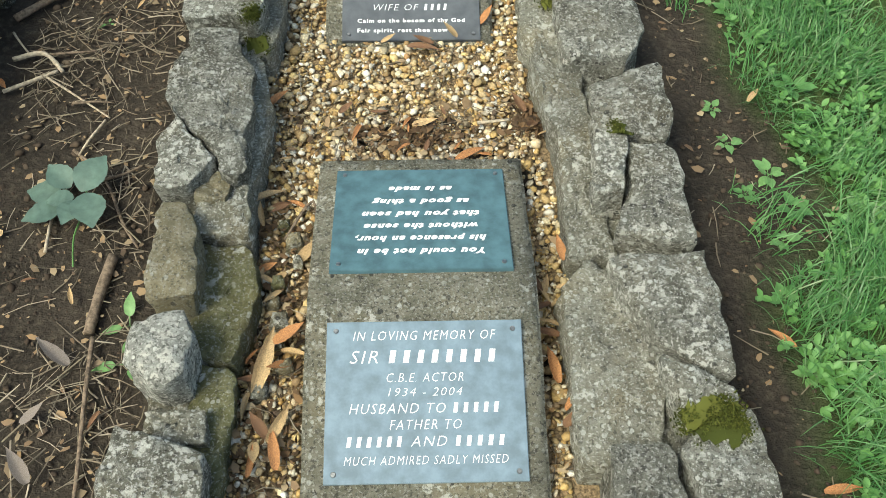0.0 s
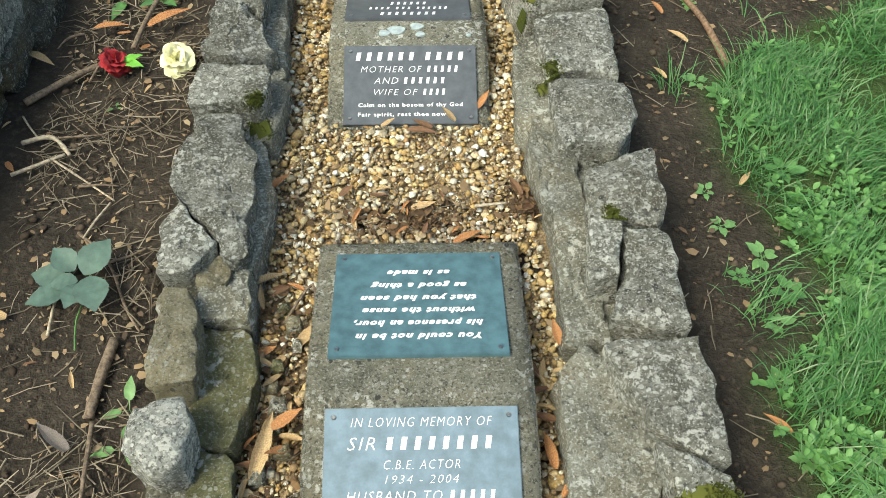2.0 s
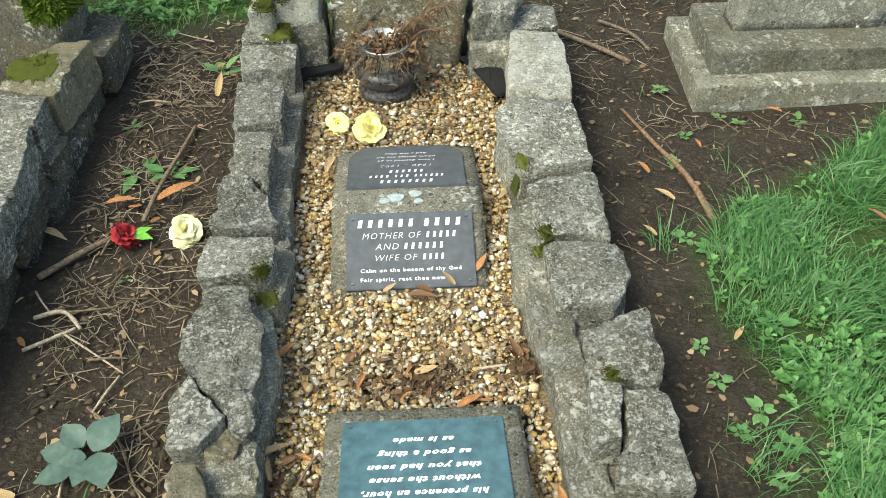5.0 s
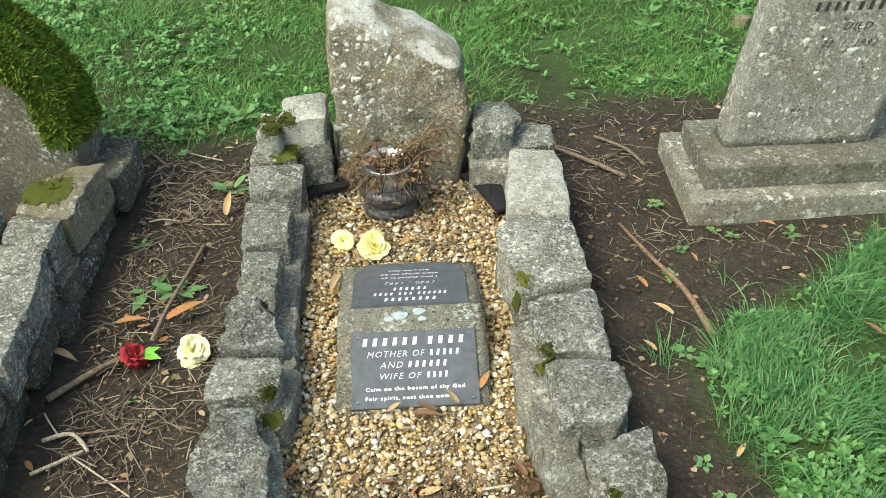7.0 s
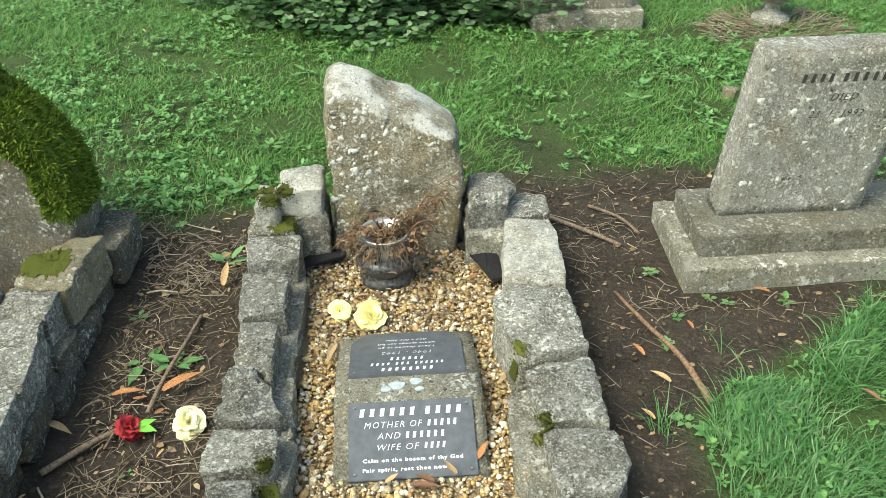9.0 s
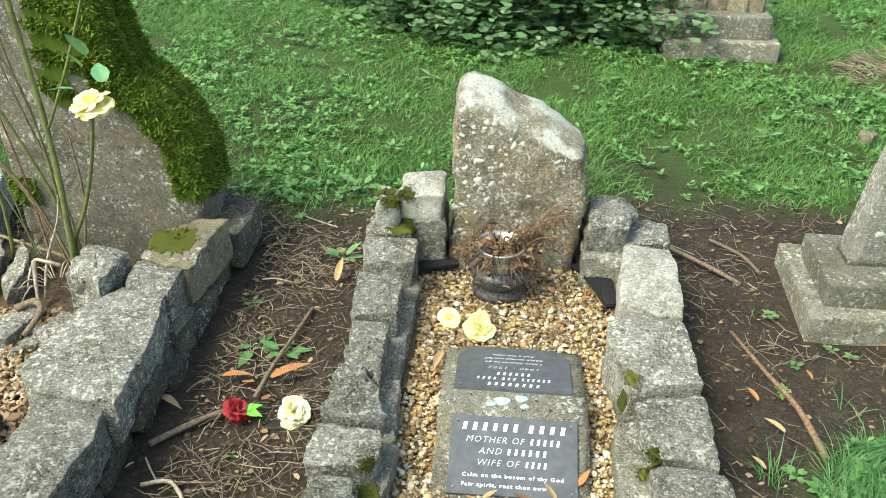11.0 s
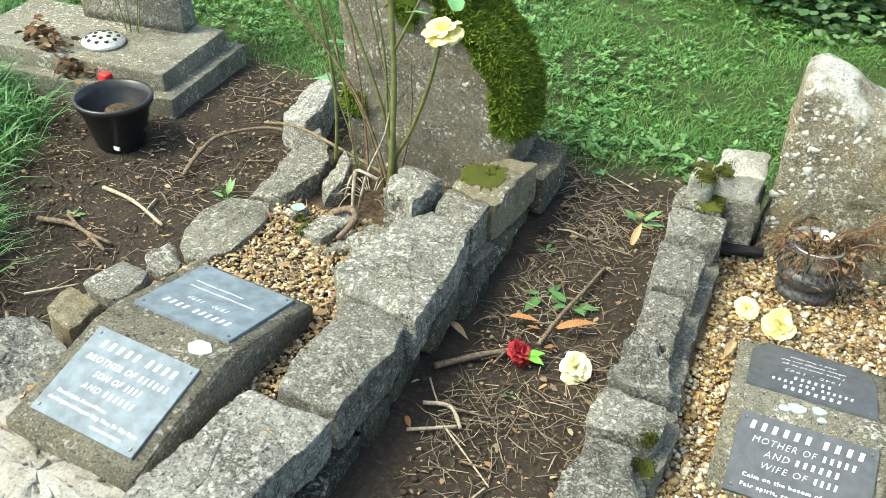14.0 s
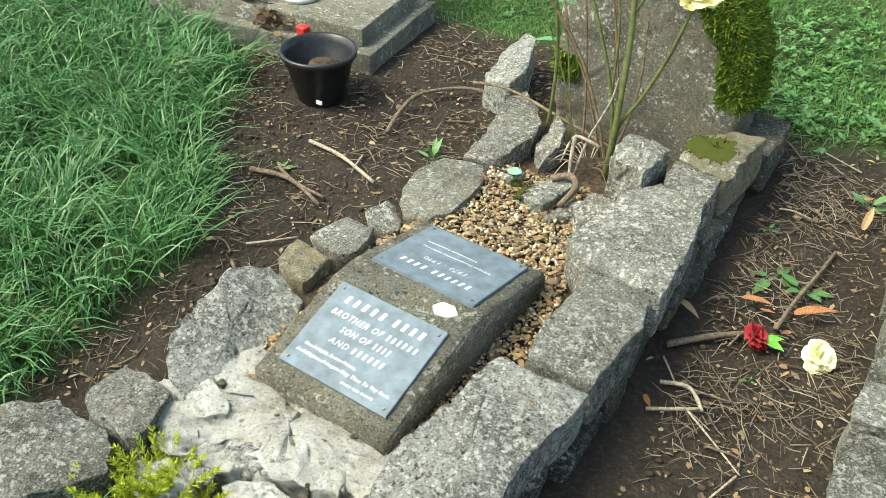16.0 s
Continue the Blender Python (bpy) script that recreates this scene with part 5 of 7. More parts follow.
patchy = lambda x, y: (turf(x, y) - 0.2) * no_thing(x, y) * max(0.05, noise.noise(Vector((x * 1.6, y * 1.6, 13))) * 1.8 + 0.45)
leaflets("clover", 34000, (-4.2, 3.2, 2.0, 5.5), (0.0045, 0.0105), patchy, "patches of low clover and daisy leaves in the lawn")
leaflets("clover", 11000, (0.58, 1.7, -0.8, 1.3), (0.0035, 0.0085), lambda x, y: max(0, turf(x, y) - 0.1) * (1.2 - ease(0.4, 1.0, y)) * max(0.1, noise.noise(Vector((x * 4, y * 4, 31))) * 1.5 + 0.5), "low clover and weeds at the edge of the grass", (0.008, 0.04))

# ---------------------------------------------------------------- broad-leaved weeds
def leaf_mesh(name, length, width, mat, cup=0.15, serrate=0.0, droop=0.15, seg=8, stalk=0.0):
    """A leaf blade from its base along +y, folded on its midrib."""
    verts, faces = [], []
    for i in range(seg + 1):
        s = i / seg
        f = max(0.0, (s - stalk) / (1 - stalk))
        w = max(width * 0.07, width * math.sin(math.pi * min(1, f * 0.95 + 0.05)) ** 0.5 * (1 - 0.12 * f) * (1 - 0.8 * f ** 4) if s >= stalk else 0.0)
        w *= 1 + serrate * (1 if i % 2 else -1)
        z = -droop * length * s * s
        for u in (-1, -0.5, 0, 0.5, 1):
            verts.append((u * w / 2, s * length, z + cup * abs(u) * w * 0.5 + 0.0008 * math.sin(i * 2.1)))
    for i in range(seg):
        for j in range(4):
            a = i * 5 + j
            faces.append((a, a + 1, a + 6, a + 5))
    return mesh_from(name, verts, faces, mat, True)


WEED = plain_material("weed_leaf", (0.08, 0.18, 0.05), 0.5, 0.4, 0, 45, 0.3, 0.3)
WEED_PALE = plain_material("pale_weed_leaf", (0.12, 0.23, 0.075), 0.5, 0.4, 0, 45, 0.25, 0.3)
SAGE = plain_material("grey_green_leaf", (0.078, 0.125, 0.098), 0.6, 0.4, 0, 35, 0.22, 0.3)


def rosette(x, y, r, count, mat, label, seed, z=0.005, lift=25, shape=0.5):
    q = random.Random(seed)
    e = thing("weed", label, "weed", x, y, z, group="weeds in the soil")
    me = leaf_mesh("leaf", r * 1.3, r * shape, mat, 0.18, 0.0, 0.25, 11, 0.28)
    for k in range(count):
        ob = put("leaf", me, e)
        s = q.uniform(0.6, 1.1)
        ob.matrix_basis = Matrix.Rotation(2 * math.pi * k / count + q.uniform(-0.4, 0.4), 4, "Z") @ Matrix.Rotation(radians(q.uniform(0.4, 1.6) * lift), 4, "X") @ Matrix.Diagonal((s, s, s, 1))
    return e


W = "small green broad-leaved weed growing in bare soil"
for k, (x, y, r, c) in enumerate(((0.69, 0.06, 0.055, 5), (0.66, 0.46, 0.05, 5), (0.645, 0.56, 0.04, 4), (0.67, 0.32, 0.045, 5), (0.72, 0.20, 0.05, 5), (0.73, 0.37, 0.06, 7), (0.76, 0.28, 0.06, 7), (0.68, 0.24, 0.03, 4), (0.70, 0.93, 0.055, 6), (0.75, 0.88, 0.06, 7), (0.79, 0.78, 0.06, 7), (0.74, 1.25, 0.05, 4), (0.80, 1.37, 0.04, 4), (0.93, 1.46, 0.04, 4), (0.98, 1.43, 0.035, 7), (1.16, 1.43, 0.05, 4), (0.78, 1.62, 0.05, 6), (0.70, -0.1, 0.05, 6), (0.80, 0.05, 0.07, 7), (0.85, 0.45, 0.07, 7), (0.90, 0.25, 0.08, 7), (0.84, 0.62, 0.07, 7), (0.95, 0.10, 0.08, 6))):
    rosette(x, y, r * 0.55, c + 2, WEED_PALE if k % 3 else WEED, W, k, shape=0.72)
rosette(-0.62, 1.80, 0.075, 7, WEED_PALE, "upright pale green weed with one yellowing leaf", 40, lift=35)
rosette(-0.70, 1.28, 0.06, 5, WEED, "dark green weed lying over twigs", 41)
rosette(-0.79, 1.30, 0.07, 4, WEED, "dark green weed lying over twigs", 42, lift=12)
rosette(-0.64, 2.32, 0.10, 6, WEED_PALE, "pale weed at the edge of the lawn", 43)
rosette(-0.55, 0.03, 0.06, 3, WEED_PALE, "pale green leaves against the kerb stones", 44)
rosette(-0.545, -0.05, 0.06, 3, WEED_PALE, "pale green leaves against the kerb stones", 45)
rosette(-1.93, 1.32, 0.06, 12, WEED_PALE, "bright green young shoot growing in bare soil", 46, lift=55, shape=0.3)
rosette(-2.33, 1.02, 0.035, 6, WEED, W, 47)
rosette(-0.86, 1.52, 0.03, 4, WEED, W, 48)
rosette(-0.74, 0.86, 0.022, 3, WEED_PALE, W, 49)
for k in range(24):
    q = random.Random(900 + k)
    x, y = q.uniform(-2.2, 1.6), q.uniform(2.3, 3.6)
    rosette(x, y, q.uniform(0.035, 0.06), 7, WEED_PALE if k % 2 else WEED, "broad-leaved plantain growing in the lawn", 60 + k)

# fallen sprig of large grey-green leaves
sprig = thing("rose_sprig", "cut sprig of large grey-green leaves lying on soil", "sprig", -0.70, 0.26, 0.012)
for k, (x, y, a, ln) in enumerate(((-0.045, 0.075, 80, 0.078), (-0.035, 0.02, 112, 0.078), (-0.02, 0.09, 45, 0.074), (0.0, 0.05, 95, 0.062), (0.015, 0.035, 165, 0.07), (0.02, 0.06, -25, 0.095), (0.035, 0.05, -160, 0.095))):
    me = leaf_mesh("leaf", ln * 0.95, ln * 0.8, SAGE, 0.10 + 0.07 * (k % 3), 0.03, 0.12 + 0.08 * (k % 2), 12, 0.08)
    put("leaf", me, sprig, m=pose(x * 0.75, 0.05 + (y - 0.05) * 0.75, 0.010 + 0.005 * k, 6 + 7 * (k % 3), 8 * (k % 2) - 4, a))
put("stem", tube_mesh("stem", [(0.02, -0.10, 0.0), (0.01, -0.03, 0.006), (0.02, 0.05, 0.008), (0.0, 0.11, 0.004)], 0.002, 0.0015, WEED), sprig)

# ---------------------------------------------------------------- soil litter
STRAW = island_material("straw_and_needles", [(0.18, 0.145, 0.10), (0.25, 0.21, 0.15), (0.10, 0.08, 0.058), (0.38, 0.32, 0.24), (0.13, 0.105, 0.076), (0.21, 0.17, 0.12)], 0.8, 0.2)
CRUMB = island_material("soil_crumbs", [(0.045, 0.033, 0.024), (0.08, 0.06, 0.043), (0.055, 0.04, 0.03), (0.11, 0.085, 0.06)], 0.95, 0.1)
CHIP = island_material("leaf_fragments", [(0.20, 0.13, 0.07), (0.30, 0.21, 0.12), (0.14, 0.09, 0.055), (0.36, 0.28, 0.17), (0.10, 0.07, 0.05)], 0.85, 0.15)


def soil_here(x, y):
    if no_thing(x, y) == 0:
        return 0
    return 1 - turf(x, y)


def littered(x, y):
    return soil_here(x, y) * max(0.15, 0.6 + 1.1 * noise.noise(Vector((x * 3.1, y * 3.1, 17)))) * (0.13 + 0.3 * ease(1.2, 1.6, y) if x > 0 else 0.4 if x < -1.7 else 0.9)


p = scatter(44000, -3.0, 1.9, -0.6, 2.35, littered, g)
k = len(p)
a = g.uniform(0, 2 * np.pi, k)
ln = g.gamma(3.2, 0.015, k).clip(0.012, 0.16)
st = np.concatenate([p, g.uniform(0.002, 0.016, (k, 1))], 1)
re = np.stack([ln * np.cos(a), ln * np.sin(a), g.normal(0, 0.06, k) * ln], -1)
v, f = strands(k, g, st, re, g.uniform(0.0008, 0.0021, k), bend=0.045)
tagged(put("straw", mass_mesh("straw", v, f, STRAW)), "dry straw, needles and thin twigs scattered over soil", "litter", kind="stuff")
p = scatter(17000, -3.0, 1.9, -0.6, 2.35, soil_here, g)
v = pebbles(np.concatenate([p, np.zeros((len(p), 1)) + 0.002], 1), g.gamma(3, 0.0014, len(p)).clip(0.0012, 0.010), g)

tagged(put("soil_crumbs", mass_mesh("soil_crumbs", v, ICO1_F, CRUMB)), "small crumbs of dark soil", "soil", kind="stuff")
p = scatter(16000, -3.0, 1.9, -0.6, 2.35, lambda x, y: soil_here(x, y) * (0.35 + 0.5 * (x < 0)), g)
k = len(p)
sq = np.array([[-1, -0.5, 0], [0.1, -0.6, 0.15], [1, 0, 0], [0.2, 0.55, 0.12], [-0.8, 0.4, 0.1]])
v = np.einsum("kij,kvj->kvi", turns(k, g, 0.15), sq[None] * g.gamma(3, 0.0018, (k, 1, 1)).clip(0.002, 0.012) * g.uniform(0.6, 1.4, (k, 1, 3)))
v += np.concatenate([p, g.uniform(0.004, 0.012, (k, 1))], 1)[:, None, :]
tagged(put("leaf_fragments", mass_mesh("leaf_fragments", v, np.array([[0, 1, 2, 3, 4]]), CHIP, False)), "brown fragments of dead leaves on soil", "litter", kind="stuff")
# litter over both gravel beds
pa = scatter(1500, -0.33, 0.26, -0.45, 1.78, lambda x, y: in_middle_bed(x, y) * (0.25 + 0.6 * ease(0.12, 0.0, abs(y - 0.48)) + 0.75 * ease(1.25, 1.5, y) + 0.5 * ease(0.1, -0.2, y)), g)
pb = scatter(700, -1.8, -1.12, 0.1, 1.35, in_left_bed, g)
p = np.concatenate([np.concatenate([pa, np.full((len(pa), 1), 0.026)], 1), np.concatenate([pb, np.full((len(pb), 1), 0.106)], 1)])
k = len(p)
a = g.uniform(0, 2 * np.pi, k)
ln = g.gamma(3, 0.015, k).clip(0.01, 0.13)
v, f = strands(k, g, p, np.stack([ln * np.cos(a), ln * np.sin(a), g.normal(0, 0.05, k) * ln], -1), g.uniform(0.0006, 0.0016, k))
chips = np.einsum("kij,kvj->kvi", turns(k, g, 0.2), sq[None] * g.gamma(3, 0.002, (k, 1, 1)).clip(0.002, 0.014) * g.uniform(0.6, 1.4, (k, 1, 3)))
chips += (p[g.permutation(k)] + np.array([0, 0, 0.003]))[:, None, :]
tagged(put("leaf_fragments", mass_mesh("leaf_fragments", chips, np.array([[0, 1, 2, 3, 4]]), CHIP, False)), "brown leaf fragments lying on gravel", "litter", kind="stuff")
tagged(put("straw", mass_mesh("straw", v, f, STRAW)), "dry stalks lying on gravel", "litter", kind="stuff")

# ---------------------------------------------------------------- twigs
BARK = plain_material("grey_brown_bark", (0.16, 0.12, 0.085), 0.85, 0.2, 0, 120, 0.45, 0.6)
BARK_RED = plain_material("reddish_bark", (0.19, 0.12, 0.075), 0.8, 0.2, 0, 120, 0.4, 0.6)
BARK_PALE = plain_material("bleached_bark", (0.36, 0.30, 0.22), 0.85, 0.2, 0, 120, 0.35, 0.6)


def twig(pts, r0, r1, mat, label, seed):
    me = tube_mesh("twig", [(x, y, z + 0.006) for x, y, z in pts], r0, r1, mat, 7, 0.25, seed)
    return tagged(put("twig", me), label, "twig", group="fallen twigs")


twig([(0.64, 1.51, 0.01), (0.70, 1.33, 0.012), (0.76, 1.17, 0.012), (0.79, 0.99, 0.004)], 0.004, 0.011, BARK_RED, "long reddish twig lying on bare soil", 1)
twig([(0.50, 1.97, 0.02), (0.62, 1.86, 0.02), (0.72, 1.78, 0.006)], 0.008, 0.008, BARK, "grey-brown stick lying on bare soil", 2)
twig([(0.66, 2.05, 0.01), (0.75, 1.95, 0.016), (0.80, 1.85, 0.006)], 0.006, 0.005, BARK, "grey-brown stick lying on bare soil", 3)
twig([(-0.96, 0.87, 0.008), (-0.86, 0.96, 0.014), (-0.79, 1.02, 0.008)], 0.010, 0.007, BARK, "thick broken stick lying on soil", 4)
twig([(-0.73, 1.06, 0.02), (-0.71, 1.2, 0.025), (-0.68, 1.36, 0.02), (-0.66, 1.50, 0.01)], 0.007, 0.005, BARK, "long thin stick lying across straw", 5)
twig([(-0.93, 0.73, 0.01), (-0.86, 0.74, 0.018), (-0.81, 0.69, 0.008)], 0.006, 0.005, BARK_PALE, "curved bleached twig on soil", 6)
twig([(-0.93, 0.63, 0.008), (-0.87, 0.66, 0.012), (-0.82, 0.69, 0.012)], 0.005, 0.004, BARK_PALE, "bleached twig on soil", 7)
twig([(-0.84, 0.67, 0.012), (-0.76, 0.61, 0.01), (-0.68, 0.55, 0.006)], 0.003, 0.002, BARK_PALE, "thin bleached twig on soil", 8)
twig([(-0.605, 0.18, 0.01), (-0.615, 0.08, 0.012), (-0.62, 0.01, 0.008)], 0.011, 0.010, BARK, "short thick stick beside the kerb", 9)
twig([(-0.61, 0.0, 0.01), (-0.60, -0.12, 0.012), (-0.585, -0.28, 0.008), (-0.58, -0.42, 0.004)], 0.005, 0.003, BARK, "thin straight twig on soil", 10)
twig([(-0.56, 0.20, 0.01), (-0.60, 0.26, 0.008), (-0.66, 0.38, 0.006), (-0.74, 0.46, 0.004)], 0.0025, 0.004, BARK, "thin twig on soil", 11)
twig([(-2.15, 1.38, 0.01), (-2.17, 1.50, 0.03), (-2.17, 1.64, 0.035), (-2.06, 1.77, 0.03), (-1.96, 1.80, 0.02)], 0.009, 0.006, BARK, "long curved stick arching over soil", 12)
twig([(-2.34, 1.19, 0.012), (-2.18, 1.15, 0.025), (-2.0, 1.07, 0.03)], 0.007, 0.006, BARK_PALE, "bleached stick lying on soil", 13)
twig([(-2.40, 0.95, 0.01), (-2.25, 0.96, 0.02), (-2.09, 0.90, 0.012)], 0.010, 0.006, BARK, "rough broken branch piece on soil", 14)
twig([(-2.33, 1.01, 0.01), (-2.22, 0.95, 0.022), (-2.10, 0.94, 0.012)], 0.007, 0.005, BARK, "rough broken branch piece on soil", 15)
twig([(-2.14, 0.55, 0.01), (-2.06, 0.48, 0.02), (-2.02, 0.40, 0.012)], 0.006, 0.004, BARK, "thin stick beside the stone edging", 16)
twig([(-1.47, -0.14, 0.05), (-1.38, -0.06, 0.09), (-1.30, -0.10, 0.07), (-1.20, -0.2, 0.03)], 0.004, 0.009, BARK_RED, "reddish root arching beside the kerb", 17)
twig([(0.12, 0.50, 0.03), (0.19, 0.505, 0.034)], 0.004, 0.003, BARK_PALE, "short pale stalk lying on gravel", 18)
twig([(-0.27, 0.20, 0.03), (-0.22, 0.29, 0.035), (-0.20, 0.16, 0.05)], 0.003, 0.004, BARK, "thin dark stick beside the memorial", 19)
for kk in range(26):
    q = random.Random(300 + kk)
    x, y, a, ln = q.uniform(-0.98, -0.55), q.uniform(-0.2, 2.1), q.uniform(0, 6.28), q.uniform(0.05, 0.16)
    if kk > 17:
        x, y = q.uniform(-2.4, -1.95), q.uniform(0.5, 1.6)
    dx, dy = math.cos(a) * ln / 2, math.sin(a) * ln / 2
    twig([(x - dx, y - dy, 0.008), (x + q.uniform(-0.01, 0.01), y + q.uniform(-0.01, 0.01), 0.014), (x + dx, y + dy, 0.008)], q.uniform(0.002, 0.005), q.uniform(0.0015, 0.003), (BARK, BARK_PALE, BARK)[kk % 3], "dry broken twig lying on soil", kk + 50)

# ---------------------------------------------------------------- fallen leaves
ORANGE = plain_material("orange_dead_leaf", (0.36, 0.17, 0.07), 0.7, 0.25, 0, 45, 0.5, 0.6)
TAN = plain_material("tan_dead_leaf", (0.42, 0.29, 0.15), 0.7, 0.25, 0, 45, 0.4, 0.6)
BROWN = plain_material("brown_dead_leaf", (0.16, 0.085, 0.045), 0.7, 0.3, 0, 70, 0.4, 0.4)
GREYLEAF = plain_material("grey_dead_leaf", (0.20, 0.165, 0.14), 0.7, 0.25, 0, 50, 0.25, 0.4)
leaf_kinds = {}
for nm, mt in (("orange", ORANGE), ("tan", TAN), ("brown", BROWN), ("grey", GREYLEAF)):
    leaf_kinds[nm] = [leaf_mesh("fallen_leaf", 1.0, w, mt, c, 0.03, d, 9) for w, c, d in ((0.30, 0.5, 0.12), (0.42, 0.3, -0.15), (0.26, 0.7, 0.2))]


def fallen(nm, x, y, z, length, rz, tilt=0, roll=0, shape=0):
    ob = put("fallen_leaf", leaf_kinds[nm][shape], m=pose(x, y, z + 0.008, tilt, roll, rz) @ Matrix.Diagonal((length * 0.8, length * 0.85, length, 1)))
    text = {"orange": "curled orange-brown dead leaf", "tan": "curled tan dead leaf", "brown": "shrivelled dark brown dead leaf", "grey": "dull grey dead leaf"}[nm]
    where = "lying on gravel" if -0.34 < x < 0.3 else "lying on soil and straw"
    return tagged(ob, text + " " + where, "leaf", group="fallen leaves")


fallen("orange", 0.07, 0.40, 0.022, 0.085, -60, 8)
fallen("tan", -0.02, 0.50, 0.024, 0.065, -85, 5, shape=1)
fallen("orange", -0.13, 0.50, 0.026, 0.06, 160, 15, shape=2)
fallen("tan", -0.14, 0.44, 0.024, 0.05, 10, 5)
fallen("orange", -0.335, 0.535, 0.04, 0.085, -40, 10)
fallen("tan", -0.345, 0.29, 0.03, 0.09, -60, 5, shape=2)
fallen("tan", -0.285, 0.10, 0.03, 0.05, 60, 10)
fallen("tan", -0.30, -0.13, 0.03, 0.15, -10, 18, 20, shape=2)
fallen("orange", -0.27, -0.04, 0.05, 0.08, -70, 20, shape=1)
fallen("tan", -0.335, -0.21, 0.03, 0.10, 12, 20, shape=2)
fallen("tan", -0.27, -0.22, 0.03, 0.09, -25, 10, 30)
fallen("orange", -0.25, -0.27, 0.03, 0.09, 10, 10)
fallen("brown", 0.22, 0.07, 0.03, 0.07, 30, 10)
fallen("orange", 0.265, 0.12, 0.06, 0.06, 20, 25, shape=1)
fallen("orange", 0.235, -0.12, 0.03, 0.09, 10, 5)
fallen("brown", 0.235, -0.20, 0.03, 0.07, -60, 5, shape=1)
fallen("brown", 0.225, 0.53, 0.03, 0.06, 40, 20, shape=1)
fallen("brown", 0.245, 0.50, 0.03, 0.07, 150, 25, shape=1)
fallen("orange", 0.14, 0.81, 0.03, 0.06, -50, 35, shape=1)
fallen("tan", 0.085, 0.755, 0.04, 0.055, 60, 30, shape=1)
fallen("brown", 0.03, 0.745, 0.03, 0.06, 80, 12, shape=1)
fallen("tan", -0.09, 0.75, 0.03, 0.045, -70, 15, shape=1)
fallen("brown", -0.03, 0.735, 0.03, 0.09, -95, 5)
fallen("tan", -0.235, 1.29, 0.03, 0.11, 170, 15, shape=0)
fallen("orange", -0.33, 1.78, 0.10, 0.03, 10, 80)
fallen("orange", -0.70, 1.13, 0.03, 0.14, -55, 10)
fallen("orange", -0.84, 1.13, 0.025, 0.10, -80, 8)
fallen("tan", -0.99, 1.04, 0.02, 0.10, -120, 5)
fallen("tan", -0.61, 1.64, 0.02, 0.11, -5, 30)
fallen("tan", -0.83, 0.235, 0.012, 0.10, 90, 4, shape=1)
fallen("grey", -0.64, -0.06, 0.015, 0.09, 60, 10, 20, shape=1)
fallen("grey", -0.66, -0.28, 0.02, 0.08, 40, 25, 10, shape=1)
fallen("grey", -0.70, -0.17, 0.012, 0.06, -50, 10, shape=1)
fallen("tan", -0.66, 0.07, 0.012, 0.05, 20, 10, shape=2)
fallen("orange", 0.655, 1.19, 0.012, 0.07, 20, 8)
fallen("tan", 0.70, 1.07, 0.012, 0.08, 40, 8)
fallen("orange", 0.83, 1.30, 0.012, 0.05, 10, 8)
fallen("orange", 0.68, -0.05, 0.012, 0.07, 45, 8)
fallen("orange", 0.66, -0.32, 0.012, 0.08, -85, 8)
fallen("tan", 0.72, 0.56, 0.02, 0.06, -40, 8)
fallen("tan", 0.62, 0.93, 0.012, 0.06, 30, 8)
fallen("orange", 1.12, 1.46, 0.012, 0.06, 60, 8)
fallen("brown", 1.2, 0.9, 0.06, 0.07, 30, 8)
for k in range(26):
    q = random.Random(500 + k)
    x, y = (q.uniform(-2.0, 1.7), q.uniform(2.3, 4.2)) if k % 2 else (q.uniform(-0.98, -0.56), q.uniform(-0.3, 2.2))
    fallen(("tan", "orange", "brown")[k % 3], x, y, 0.025 if k % 2 else 0.012, q.uniform(0.025, 0.05), q.uniform(0, 360), q.uniform(-10, 15), q.uniform(-15, 15), k % 3)
for k in range(16):
    q = random.Random(700 + k)
    x, y = q.uniform(-1.75, -1.2), q.uniform(0.86, 1.25)
    if k > 9:
        x, y = q.uniform(-1.27, -1.2), q.uniform(0.3, 0.85)
    fallen(("tan", "tan", "brown")[k % 3], x, y, 0.105, q.uniform(0.025, 0.06), q.uniform(0, 360), q.uniform(-10, 15), 0, k % 3)
for x, y, z in ((-1.735, 0.35, 0.12), (-1.77, 0.44, 0.10), (-1.10, 0.31, 0.225), (-1.62, 0.40, 0.205)):
    ob = fallen("tan", x, y, z, 0.03, x * 900, 10, 20, 1)


for k in range(34):
    q = random.Random(820 + k)
    x, y = (q.uniform(-0.33, -0.225), q.uniform(-0.42, 0.30)) if k % 3 else (q.uniform(0.215, 0.27), q.uniform(-0.3, 0.1))
    fallen(("tan", "brown", "orange", "tan")[k % 4], x, y, 0.026, q.uniform(0.035, 0.085), q.uniform(0, 360), q.uniform(-8, 25), q.uniform(-30, 30), k % 3)
for k in range(30):
    q = random.Random(870 + k)
    x, y = (q.uniform(-0.3, 0.25), q.uniform(0.40, 0.56)) if k % 2 else (q.uniform(-0.2, 0.28), q.uniform(1.42, 1.75))
    fallen(("tan", "brown", "orange")[k % 3], x, y, 0.026, q.uniform(0.02, 0.05), q.uniform(0, 360), q.uniform(-8, 25), q.uniform(-30, 30), k % 3)
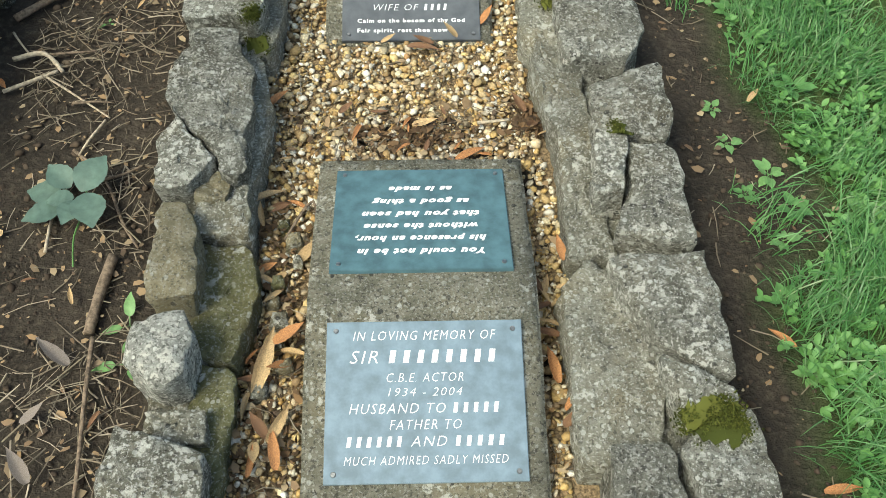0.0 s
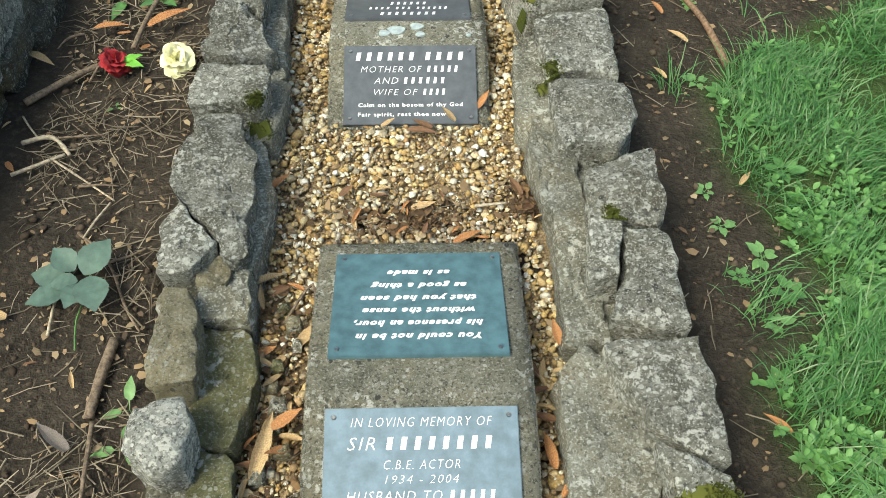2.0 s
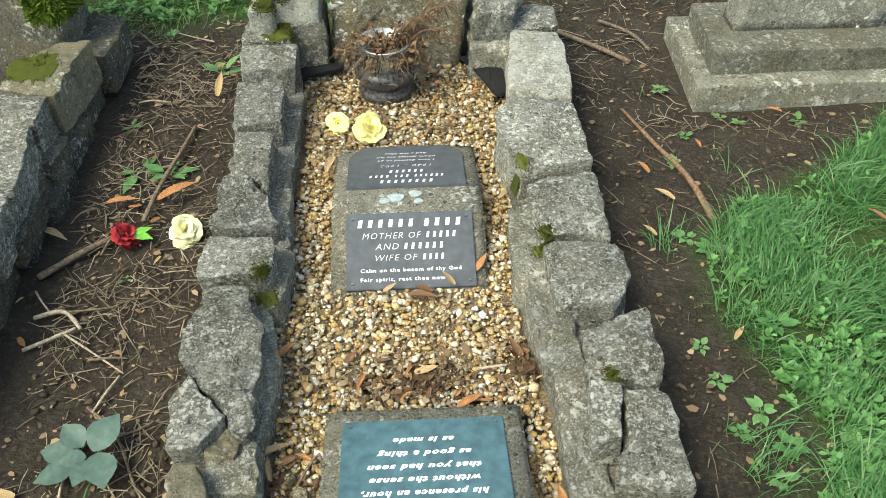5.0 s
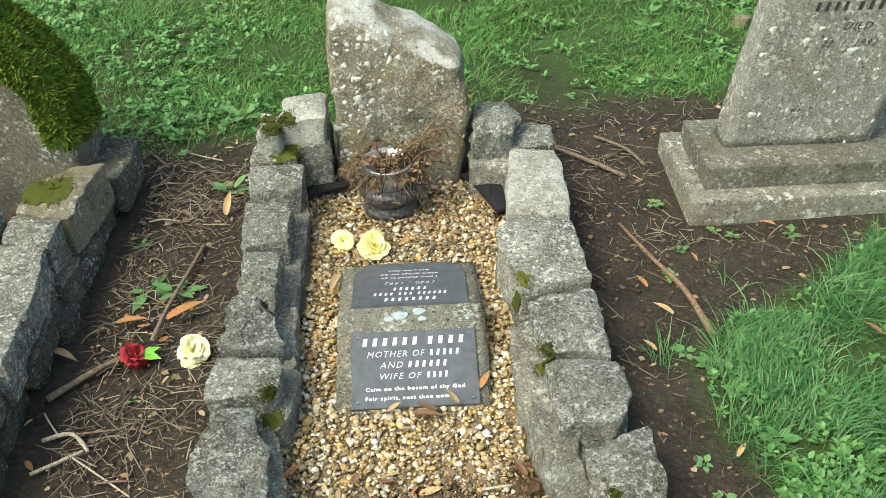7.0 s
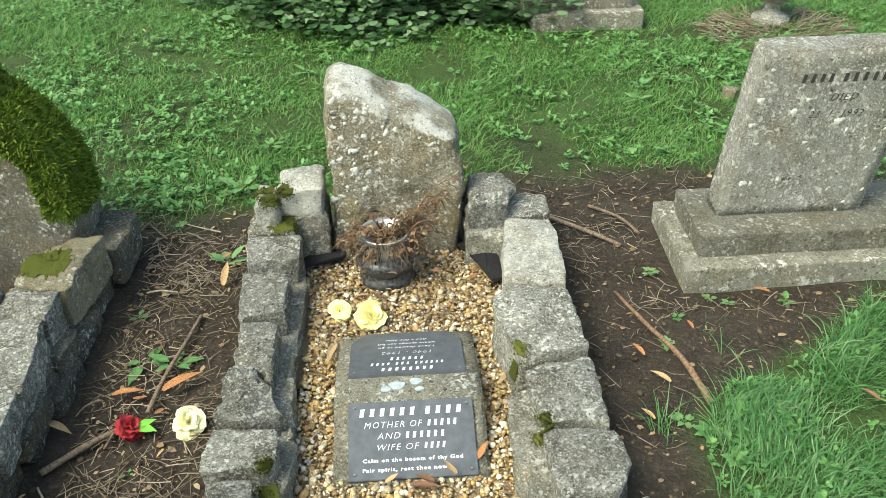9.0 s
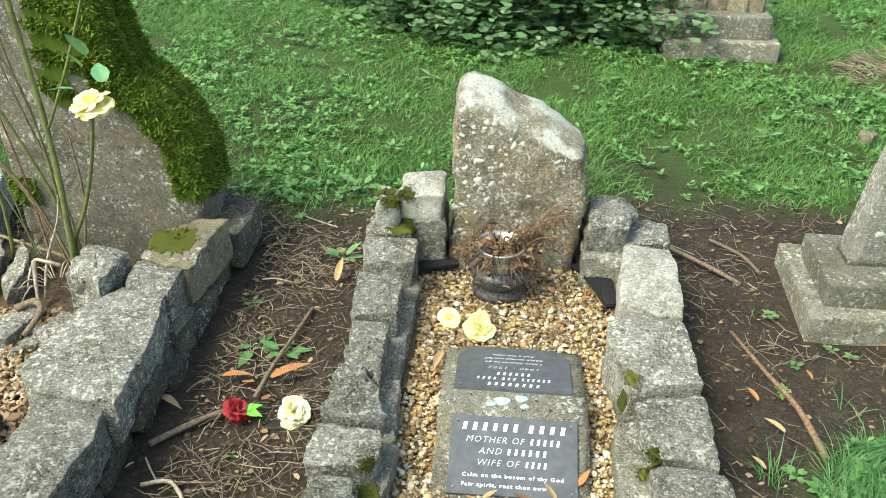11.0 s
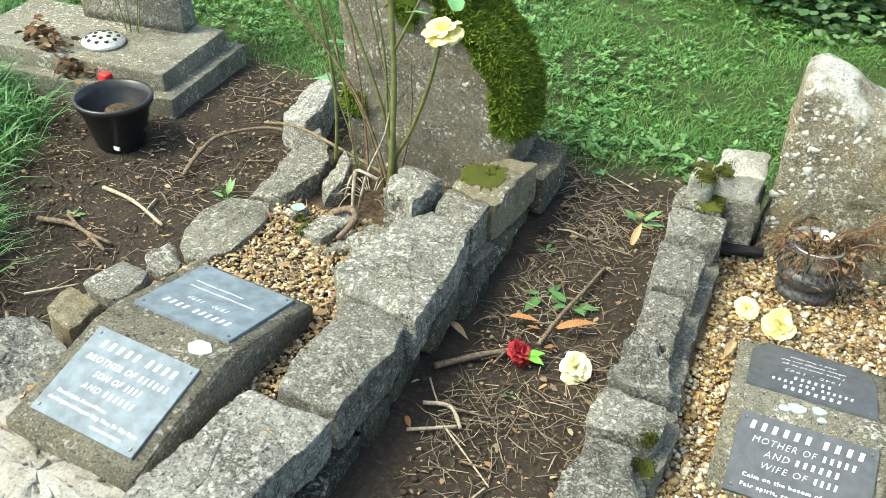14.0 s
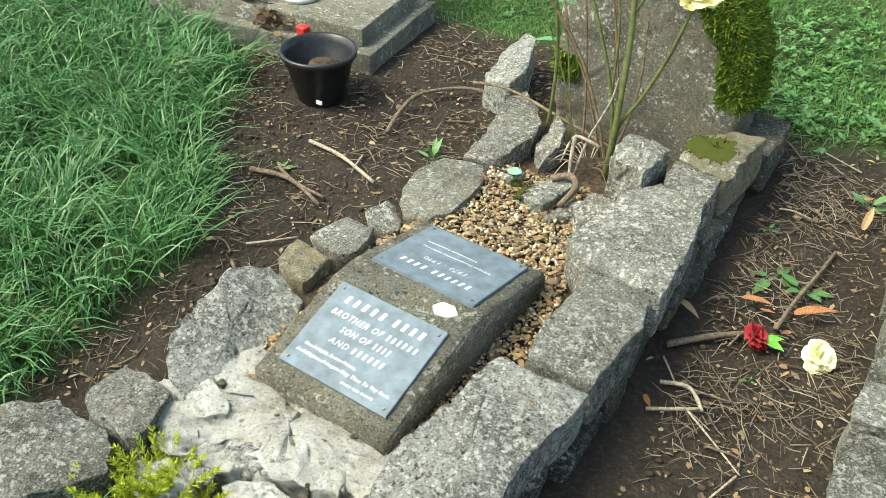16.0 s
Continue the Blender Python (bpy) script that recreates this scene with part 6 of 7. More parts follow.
for k in range(9):
    q = random.Random(860 + k)
    x, y, r = q.uniform(-0.30, -0.24), -0.12 + 0.045 * k, q.uniform(0.014, 0.024)
    lump = rock_mesh("stone", [(x - r, y - r), (x + r, y - 0.7 * r), (x + 0.8 * r, y + r), (x - 0.7 * r, y + 0.8 * r)], 0.0, 0.03 + r * 0.5, 900 + k, (MORTAR, SANDSTONE, ALGAE)[k % 3], rough=0.008, step=0.009, dome=0.008)
    tagged(put("stone", lump), "small loose stone lying among gravel and leaves", "stone")


# ---------------------------------------------------------------- roses
def petal_mesh(name, size, mat, cup):
    verts, faces = [], []
    for i in range(7):
        s = i / 6
        w = size * (0.35 + 0.75 * math.sin(math.pi * (0.15 + 0.6 * s)))
        for j in range(7):
            u = (j - 3) / 3
            verts.append((u * w * 0.6, size * s * (0.9 - 0.12 * u * u), cup * size * (s * s * 0.5 + u * u * 0.25) - 0.12 * size * max(0, s - 0.7) * 4 + 0.07 * size * s * math.sin(6 * u + 5 * s + cup * 9)))
    faces = [(i * 7 + j, i * 7 + j + 1, i * 7 + j + 8, i * 7 + j + 7) for i in range(6) for j in range(6)]
    return mesh_from(name, verts, faces, mat, True)


def rose(x, y, z, size, mat, label, seed, rx=0, ry=0, leaves=0):
    q = random.Random(seed)
    e = thing("rose", label, "flower", x, y, z, group="roses")
    e.matrix_basis = pose(x, y, z, rx, ry, q.uniform(0, 360)) @ Matrix.Diagonal((1, 0.9, 0.75, 1))
    rows = ((9, 1.0, 0.1, 0), (9, 0.95, 0.2, 10), (9, 0.8, 0.35, 24), (8, 0.62, 0.5, 42))
    for n_p, s, cup, up in rows:
        mes = [petal_mesh("petal", size * s * f, mat, cup * c) for f, c in ((1.0, 1.0), (0.85, -0.4), (1.1, 0.5))]
        for k in range(n_p):
            ob = put("petal", mes[k % 3], e)
            ob.matrix_basis = Matrix.Rotation(2 * math.pi * k / n_p + q.uniform(-0.5, 0.5), 4, "Z") @ Matrix.Translation((0, 0.003, 0.0015 * up / 8)) @ Matrix.Rotation(radians(up + q.uniform(-38, 38)), 4, "X") @ Matrix.Rotation(q.uniform(-0.5, 0.5), 4, "Y")
    for k in range(leaves):
        me = leaf_mesh("leaf", size * 0.95, size * 0.55, WEED_PALE, 0.3)
        put("leaf", me, e, m=Matrix.Rotation(radians(-70 + 35 * k), 4, "Z") @ Matrix.Translation((0, size * 0.7, -0.004)))
    return e


YELLOW = plain_material("pale_yellow_petal", (0.90, 0.82, 0.34), 0.6, 0.2, 0, 40, 0.08, 0.05)
CREAM = plain_material("cream_petal", (0.88, 0.84, 0.50), 0.55, 0.3, 0, 40, 0.12, 0.1)
RED = plain_material("dark_red_petal", (0.36, 0.03, 0.035), 0.55, 0.3, 0, 40, 0.35, 0.15)
rose(-0.13, 1.41, 0.05, 0.054, YELLOW, "pale yellow rose lying on gravel", 1, 38, 14)
rose(-0.225, 1.445, 0.045, 0.036, YELLOW, "small pale yellow rose lying on gravel", 2, 45, 25)
rose(-0.61, 1.005, 0.03, 0.048, CREAM, "cream white rose lying on soil by the kerb", 3, 20, -10)
red = rose(-0.765, 1.0, 0.03, 0.045, RED, "dark red rose lying on soil", 4, 40, 15)
for a, ln in ((-60, 0.05), (-105, 0.055)):
    me = leaf_mesh("leaf", ln, ln * 0.62, plain_material("bright_leaf", (0.16, 0.40, 0.05), 0.45, 0.45, 0, 40, 0.2, 0.2), 0.2)
    lf = put("leaf", me, red)
    lf.matrix_basis = red.matrix_basis.inverted() @ pose(-0.745, 1.0, 0.03, 12, 0, a)

# ---------------------------------------------------------------- rose bush in the left grave
STEM = plain_material("green_rose_stem", (0.12, 0.135, 0.045), 0.5, 0.4, 0, 40, 0.35, 0.2)
STEM_OLD = plain_material("brown_rose_stem", (0.17, 0.13, 0.075), 0.7, 0.3, 0, 60, 0.4, 0.4)
DEADWOOD = plain_material("bleached_dead_wood", (0.30, 0.265, 0.21), 0.85, 0.2, 0, 60, 0.4, 0.6)
bush = thing("rose_bush", "tall leggy rose bush with green thorny stems", "rose bush", -1.36, 1.43, 0.08)


def cane(pts, r0, r1, mat, name="cane"):
    return put(name, tube_mesh(name, pts, r0 * 0.8, r1 * 0.8, mat, 8, 0.12, len(pts)), bush)


cane([(0.0, -0.03, 0), (0.01, -0.02, 0.25), (0.005, 0, 0.5), (-0.02, 0.02, 0.75), (-0.04, 0.02, 1.0), (-0.06, 0.0, 1.3)], 0.012, 0.009, STEM)
cane([(0.0, 0.02, 0.05), (0.01, 0.0, 0.18), (0.07, -0.02, 0.30), (0.14, -0.05, 0.48), (0.19, -0.08, 0.66)], 0.009, 0.006, STEM)
cane([(-0.02, 0.06, 0), (-0.04, 0.05, 0.25), (-0.15, 0.06, 0.55), (-0.28, 0.05, 0.85), (-0.38, 0.02, 1.2)], 0.008, 0.005, STEM)
cane([(-0.25, 0.08, 0.05), (-0.24, 0.08, 0.3), (-0.27, 0.06, 0.6), (-0.33, 0.05, 0.9), (-0.36, 0.05, 1.2)], 0.008, 0.005, STEM)
cane([(-0.02, 0.04, 0.0), (-0.10, 0.06, 0.22), (-0.20, 0.05, 0.42), (-0.40, 0.0, 0.68), (-0.62, -0.04, 0.92)], 0.007, 0.004, STEM_OLD)
cane([(-0.20, 0.05, 0.42), (-0.28, 0.08, 0.6), (-0.5, 0.1, 0.85), (-0.72, 0.1, 1.05)], 0.005, 0.003, STEM_OLD)
cane([(-0.04, 0.05, 0.25), (-0.05, 0.05, 0.5), (-0.10, 0.06, 0.75), (-0.10, 0.05, 1.0)], 0.005, 0.003, STEM)
cane([(0.01, 0.03, 0.1), (0.04, 0.05, 0.3), (0.03, 0.06, 0.5)], 0.005, 0.003, STEM_OLD)
cane([(0.01, 0.0, 0.55), (0.10, 0.02, 0.75), (0.20, 0.03, 1.0)], 0.006, 0.004, STEM)
for k in range(6):
    q = random.Random(k + 140)
    a, b2 = q.uniform(-0.30, 0.02), q.uniform(-0.6, -0.05)
    cane([(a, 0.06, 0.02), (a + 0.2 * (b2 - a), 0.07, 0.3), (a + 0.6 * (b2 - a), 0.06 + q.uniform(-0.03, 0.05), 0.62), (b2, q.uniform(-0.02, 0.1), q.uniform(0.9, 1.1))], q.uniform(0.003, 0.0055), 0.002, (STEM_OLD, STEM, BARK_RED)[k % 3])
cane([(0.02, 0.05, 0.06), (-0.20, 0.10, 0.09), (-0.42, 0.14, 0.12), (-0.55, 0.12, 0.12)], 0.008, 0.006, STEM_OLD, "branch")
cane([(-0.08, -0.08, 0.02), (-0.06, -0.06, 0.14), (-0.02, -0.02, 0.26), (-0.01, 0.0, 0.34)], 0.006, 0.003, DEADWOOD, "dead_branch")
cane([(-0.10, -0.06, 0.14), (-0.09, -0.10, 0.06), (-0.06, -0.16, -0.01)], 0.009, 0.005, DEADWOOD, "dead_branch")
cane([(-0.02, -0.06, 0.13), (-0.06, -0.07, 0.15), (-0.11, -0.05, 0.13), (-0.13, -0.08, 0.05)], 0.008, 0.004, DEADWOOD, "dead_branch")
for k in range(14):
    q = random.Random(k + 40)
    a = q.uniform(0, 6.28)
    cane([(-0.05 + 0.03 * math.cos(a), -0.05 + 0.03 * math.sin(a), 0.06), (-0.05 + 0.08 * math.cos(a), -0.05 + 0.08 * math.sin(a), 0.08), (-0.05 + 0.14 * math.cos(a), -0.05 + 0.14 * math.sin(a), q.uniform(0.0, 0.1))], 0.0025, 0.0015, (BARK, DEADWOOD, BARK_PALE)[k % 3], "twig")
ROSELEAF = leaf_mesh("leaf", 0.075, 0.05, plain_material("rose_leaf", (0.13, 0.29, 0.12), 0.5, 0.4, 0, 40, 0.2, 0.2), 0.2, 0.05)
for k, (x, y, z, a, tl) in enumerate(((0.17, -0.06, 0.76, 140, 60), (0.14, -0.07, 0.70, 100, 5), (0.20, -0.08, 0.80, 160, 70), (0.22, -0.06, 0.72, 30, 30), (-0.36, 0.03, 1.0, 90, -20), (-0.5, 0, 0.86, 60, 10), (-0.58, -0.03, 0.9, 120, 20), (-0.62, -0.04, 0.93, 80, -10), (-0.3, 0.05, 0.95, -60, 20), (-0.25, 0.09, 0.36, 100, 0), (-0.27, 0.09, 0.48, -80, 10), (0.24, 0.02, 0.95, 20, 0), (-0.45, 0.02, 0.76, 100, 30), (-0.66, 0.1, 1.0, 70, 0), (-0.7, 0.1, 1.03, 120, 30))):
    put("leaf", ROSELEAF, bush, m=pose(x, y, z, tl, 20 * math.sin(k), a))
bloom = rose(-1.165, 1.345, 0.745, 0.06, YELLOW, "pale yellow full-blown rose on its cane", 9, -8, 6)

disc_leaf = leaf_mesh("fallen_leaf", 0.045, 0.05, plain_material("pale_blue_green_leaf", (0.25, 0.42, 0.30), 0.5, 0.3, 0, 50, 0.15, 0.2), 0.08, 0.0, 0.05)
tagged(put("fallen_leaf", disc_leaf, m=pose(-1.585, 1.21, 0.131, 3, 0, 10)), "round pale blue-green leaf lying on a small stone", "leaf")
root = tube_mesh("root", [(-1.47, 1.24, 0.14), (-1.42, 1.26, 0.155), (-1.385, 1.22, 0.15), (-1.40, 1.14, 0.125)], 0.012, 0.009, BARK, 8, 0.2, 3)
tagged(put("root", root), "short curved brown root between stones", "root")
# ---------------------------------------------------------------- moss
MOSS = island_material("green_moss", [(0.07, 0.125, 0.016), (0.12, 0.19, 0.024), (0.05, 0.085, 0.013), (0.21, 0.26, 0.036), (0.09, 0.15, 0.02)], 0.9, 0.1)
MOSS_DARK = island_material("dark_moss", [(0.05, 0.06, 0.014), (0.08, 0.09, 0.02), (0.035, 0.042, 0.011), (0.11, 0.115, 0.027)], 0.95, 0.05)


def moss_on(ob, test, count, size, label, parent=None, thick=0.012, seed=0, mat=None):
    """Cushions of short mossy spikes grown on a stone's own surface."""
    gg = np.random.default_rng(seed)
    me = ob.data
    faces = [(f.center.copy(), f.normal.copy(), f.area) for f in me.polygons if test(f.center, f.normal)]
    if not faces:
        return None
    w = np.array([f[2] for f in faces])
    pick = gg.choice(len(faces), count, p=w / w.sum())
    c = np.array([faces[i][0][:] for i in pick])
    nrm = np.array([faces[i][1][:] for i in pick])
    jit = gg.normal(0, 0.009, (count, 3))
    c = c + jit - nrm * (jit * nrm).sum(1, keepdims=True)
    lump = np.array([noise.noise(Vector(p) * 22) for p in c])[:, None]
    st = c + nrm * (thick * (0.3 + lump.clip(-0.3, 1)))
    re = (nrm + gg.normal(0, 0.55, (count, 3))) * gg.uniform(0.5, 1.2, (count, 1)) * size
    shell = [f for f in me.polygons if test(f.center, f.normal)]
    ids = {}
    sv, sf = [], []
    for f in shell:
        for i in f.vertices:
            if i not in ids:
                ids[i] = len(sv)
                co, vn = me.vertices[i].co, me.vertices[i].normal
                sv.append(co + vn * thick * (0.35 + 0.5 * noise.noise(co * 40)))
        sf.append([ids[i] for i in f.vertices])
    v, f = strands(count, gg, st - nrm * 0.006, re, gg.uniform(0.0025, 0.0045, count) * (size / 0.011) ** 0.5)
    k = len(sv)
    allv = [tuple(p) for p in sv] + v.reshape(-1, 3).tolist()
    allf = sf + (f[None] + (np.arange(count) * 9 + k)[:, None, None]).reshape(-1, 4).tolist()
    return put("moss", mesh_from("moss", allv, allf, mat or MOSS, True), parent or ob, label)


edge_x = lambda z: -1.06 - 0.17 * ease(0.3, 0.66, z)
moss_on(boulder, lambda c, nn: (c.z > 0.26 and c.x > edge_x(c.z) - 0.085 - 0.09 * noise.noise(c * 7) and c.x > -1.32) or (c.z > 0.60 + 0.06 * noise.noise(c * 9) and c.x > -1.50 and nn.y < 0.6), 42000, 0.012, "thick cushion of green moss", seed=1)
moss_on(boulder, lambda c, nn: 0.22 < c.z < 0.30 and c.x < -1.58 and nn.y < 0.3, 1800, 0.012, "small green moss tuft", seed=2)
for ob in list(kerb.children) + list(wall.children):
    c = sum((v.co for v in ob.data.vertices), Vector()) / len(ob.data.vertices)
    for k, (mx, my, rad, cnt) in enumerate(((0.385, 0.37, 0.02, 260), (0.455, -0.245, 0.045, 1100), (0.30, 0.80, 0.02, 200), (0.265, 1.06, 0.03, 260), (-0.36, 0.69, 0.025, 320), (-0.41, 1.73, 0.05, 700), (-0.46, 1.80, 0.03, 320), (-1.08, 1.50, 0.07, 700), (-1.55, 1.15, 0.04, 400))):
        if abs(c.x - mx) < 0.13 and abs(c.y - my) < 0.16:
            moss_on(ob, lambda p, nn: (p.x - mx) ** 2 + (p.y - my) ** 2 < rad * rad * (1 + 0.5 * noise.noise(p * 30)) and nn.z > 0.2, int(cnt * 1.6), 0.0035, "dark green moss tuft", thick=0.008, seed=k, mat=MOSS_DARK)

# ---------------------------------------------------------------- golden conifer at the foot of the left grave
CONIFER = island_material("golden_conifer", [(0.44, 0.50, 0.035), (0.56, 0.62, 0.06), (0.33, 0.41, 0.03), (0.64, 0.68, 0.11)], 0.6, 0.3, translucent=0.2)
for x, y, s in ((-1.735, -0.15, 0.15), (-1.67, -0.16, 0.11), (-1.60, -0.20, 0.085), (-1.79, -0.22, 0.13), (-1.54, -0.15, 0.06)):
    con = thing("dwarf_conifer", "tuft of golden green conifer growing beside white cement", "conifer", x, y, 0.0)
    starts, reaches = [], []
    for j in range(15):
        a, lean = 2.4 * j, 0.25 + 0.75 * ((j * 0.618) % 1)
        way = np.array([math.cos(a) * lean, math.sin(a) * lean, 1.0])
        way *= s * (0.75 + 0.5 * ((j * 0.37) % 1)) / np.linalg.norm(way)
        side = g.normal(0, 1, (85, 3)) * [1, 1, 0.5]
        side /= np.linalg.norm(side, axis=1, keepdims=True)
        u = g.uniform(0.1, 1.0, (85, 1))
        starts.append(way * u + [math.cos(a) * 0.015, math.sin(a) * 0.015, 0.012])
        reaches.append((way / s * 0.9 + side * 0.8) * 0.020 * (1.15 - 0.6 * u))
    v, f = strands(85 * 15, g, np.concatenate(starts), np.concatenate(reaches), g.uniform(0.001, 0.002, 85 * 15), bend=0.05)
    put("foliage", mass_mesh("foliage", v, f, CONIFER), con)
    put("stem", tube_mesh("stem", [(0, 0, -0.02), (0.005, 0, 0.05), (0, 0, 0.09)], 0.006, 0.003, BARK), con)

# ---------------------------------------------------------------- far shrub, urn and grave ornaments
SHRUB = island_material("shrub_leaves", [(0.065, 0.14, 0.045), (0.10, 0.20, 0.07), (0.085, 0.17, 0.065), (0.17, 0.25, 0.13), (0.055, 0.115, 0.035)], 0.5, 0.35, translucent=0.2)
shrub = thing("shrub", "low spreading shrub with small dark green leaves", "shrub", 0.05, 4.35, 0)
k = 15000
u = g.normal(0, 1, (k, 3))
u /= np.linalg.norm(u, axis=1, keepdims=True)
u[:, 2] = np.abs(u[:, 2])
rad = np.array([1 + 0.45 * noise.noise(Vector(p) * 2.2) + 0.25 * noise.noise(Vector(p) * 6) for p in u])
pos = u * (rad * g.uniform(0.6, 1.02, k))[:, None] * [1.15, 0.62, 0.62] + [0, 0.15, 0.02]
ang = np.linspace(0, 2 * np.pi, 6, endpoint=False)
disc = np.stack([np.cos(ang) * 1.5, np.sin(ang) * 0.75, 0.2 * np.cos(2 * ang)], -1)
v = np.einsum("kij,kvj->kvi", turns(k, g, 0.3), disc[None] * g.uniform(0.012, 0.026, (k, 1, 1))) + pos[:, None, :]
put("foliage", mass_mesh("foliage", v, np.array([[0, 1, 2, 3, 4, 5]]), SHRUB), shrub)
for kk in range(16):
    q = random.Random(kk)
    a = q.uniform(0, 6.28)
    put("branch", tube_mesh("branch", [(0, 0.15, 0), (0.35 * math.cos(a), 0.15 + 0.2 * math.sin(a), 0.25), (0.8 * math.cos(a), 0.15 + 0.42 * math.sin(a), q.uniform(0.2, 0.45))], 0.012, 0.004, BARK), shrub)
far_urn = thing("stone_urn", "weathered stone urn holding straw-coloured dead stems", "urn", 2.03, 3.95, 0)
part("urn_body", lathe([(0.001, 0), (0.10, 0), (0.10, 0.03), (0.045, 0.06), (0.04, 0.10), (0.09, 0.14), (0.13, 0.19), (0.135, 0.24), (0.115, 0.27), (0.12, 0.28), (0.10, 0.285), (0.001, 0.25)], 32), DRESSED, far_urn, shade=True)
st, re = spray(160, g, 0.08, 0.12, 0.18)
v, f = strands(160, g, st + [0, 0, 0.25], re, np.full(160, 0.003), 0.06)
put("dead_stems", mass_mesh("dead_stems", v, f, STRAW), far_urn)
st, re = spray(700, g, 0.35, 0.03, 0.15)
v, f = strands(700, g, st + [2.0, 3.75, 0.012], re, np.full(700, 0.0025))
tagged(put("straw", mass_mesh("straw", v, f, STRAW)), "dry straw heaped round the far urn", "litter", kind="stuff")
field_stone = stone(None, [(1.44, 2.95), (1.50, 2.93), (1.53, 2.98), (1.46, 3.01)], -0.02, 0.05, 150, SANDSTONE)
tagged(field_stone, "small buff field stone lying in the lawn", "stone")

# vase lid, dead flowers and a red scrap on the left base
lid = thing("vase_lid", "pierced silver vase lid on the stone base", "vase lid", -2.89, 1.885, 0.166)
part("dome", lathe([(0.001, 0), (0.085, 0), (0.088, 0.012), (0.084, 0.018), (0.06, 0.032), (0.03, 0.040), (0.001, 0.042)], 36), plain_material("pale_metal", (0.6, 0.6, 0.57), 0.4, 0.5, 0.5, 90, 0.2, 0.1), lid, shade=True)
for n_h, rr, zz in ((6, 0.032, 0.0385), (10, 0.06, 0.0305)):
    for kk in range(n_h):
        a = 2 * math.pi * kk / n_h
        hb = bmesh.new()
        bmesh.ops.create_cone(hb, cap_ends=True, segments=10, radius1=0.009, radius2=0.009, depth=0.006, matrix=Matrix.Translation((rr * math.cos(a), rr * math.sin(a), zz)))
        part("hole", hb, BLACK, lid)
posy = thing("dead_posy", "withered brown flowers with a red scrap beside the headstone base", "dead flowers", -3.04, 1.76, 0.165)
for k2, (dx, dy, dz) in enumerate(((0, 0, 0), (0.10, -0.04, -0.05), (-0.08, 0.02, 0.02), (0.16, -0.02, -0.06))):
    kk = 90
    pz = g.normal(0, 1, (kk, 3)) * [0.035, 0.03, 0.02] + [dx, dy, dz + 0.02]
    v = np.einsum("kij,kvj->kvi", turns(kk, g, 1.0), flat[None] * g.uniform(0.01, 0.026, (kk, 1, 1))) + pz[:, None, :]
    put("dead_bloom", mass_mesh("dead_bloom", v, np.array([[0, 1, 2, 3, 4]]), DRIED, False), posy)["kind"] = "stuff"
scrap = rock_mesh("scrap", [(0.24, -0.05), (0.30, -0.06), (0.31, 0.0), (0.25, 0.0)], -0.07, -0.04, 5, plain_material("red_plastic", (0.5, 0.03, 0.03), 0.4, 0.4, 0, 40, 0.2, 0.2), rough=0.004)
put("scrap", scrap, posy, "red plastic scrap")


# ---------------------------------------------------------------- raised lichen crusts on the upright stones
CRUST = plain_material("white_lichen", (0.44, 0.44, 0.39), 0.95, 0.1, 0, 150, 0.35, 0.4)


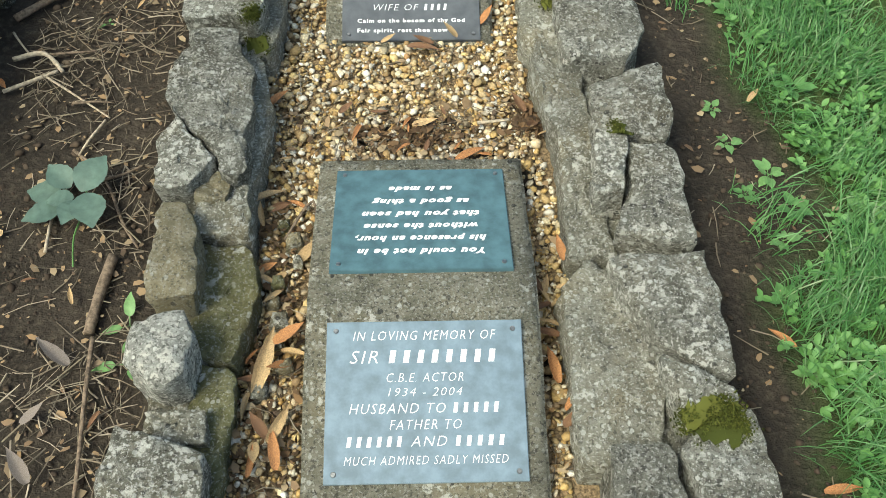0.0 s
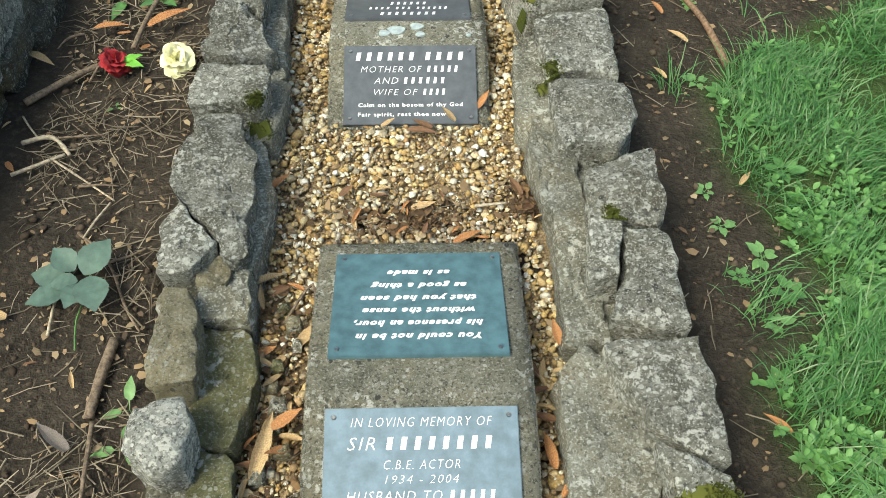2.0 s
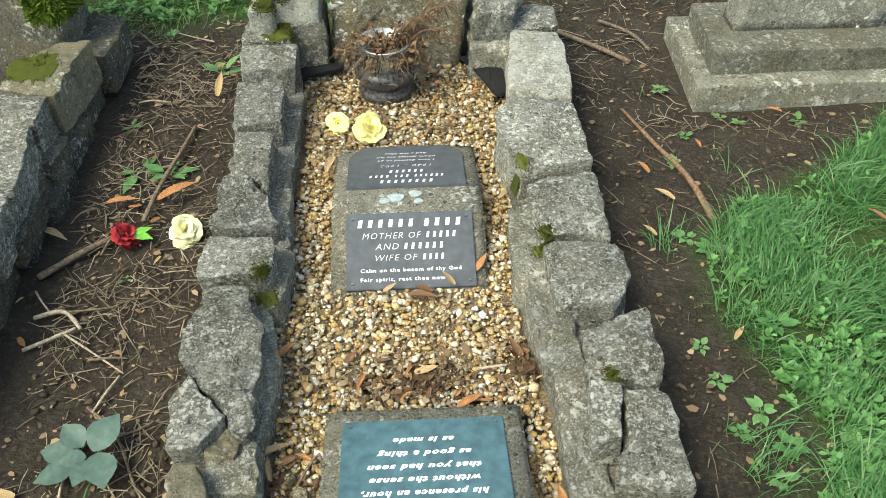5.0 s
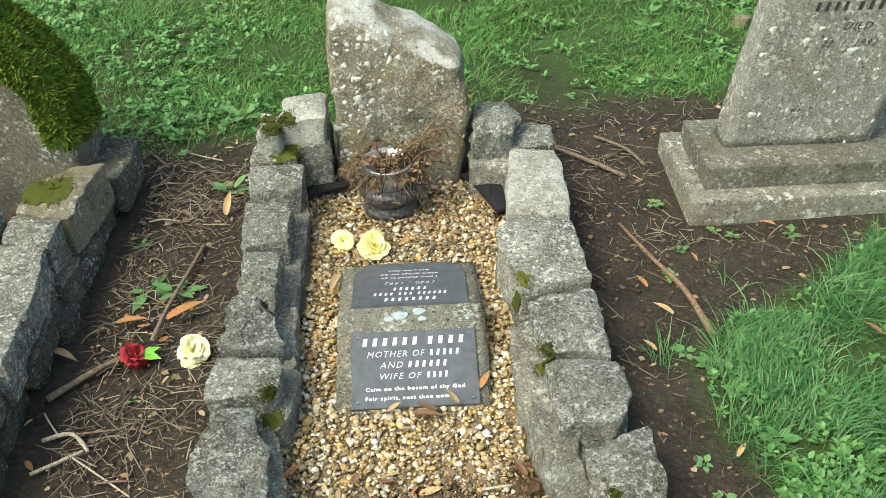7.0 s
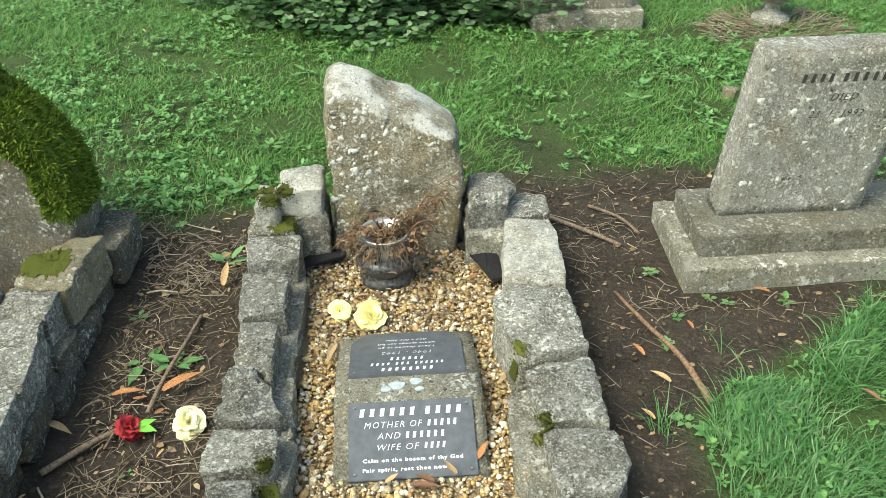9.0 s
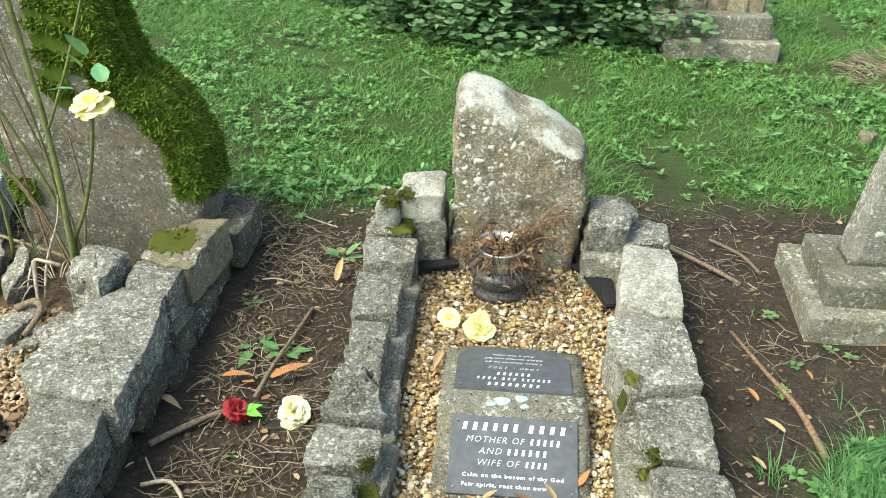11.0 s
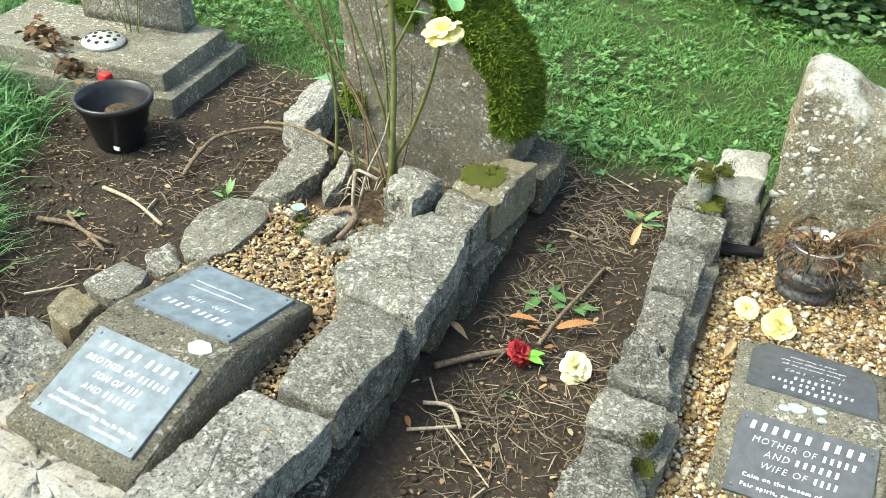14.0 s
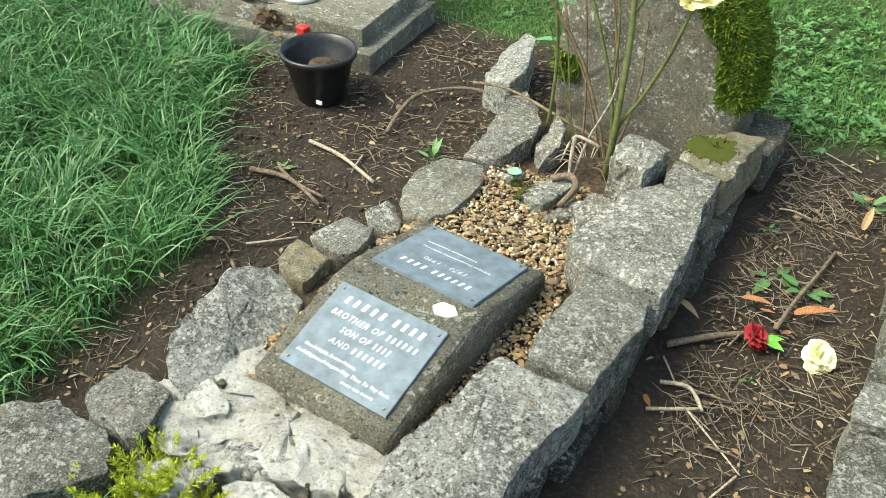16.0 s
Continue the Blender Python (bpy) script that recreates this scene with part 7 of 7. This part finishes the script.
def crust_on(ob, test, count, sizes, seed, parent=None):
    gg = np.random.default_rng(seed)
    faces = [(f.center.copy(), f.normal.copy(), f.area) for f in ob.data.polygons if test(f.center, f.normal)]
    w = np.array([f[2] for f in faces])
    pick = gg.choice(len(faces), count, p=w / w.sum())
    for i in pick:
        c, nn, _ = faces[i]
        u = nn.orthogonal().normalized()
        w2 = nn.cross(u)
        c = c + u * gg.normal(0, 0.006) + w2 * gg.normal(0, 0.006)
        r = gg.gamma(2.2, sizes / 2.2)
        a0 = gg.uniform(0, 6)
        ring = [c + (u * math.cos(a) + w2 * math.sin(a) * 0.85) * r * (1 + 0.22 * math.sin(2 * a + a0) + 0.2 * math.sin(3 * a + 2 * a0)) for a in [0.6283 * t for t in range(10)]]
        low = [p - nn * 0.003 for p in ring]
        high = [c + (p - c) * 0.85 + nn * 0.0014 for p in ring]
        vv = low + high + [c + nn * 0.0016]
        ff = [(t, (t + 1) % 10, 10 + (t + 1) % 10, 10 + t) for t in range(10)] + [(10 + t, 10 + (t + 1) % 10, 20) for t in range(10)]
        put("lichen", mesh_from("lichen", vv, ff, CRUST, True), ob)


crust_on(grave_head, lambda c, nn: nn.y < -0.4 and c.x < -0.03 - 0.5 * (0.45 - c.z) and c.z > 0.12, 150, 0.0062, 1)
crust_on(grave_head, lambda c, nn: nn.y < -0.4 and c.z > 0.05, 60, 0.0042, 2)
crust_on(slab, lambda c, nn: nn.y < -0.5, 90, 0.0052, 3)
crust_on(boulder, lambda c, nn: nn.y < -0.5, 20, 0.006, 4)

for x, y, z, r in ((0.455, -0.33, 0.152, 0.009), (0.447, -0.318, 0.152, 0.006)):
    dr = rock_mesh("dropping", [(x + r * math.cos(a), y + 0.8 * r * math.sin(a)) for a in (0, 1, 2, 3, 4, 5.2)], z - 0.004, z + 0.003, 3, CRUST, rough=0.001, edge=0.002, dome=0.001, step=0.004)
    put("dropping", dr, kerb, "white bird dropping")

bunch = thing("flower_bunch", "bunch of pale yellow flowers before the headstone", "flowers", -2.87, 2.03, 0.37)
for k, (dx, dy, dz) in enumerate(((0, 0, 0.0), (0.07, 0.02, 0.02), (-0.07, 0.01, 0.01), (0.02, 0.05, 0.05))):
    put("stem", tube_mesh("stem", [(dx * 0.3, dy * 0.3, -0.24), (dx * 0.7, dy, -0.1), (dx, dy, dz)], 0.003, 0.002, STEM), bunch)
    pm = [petal_mesh("petal", 0.045 * f, YELLOW, c) for f, c in ((1.0, 0.3), (0.8, 0.7))]
    for j in range(12):
        put("petal", pm[j % 2], bunch, m=Matrix.Translation((dx, dy, dz)) @ Matrix.Rotation(j * 1.05, 4, "Z") @ Matrix.Rotation(radians(10 + 4 * j), 4, "X"))
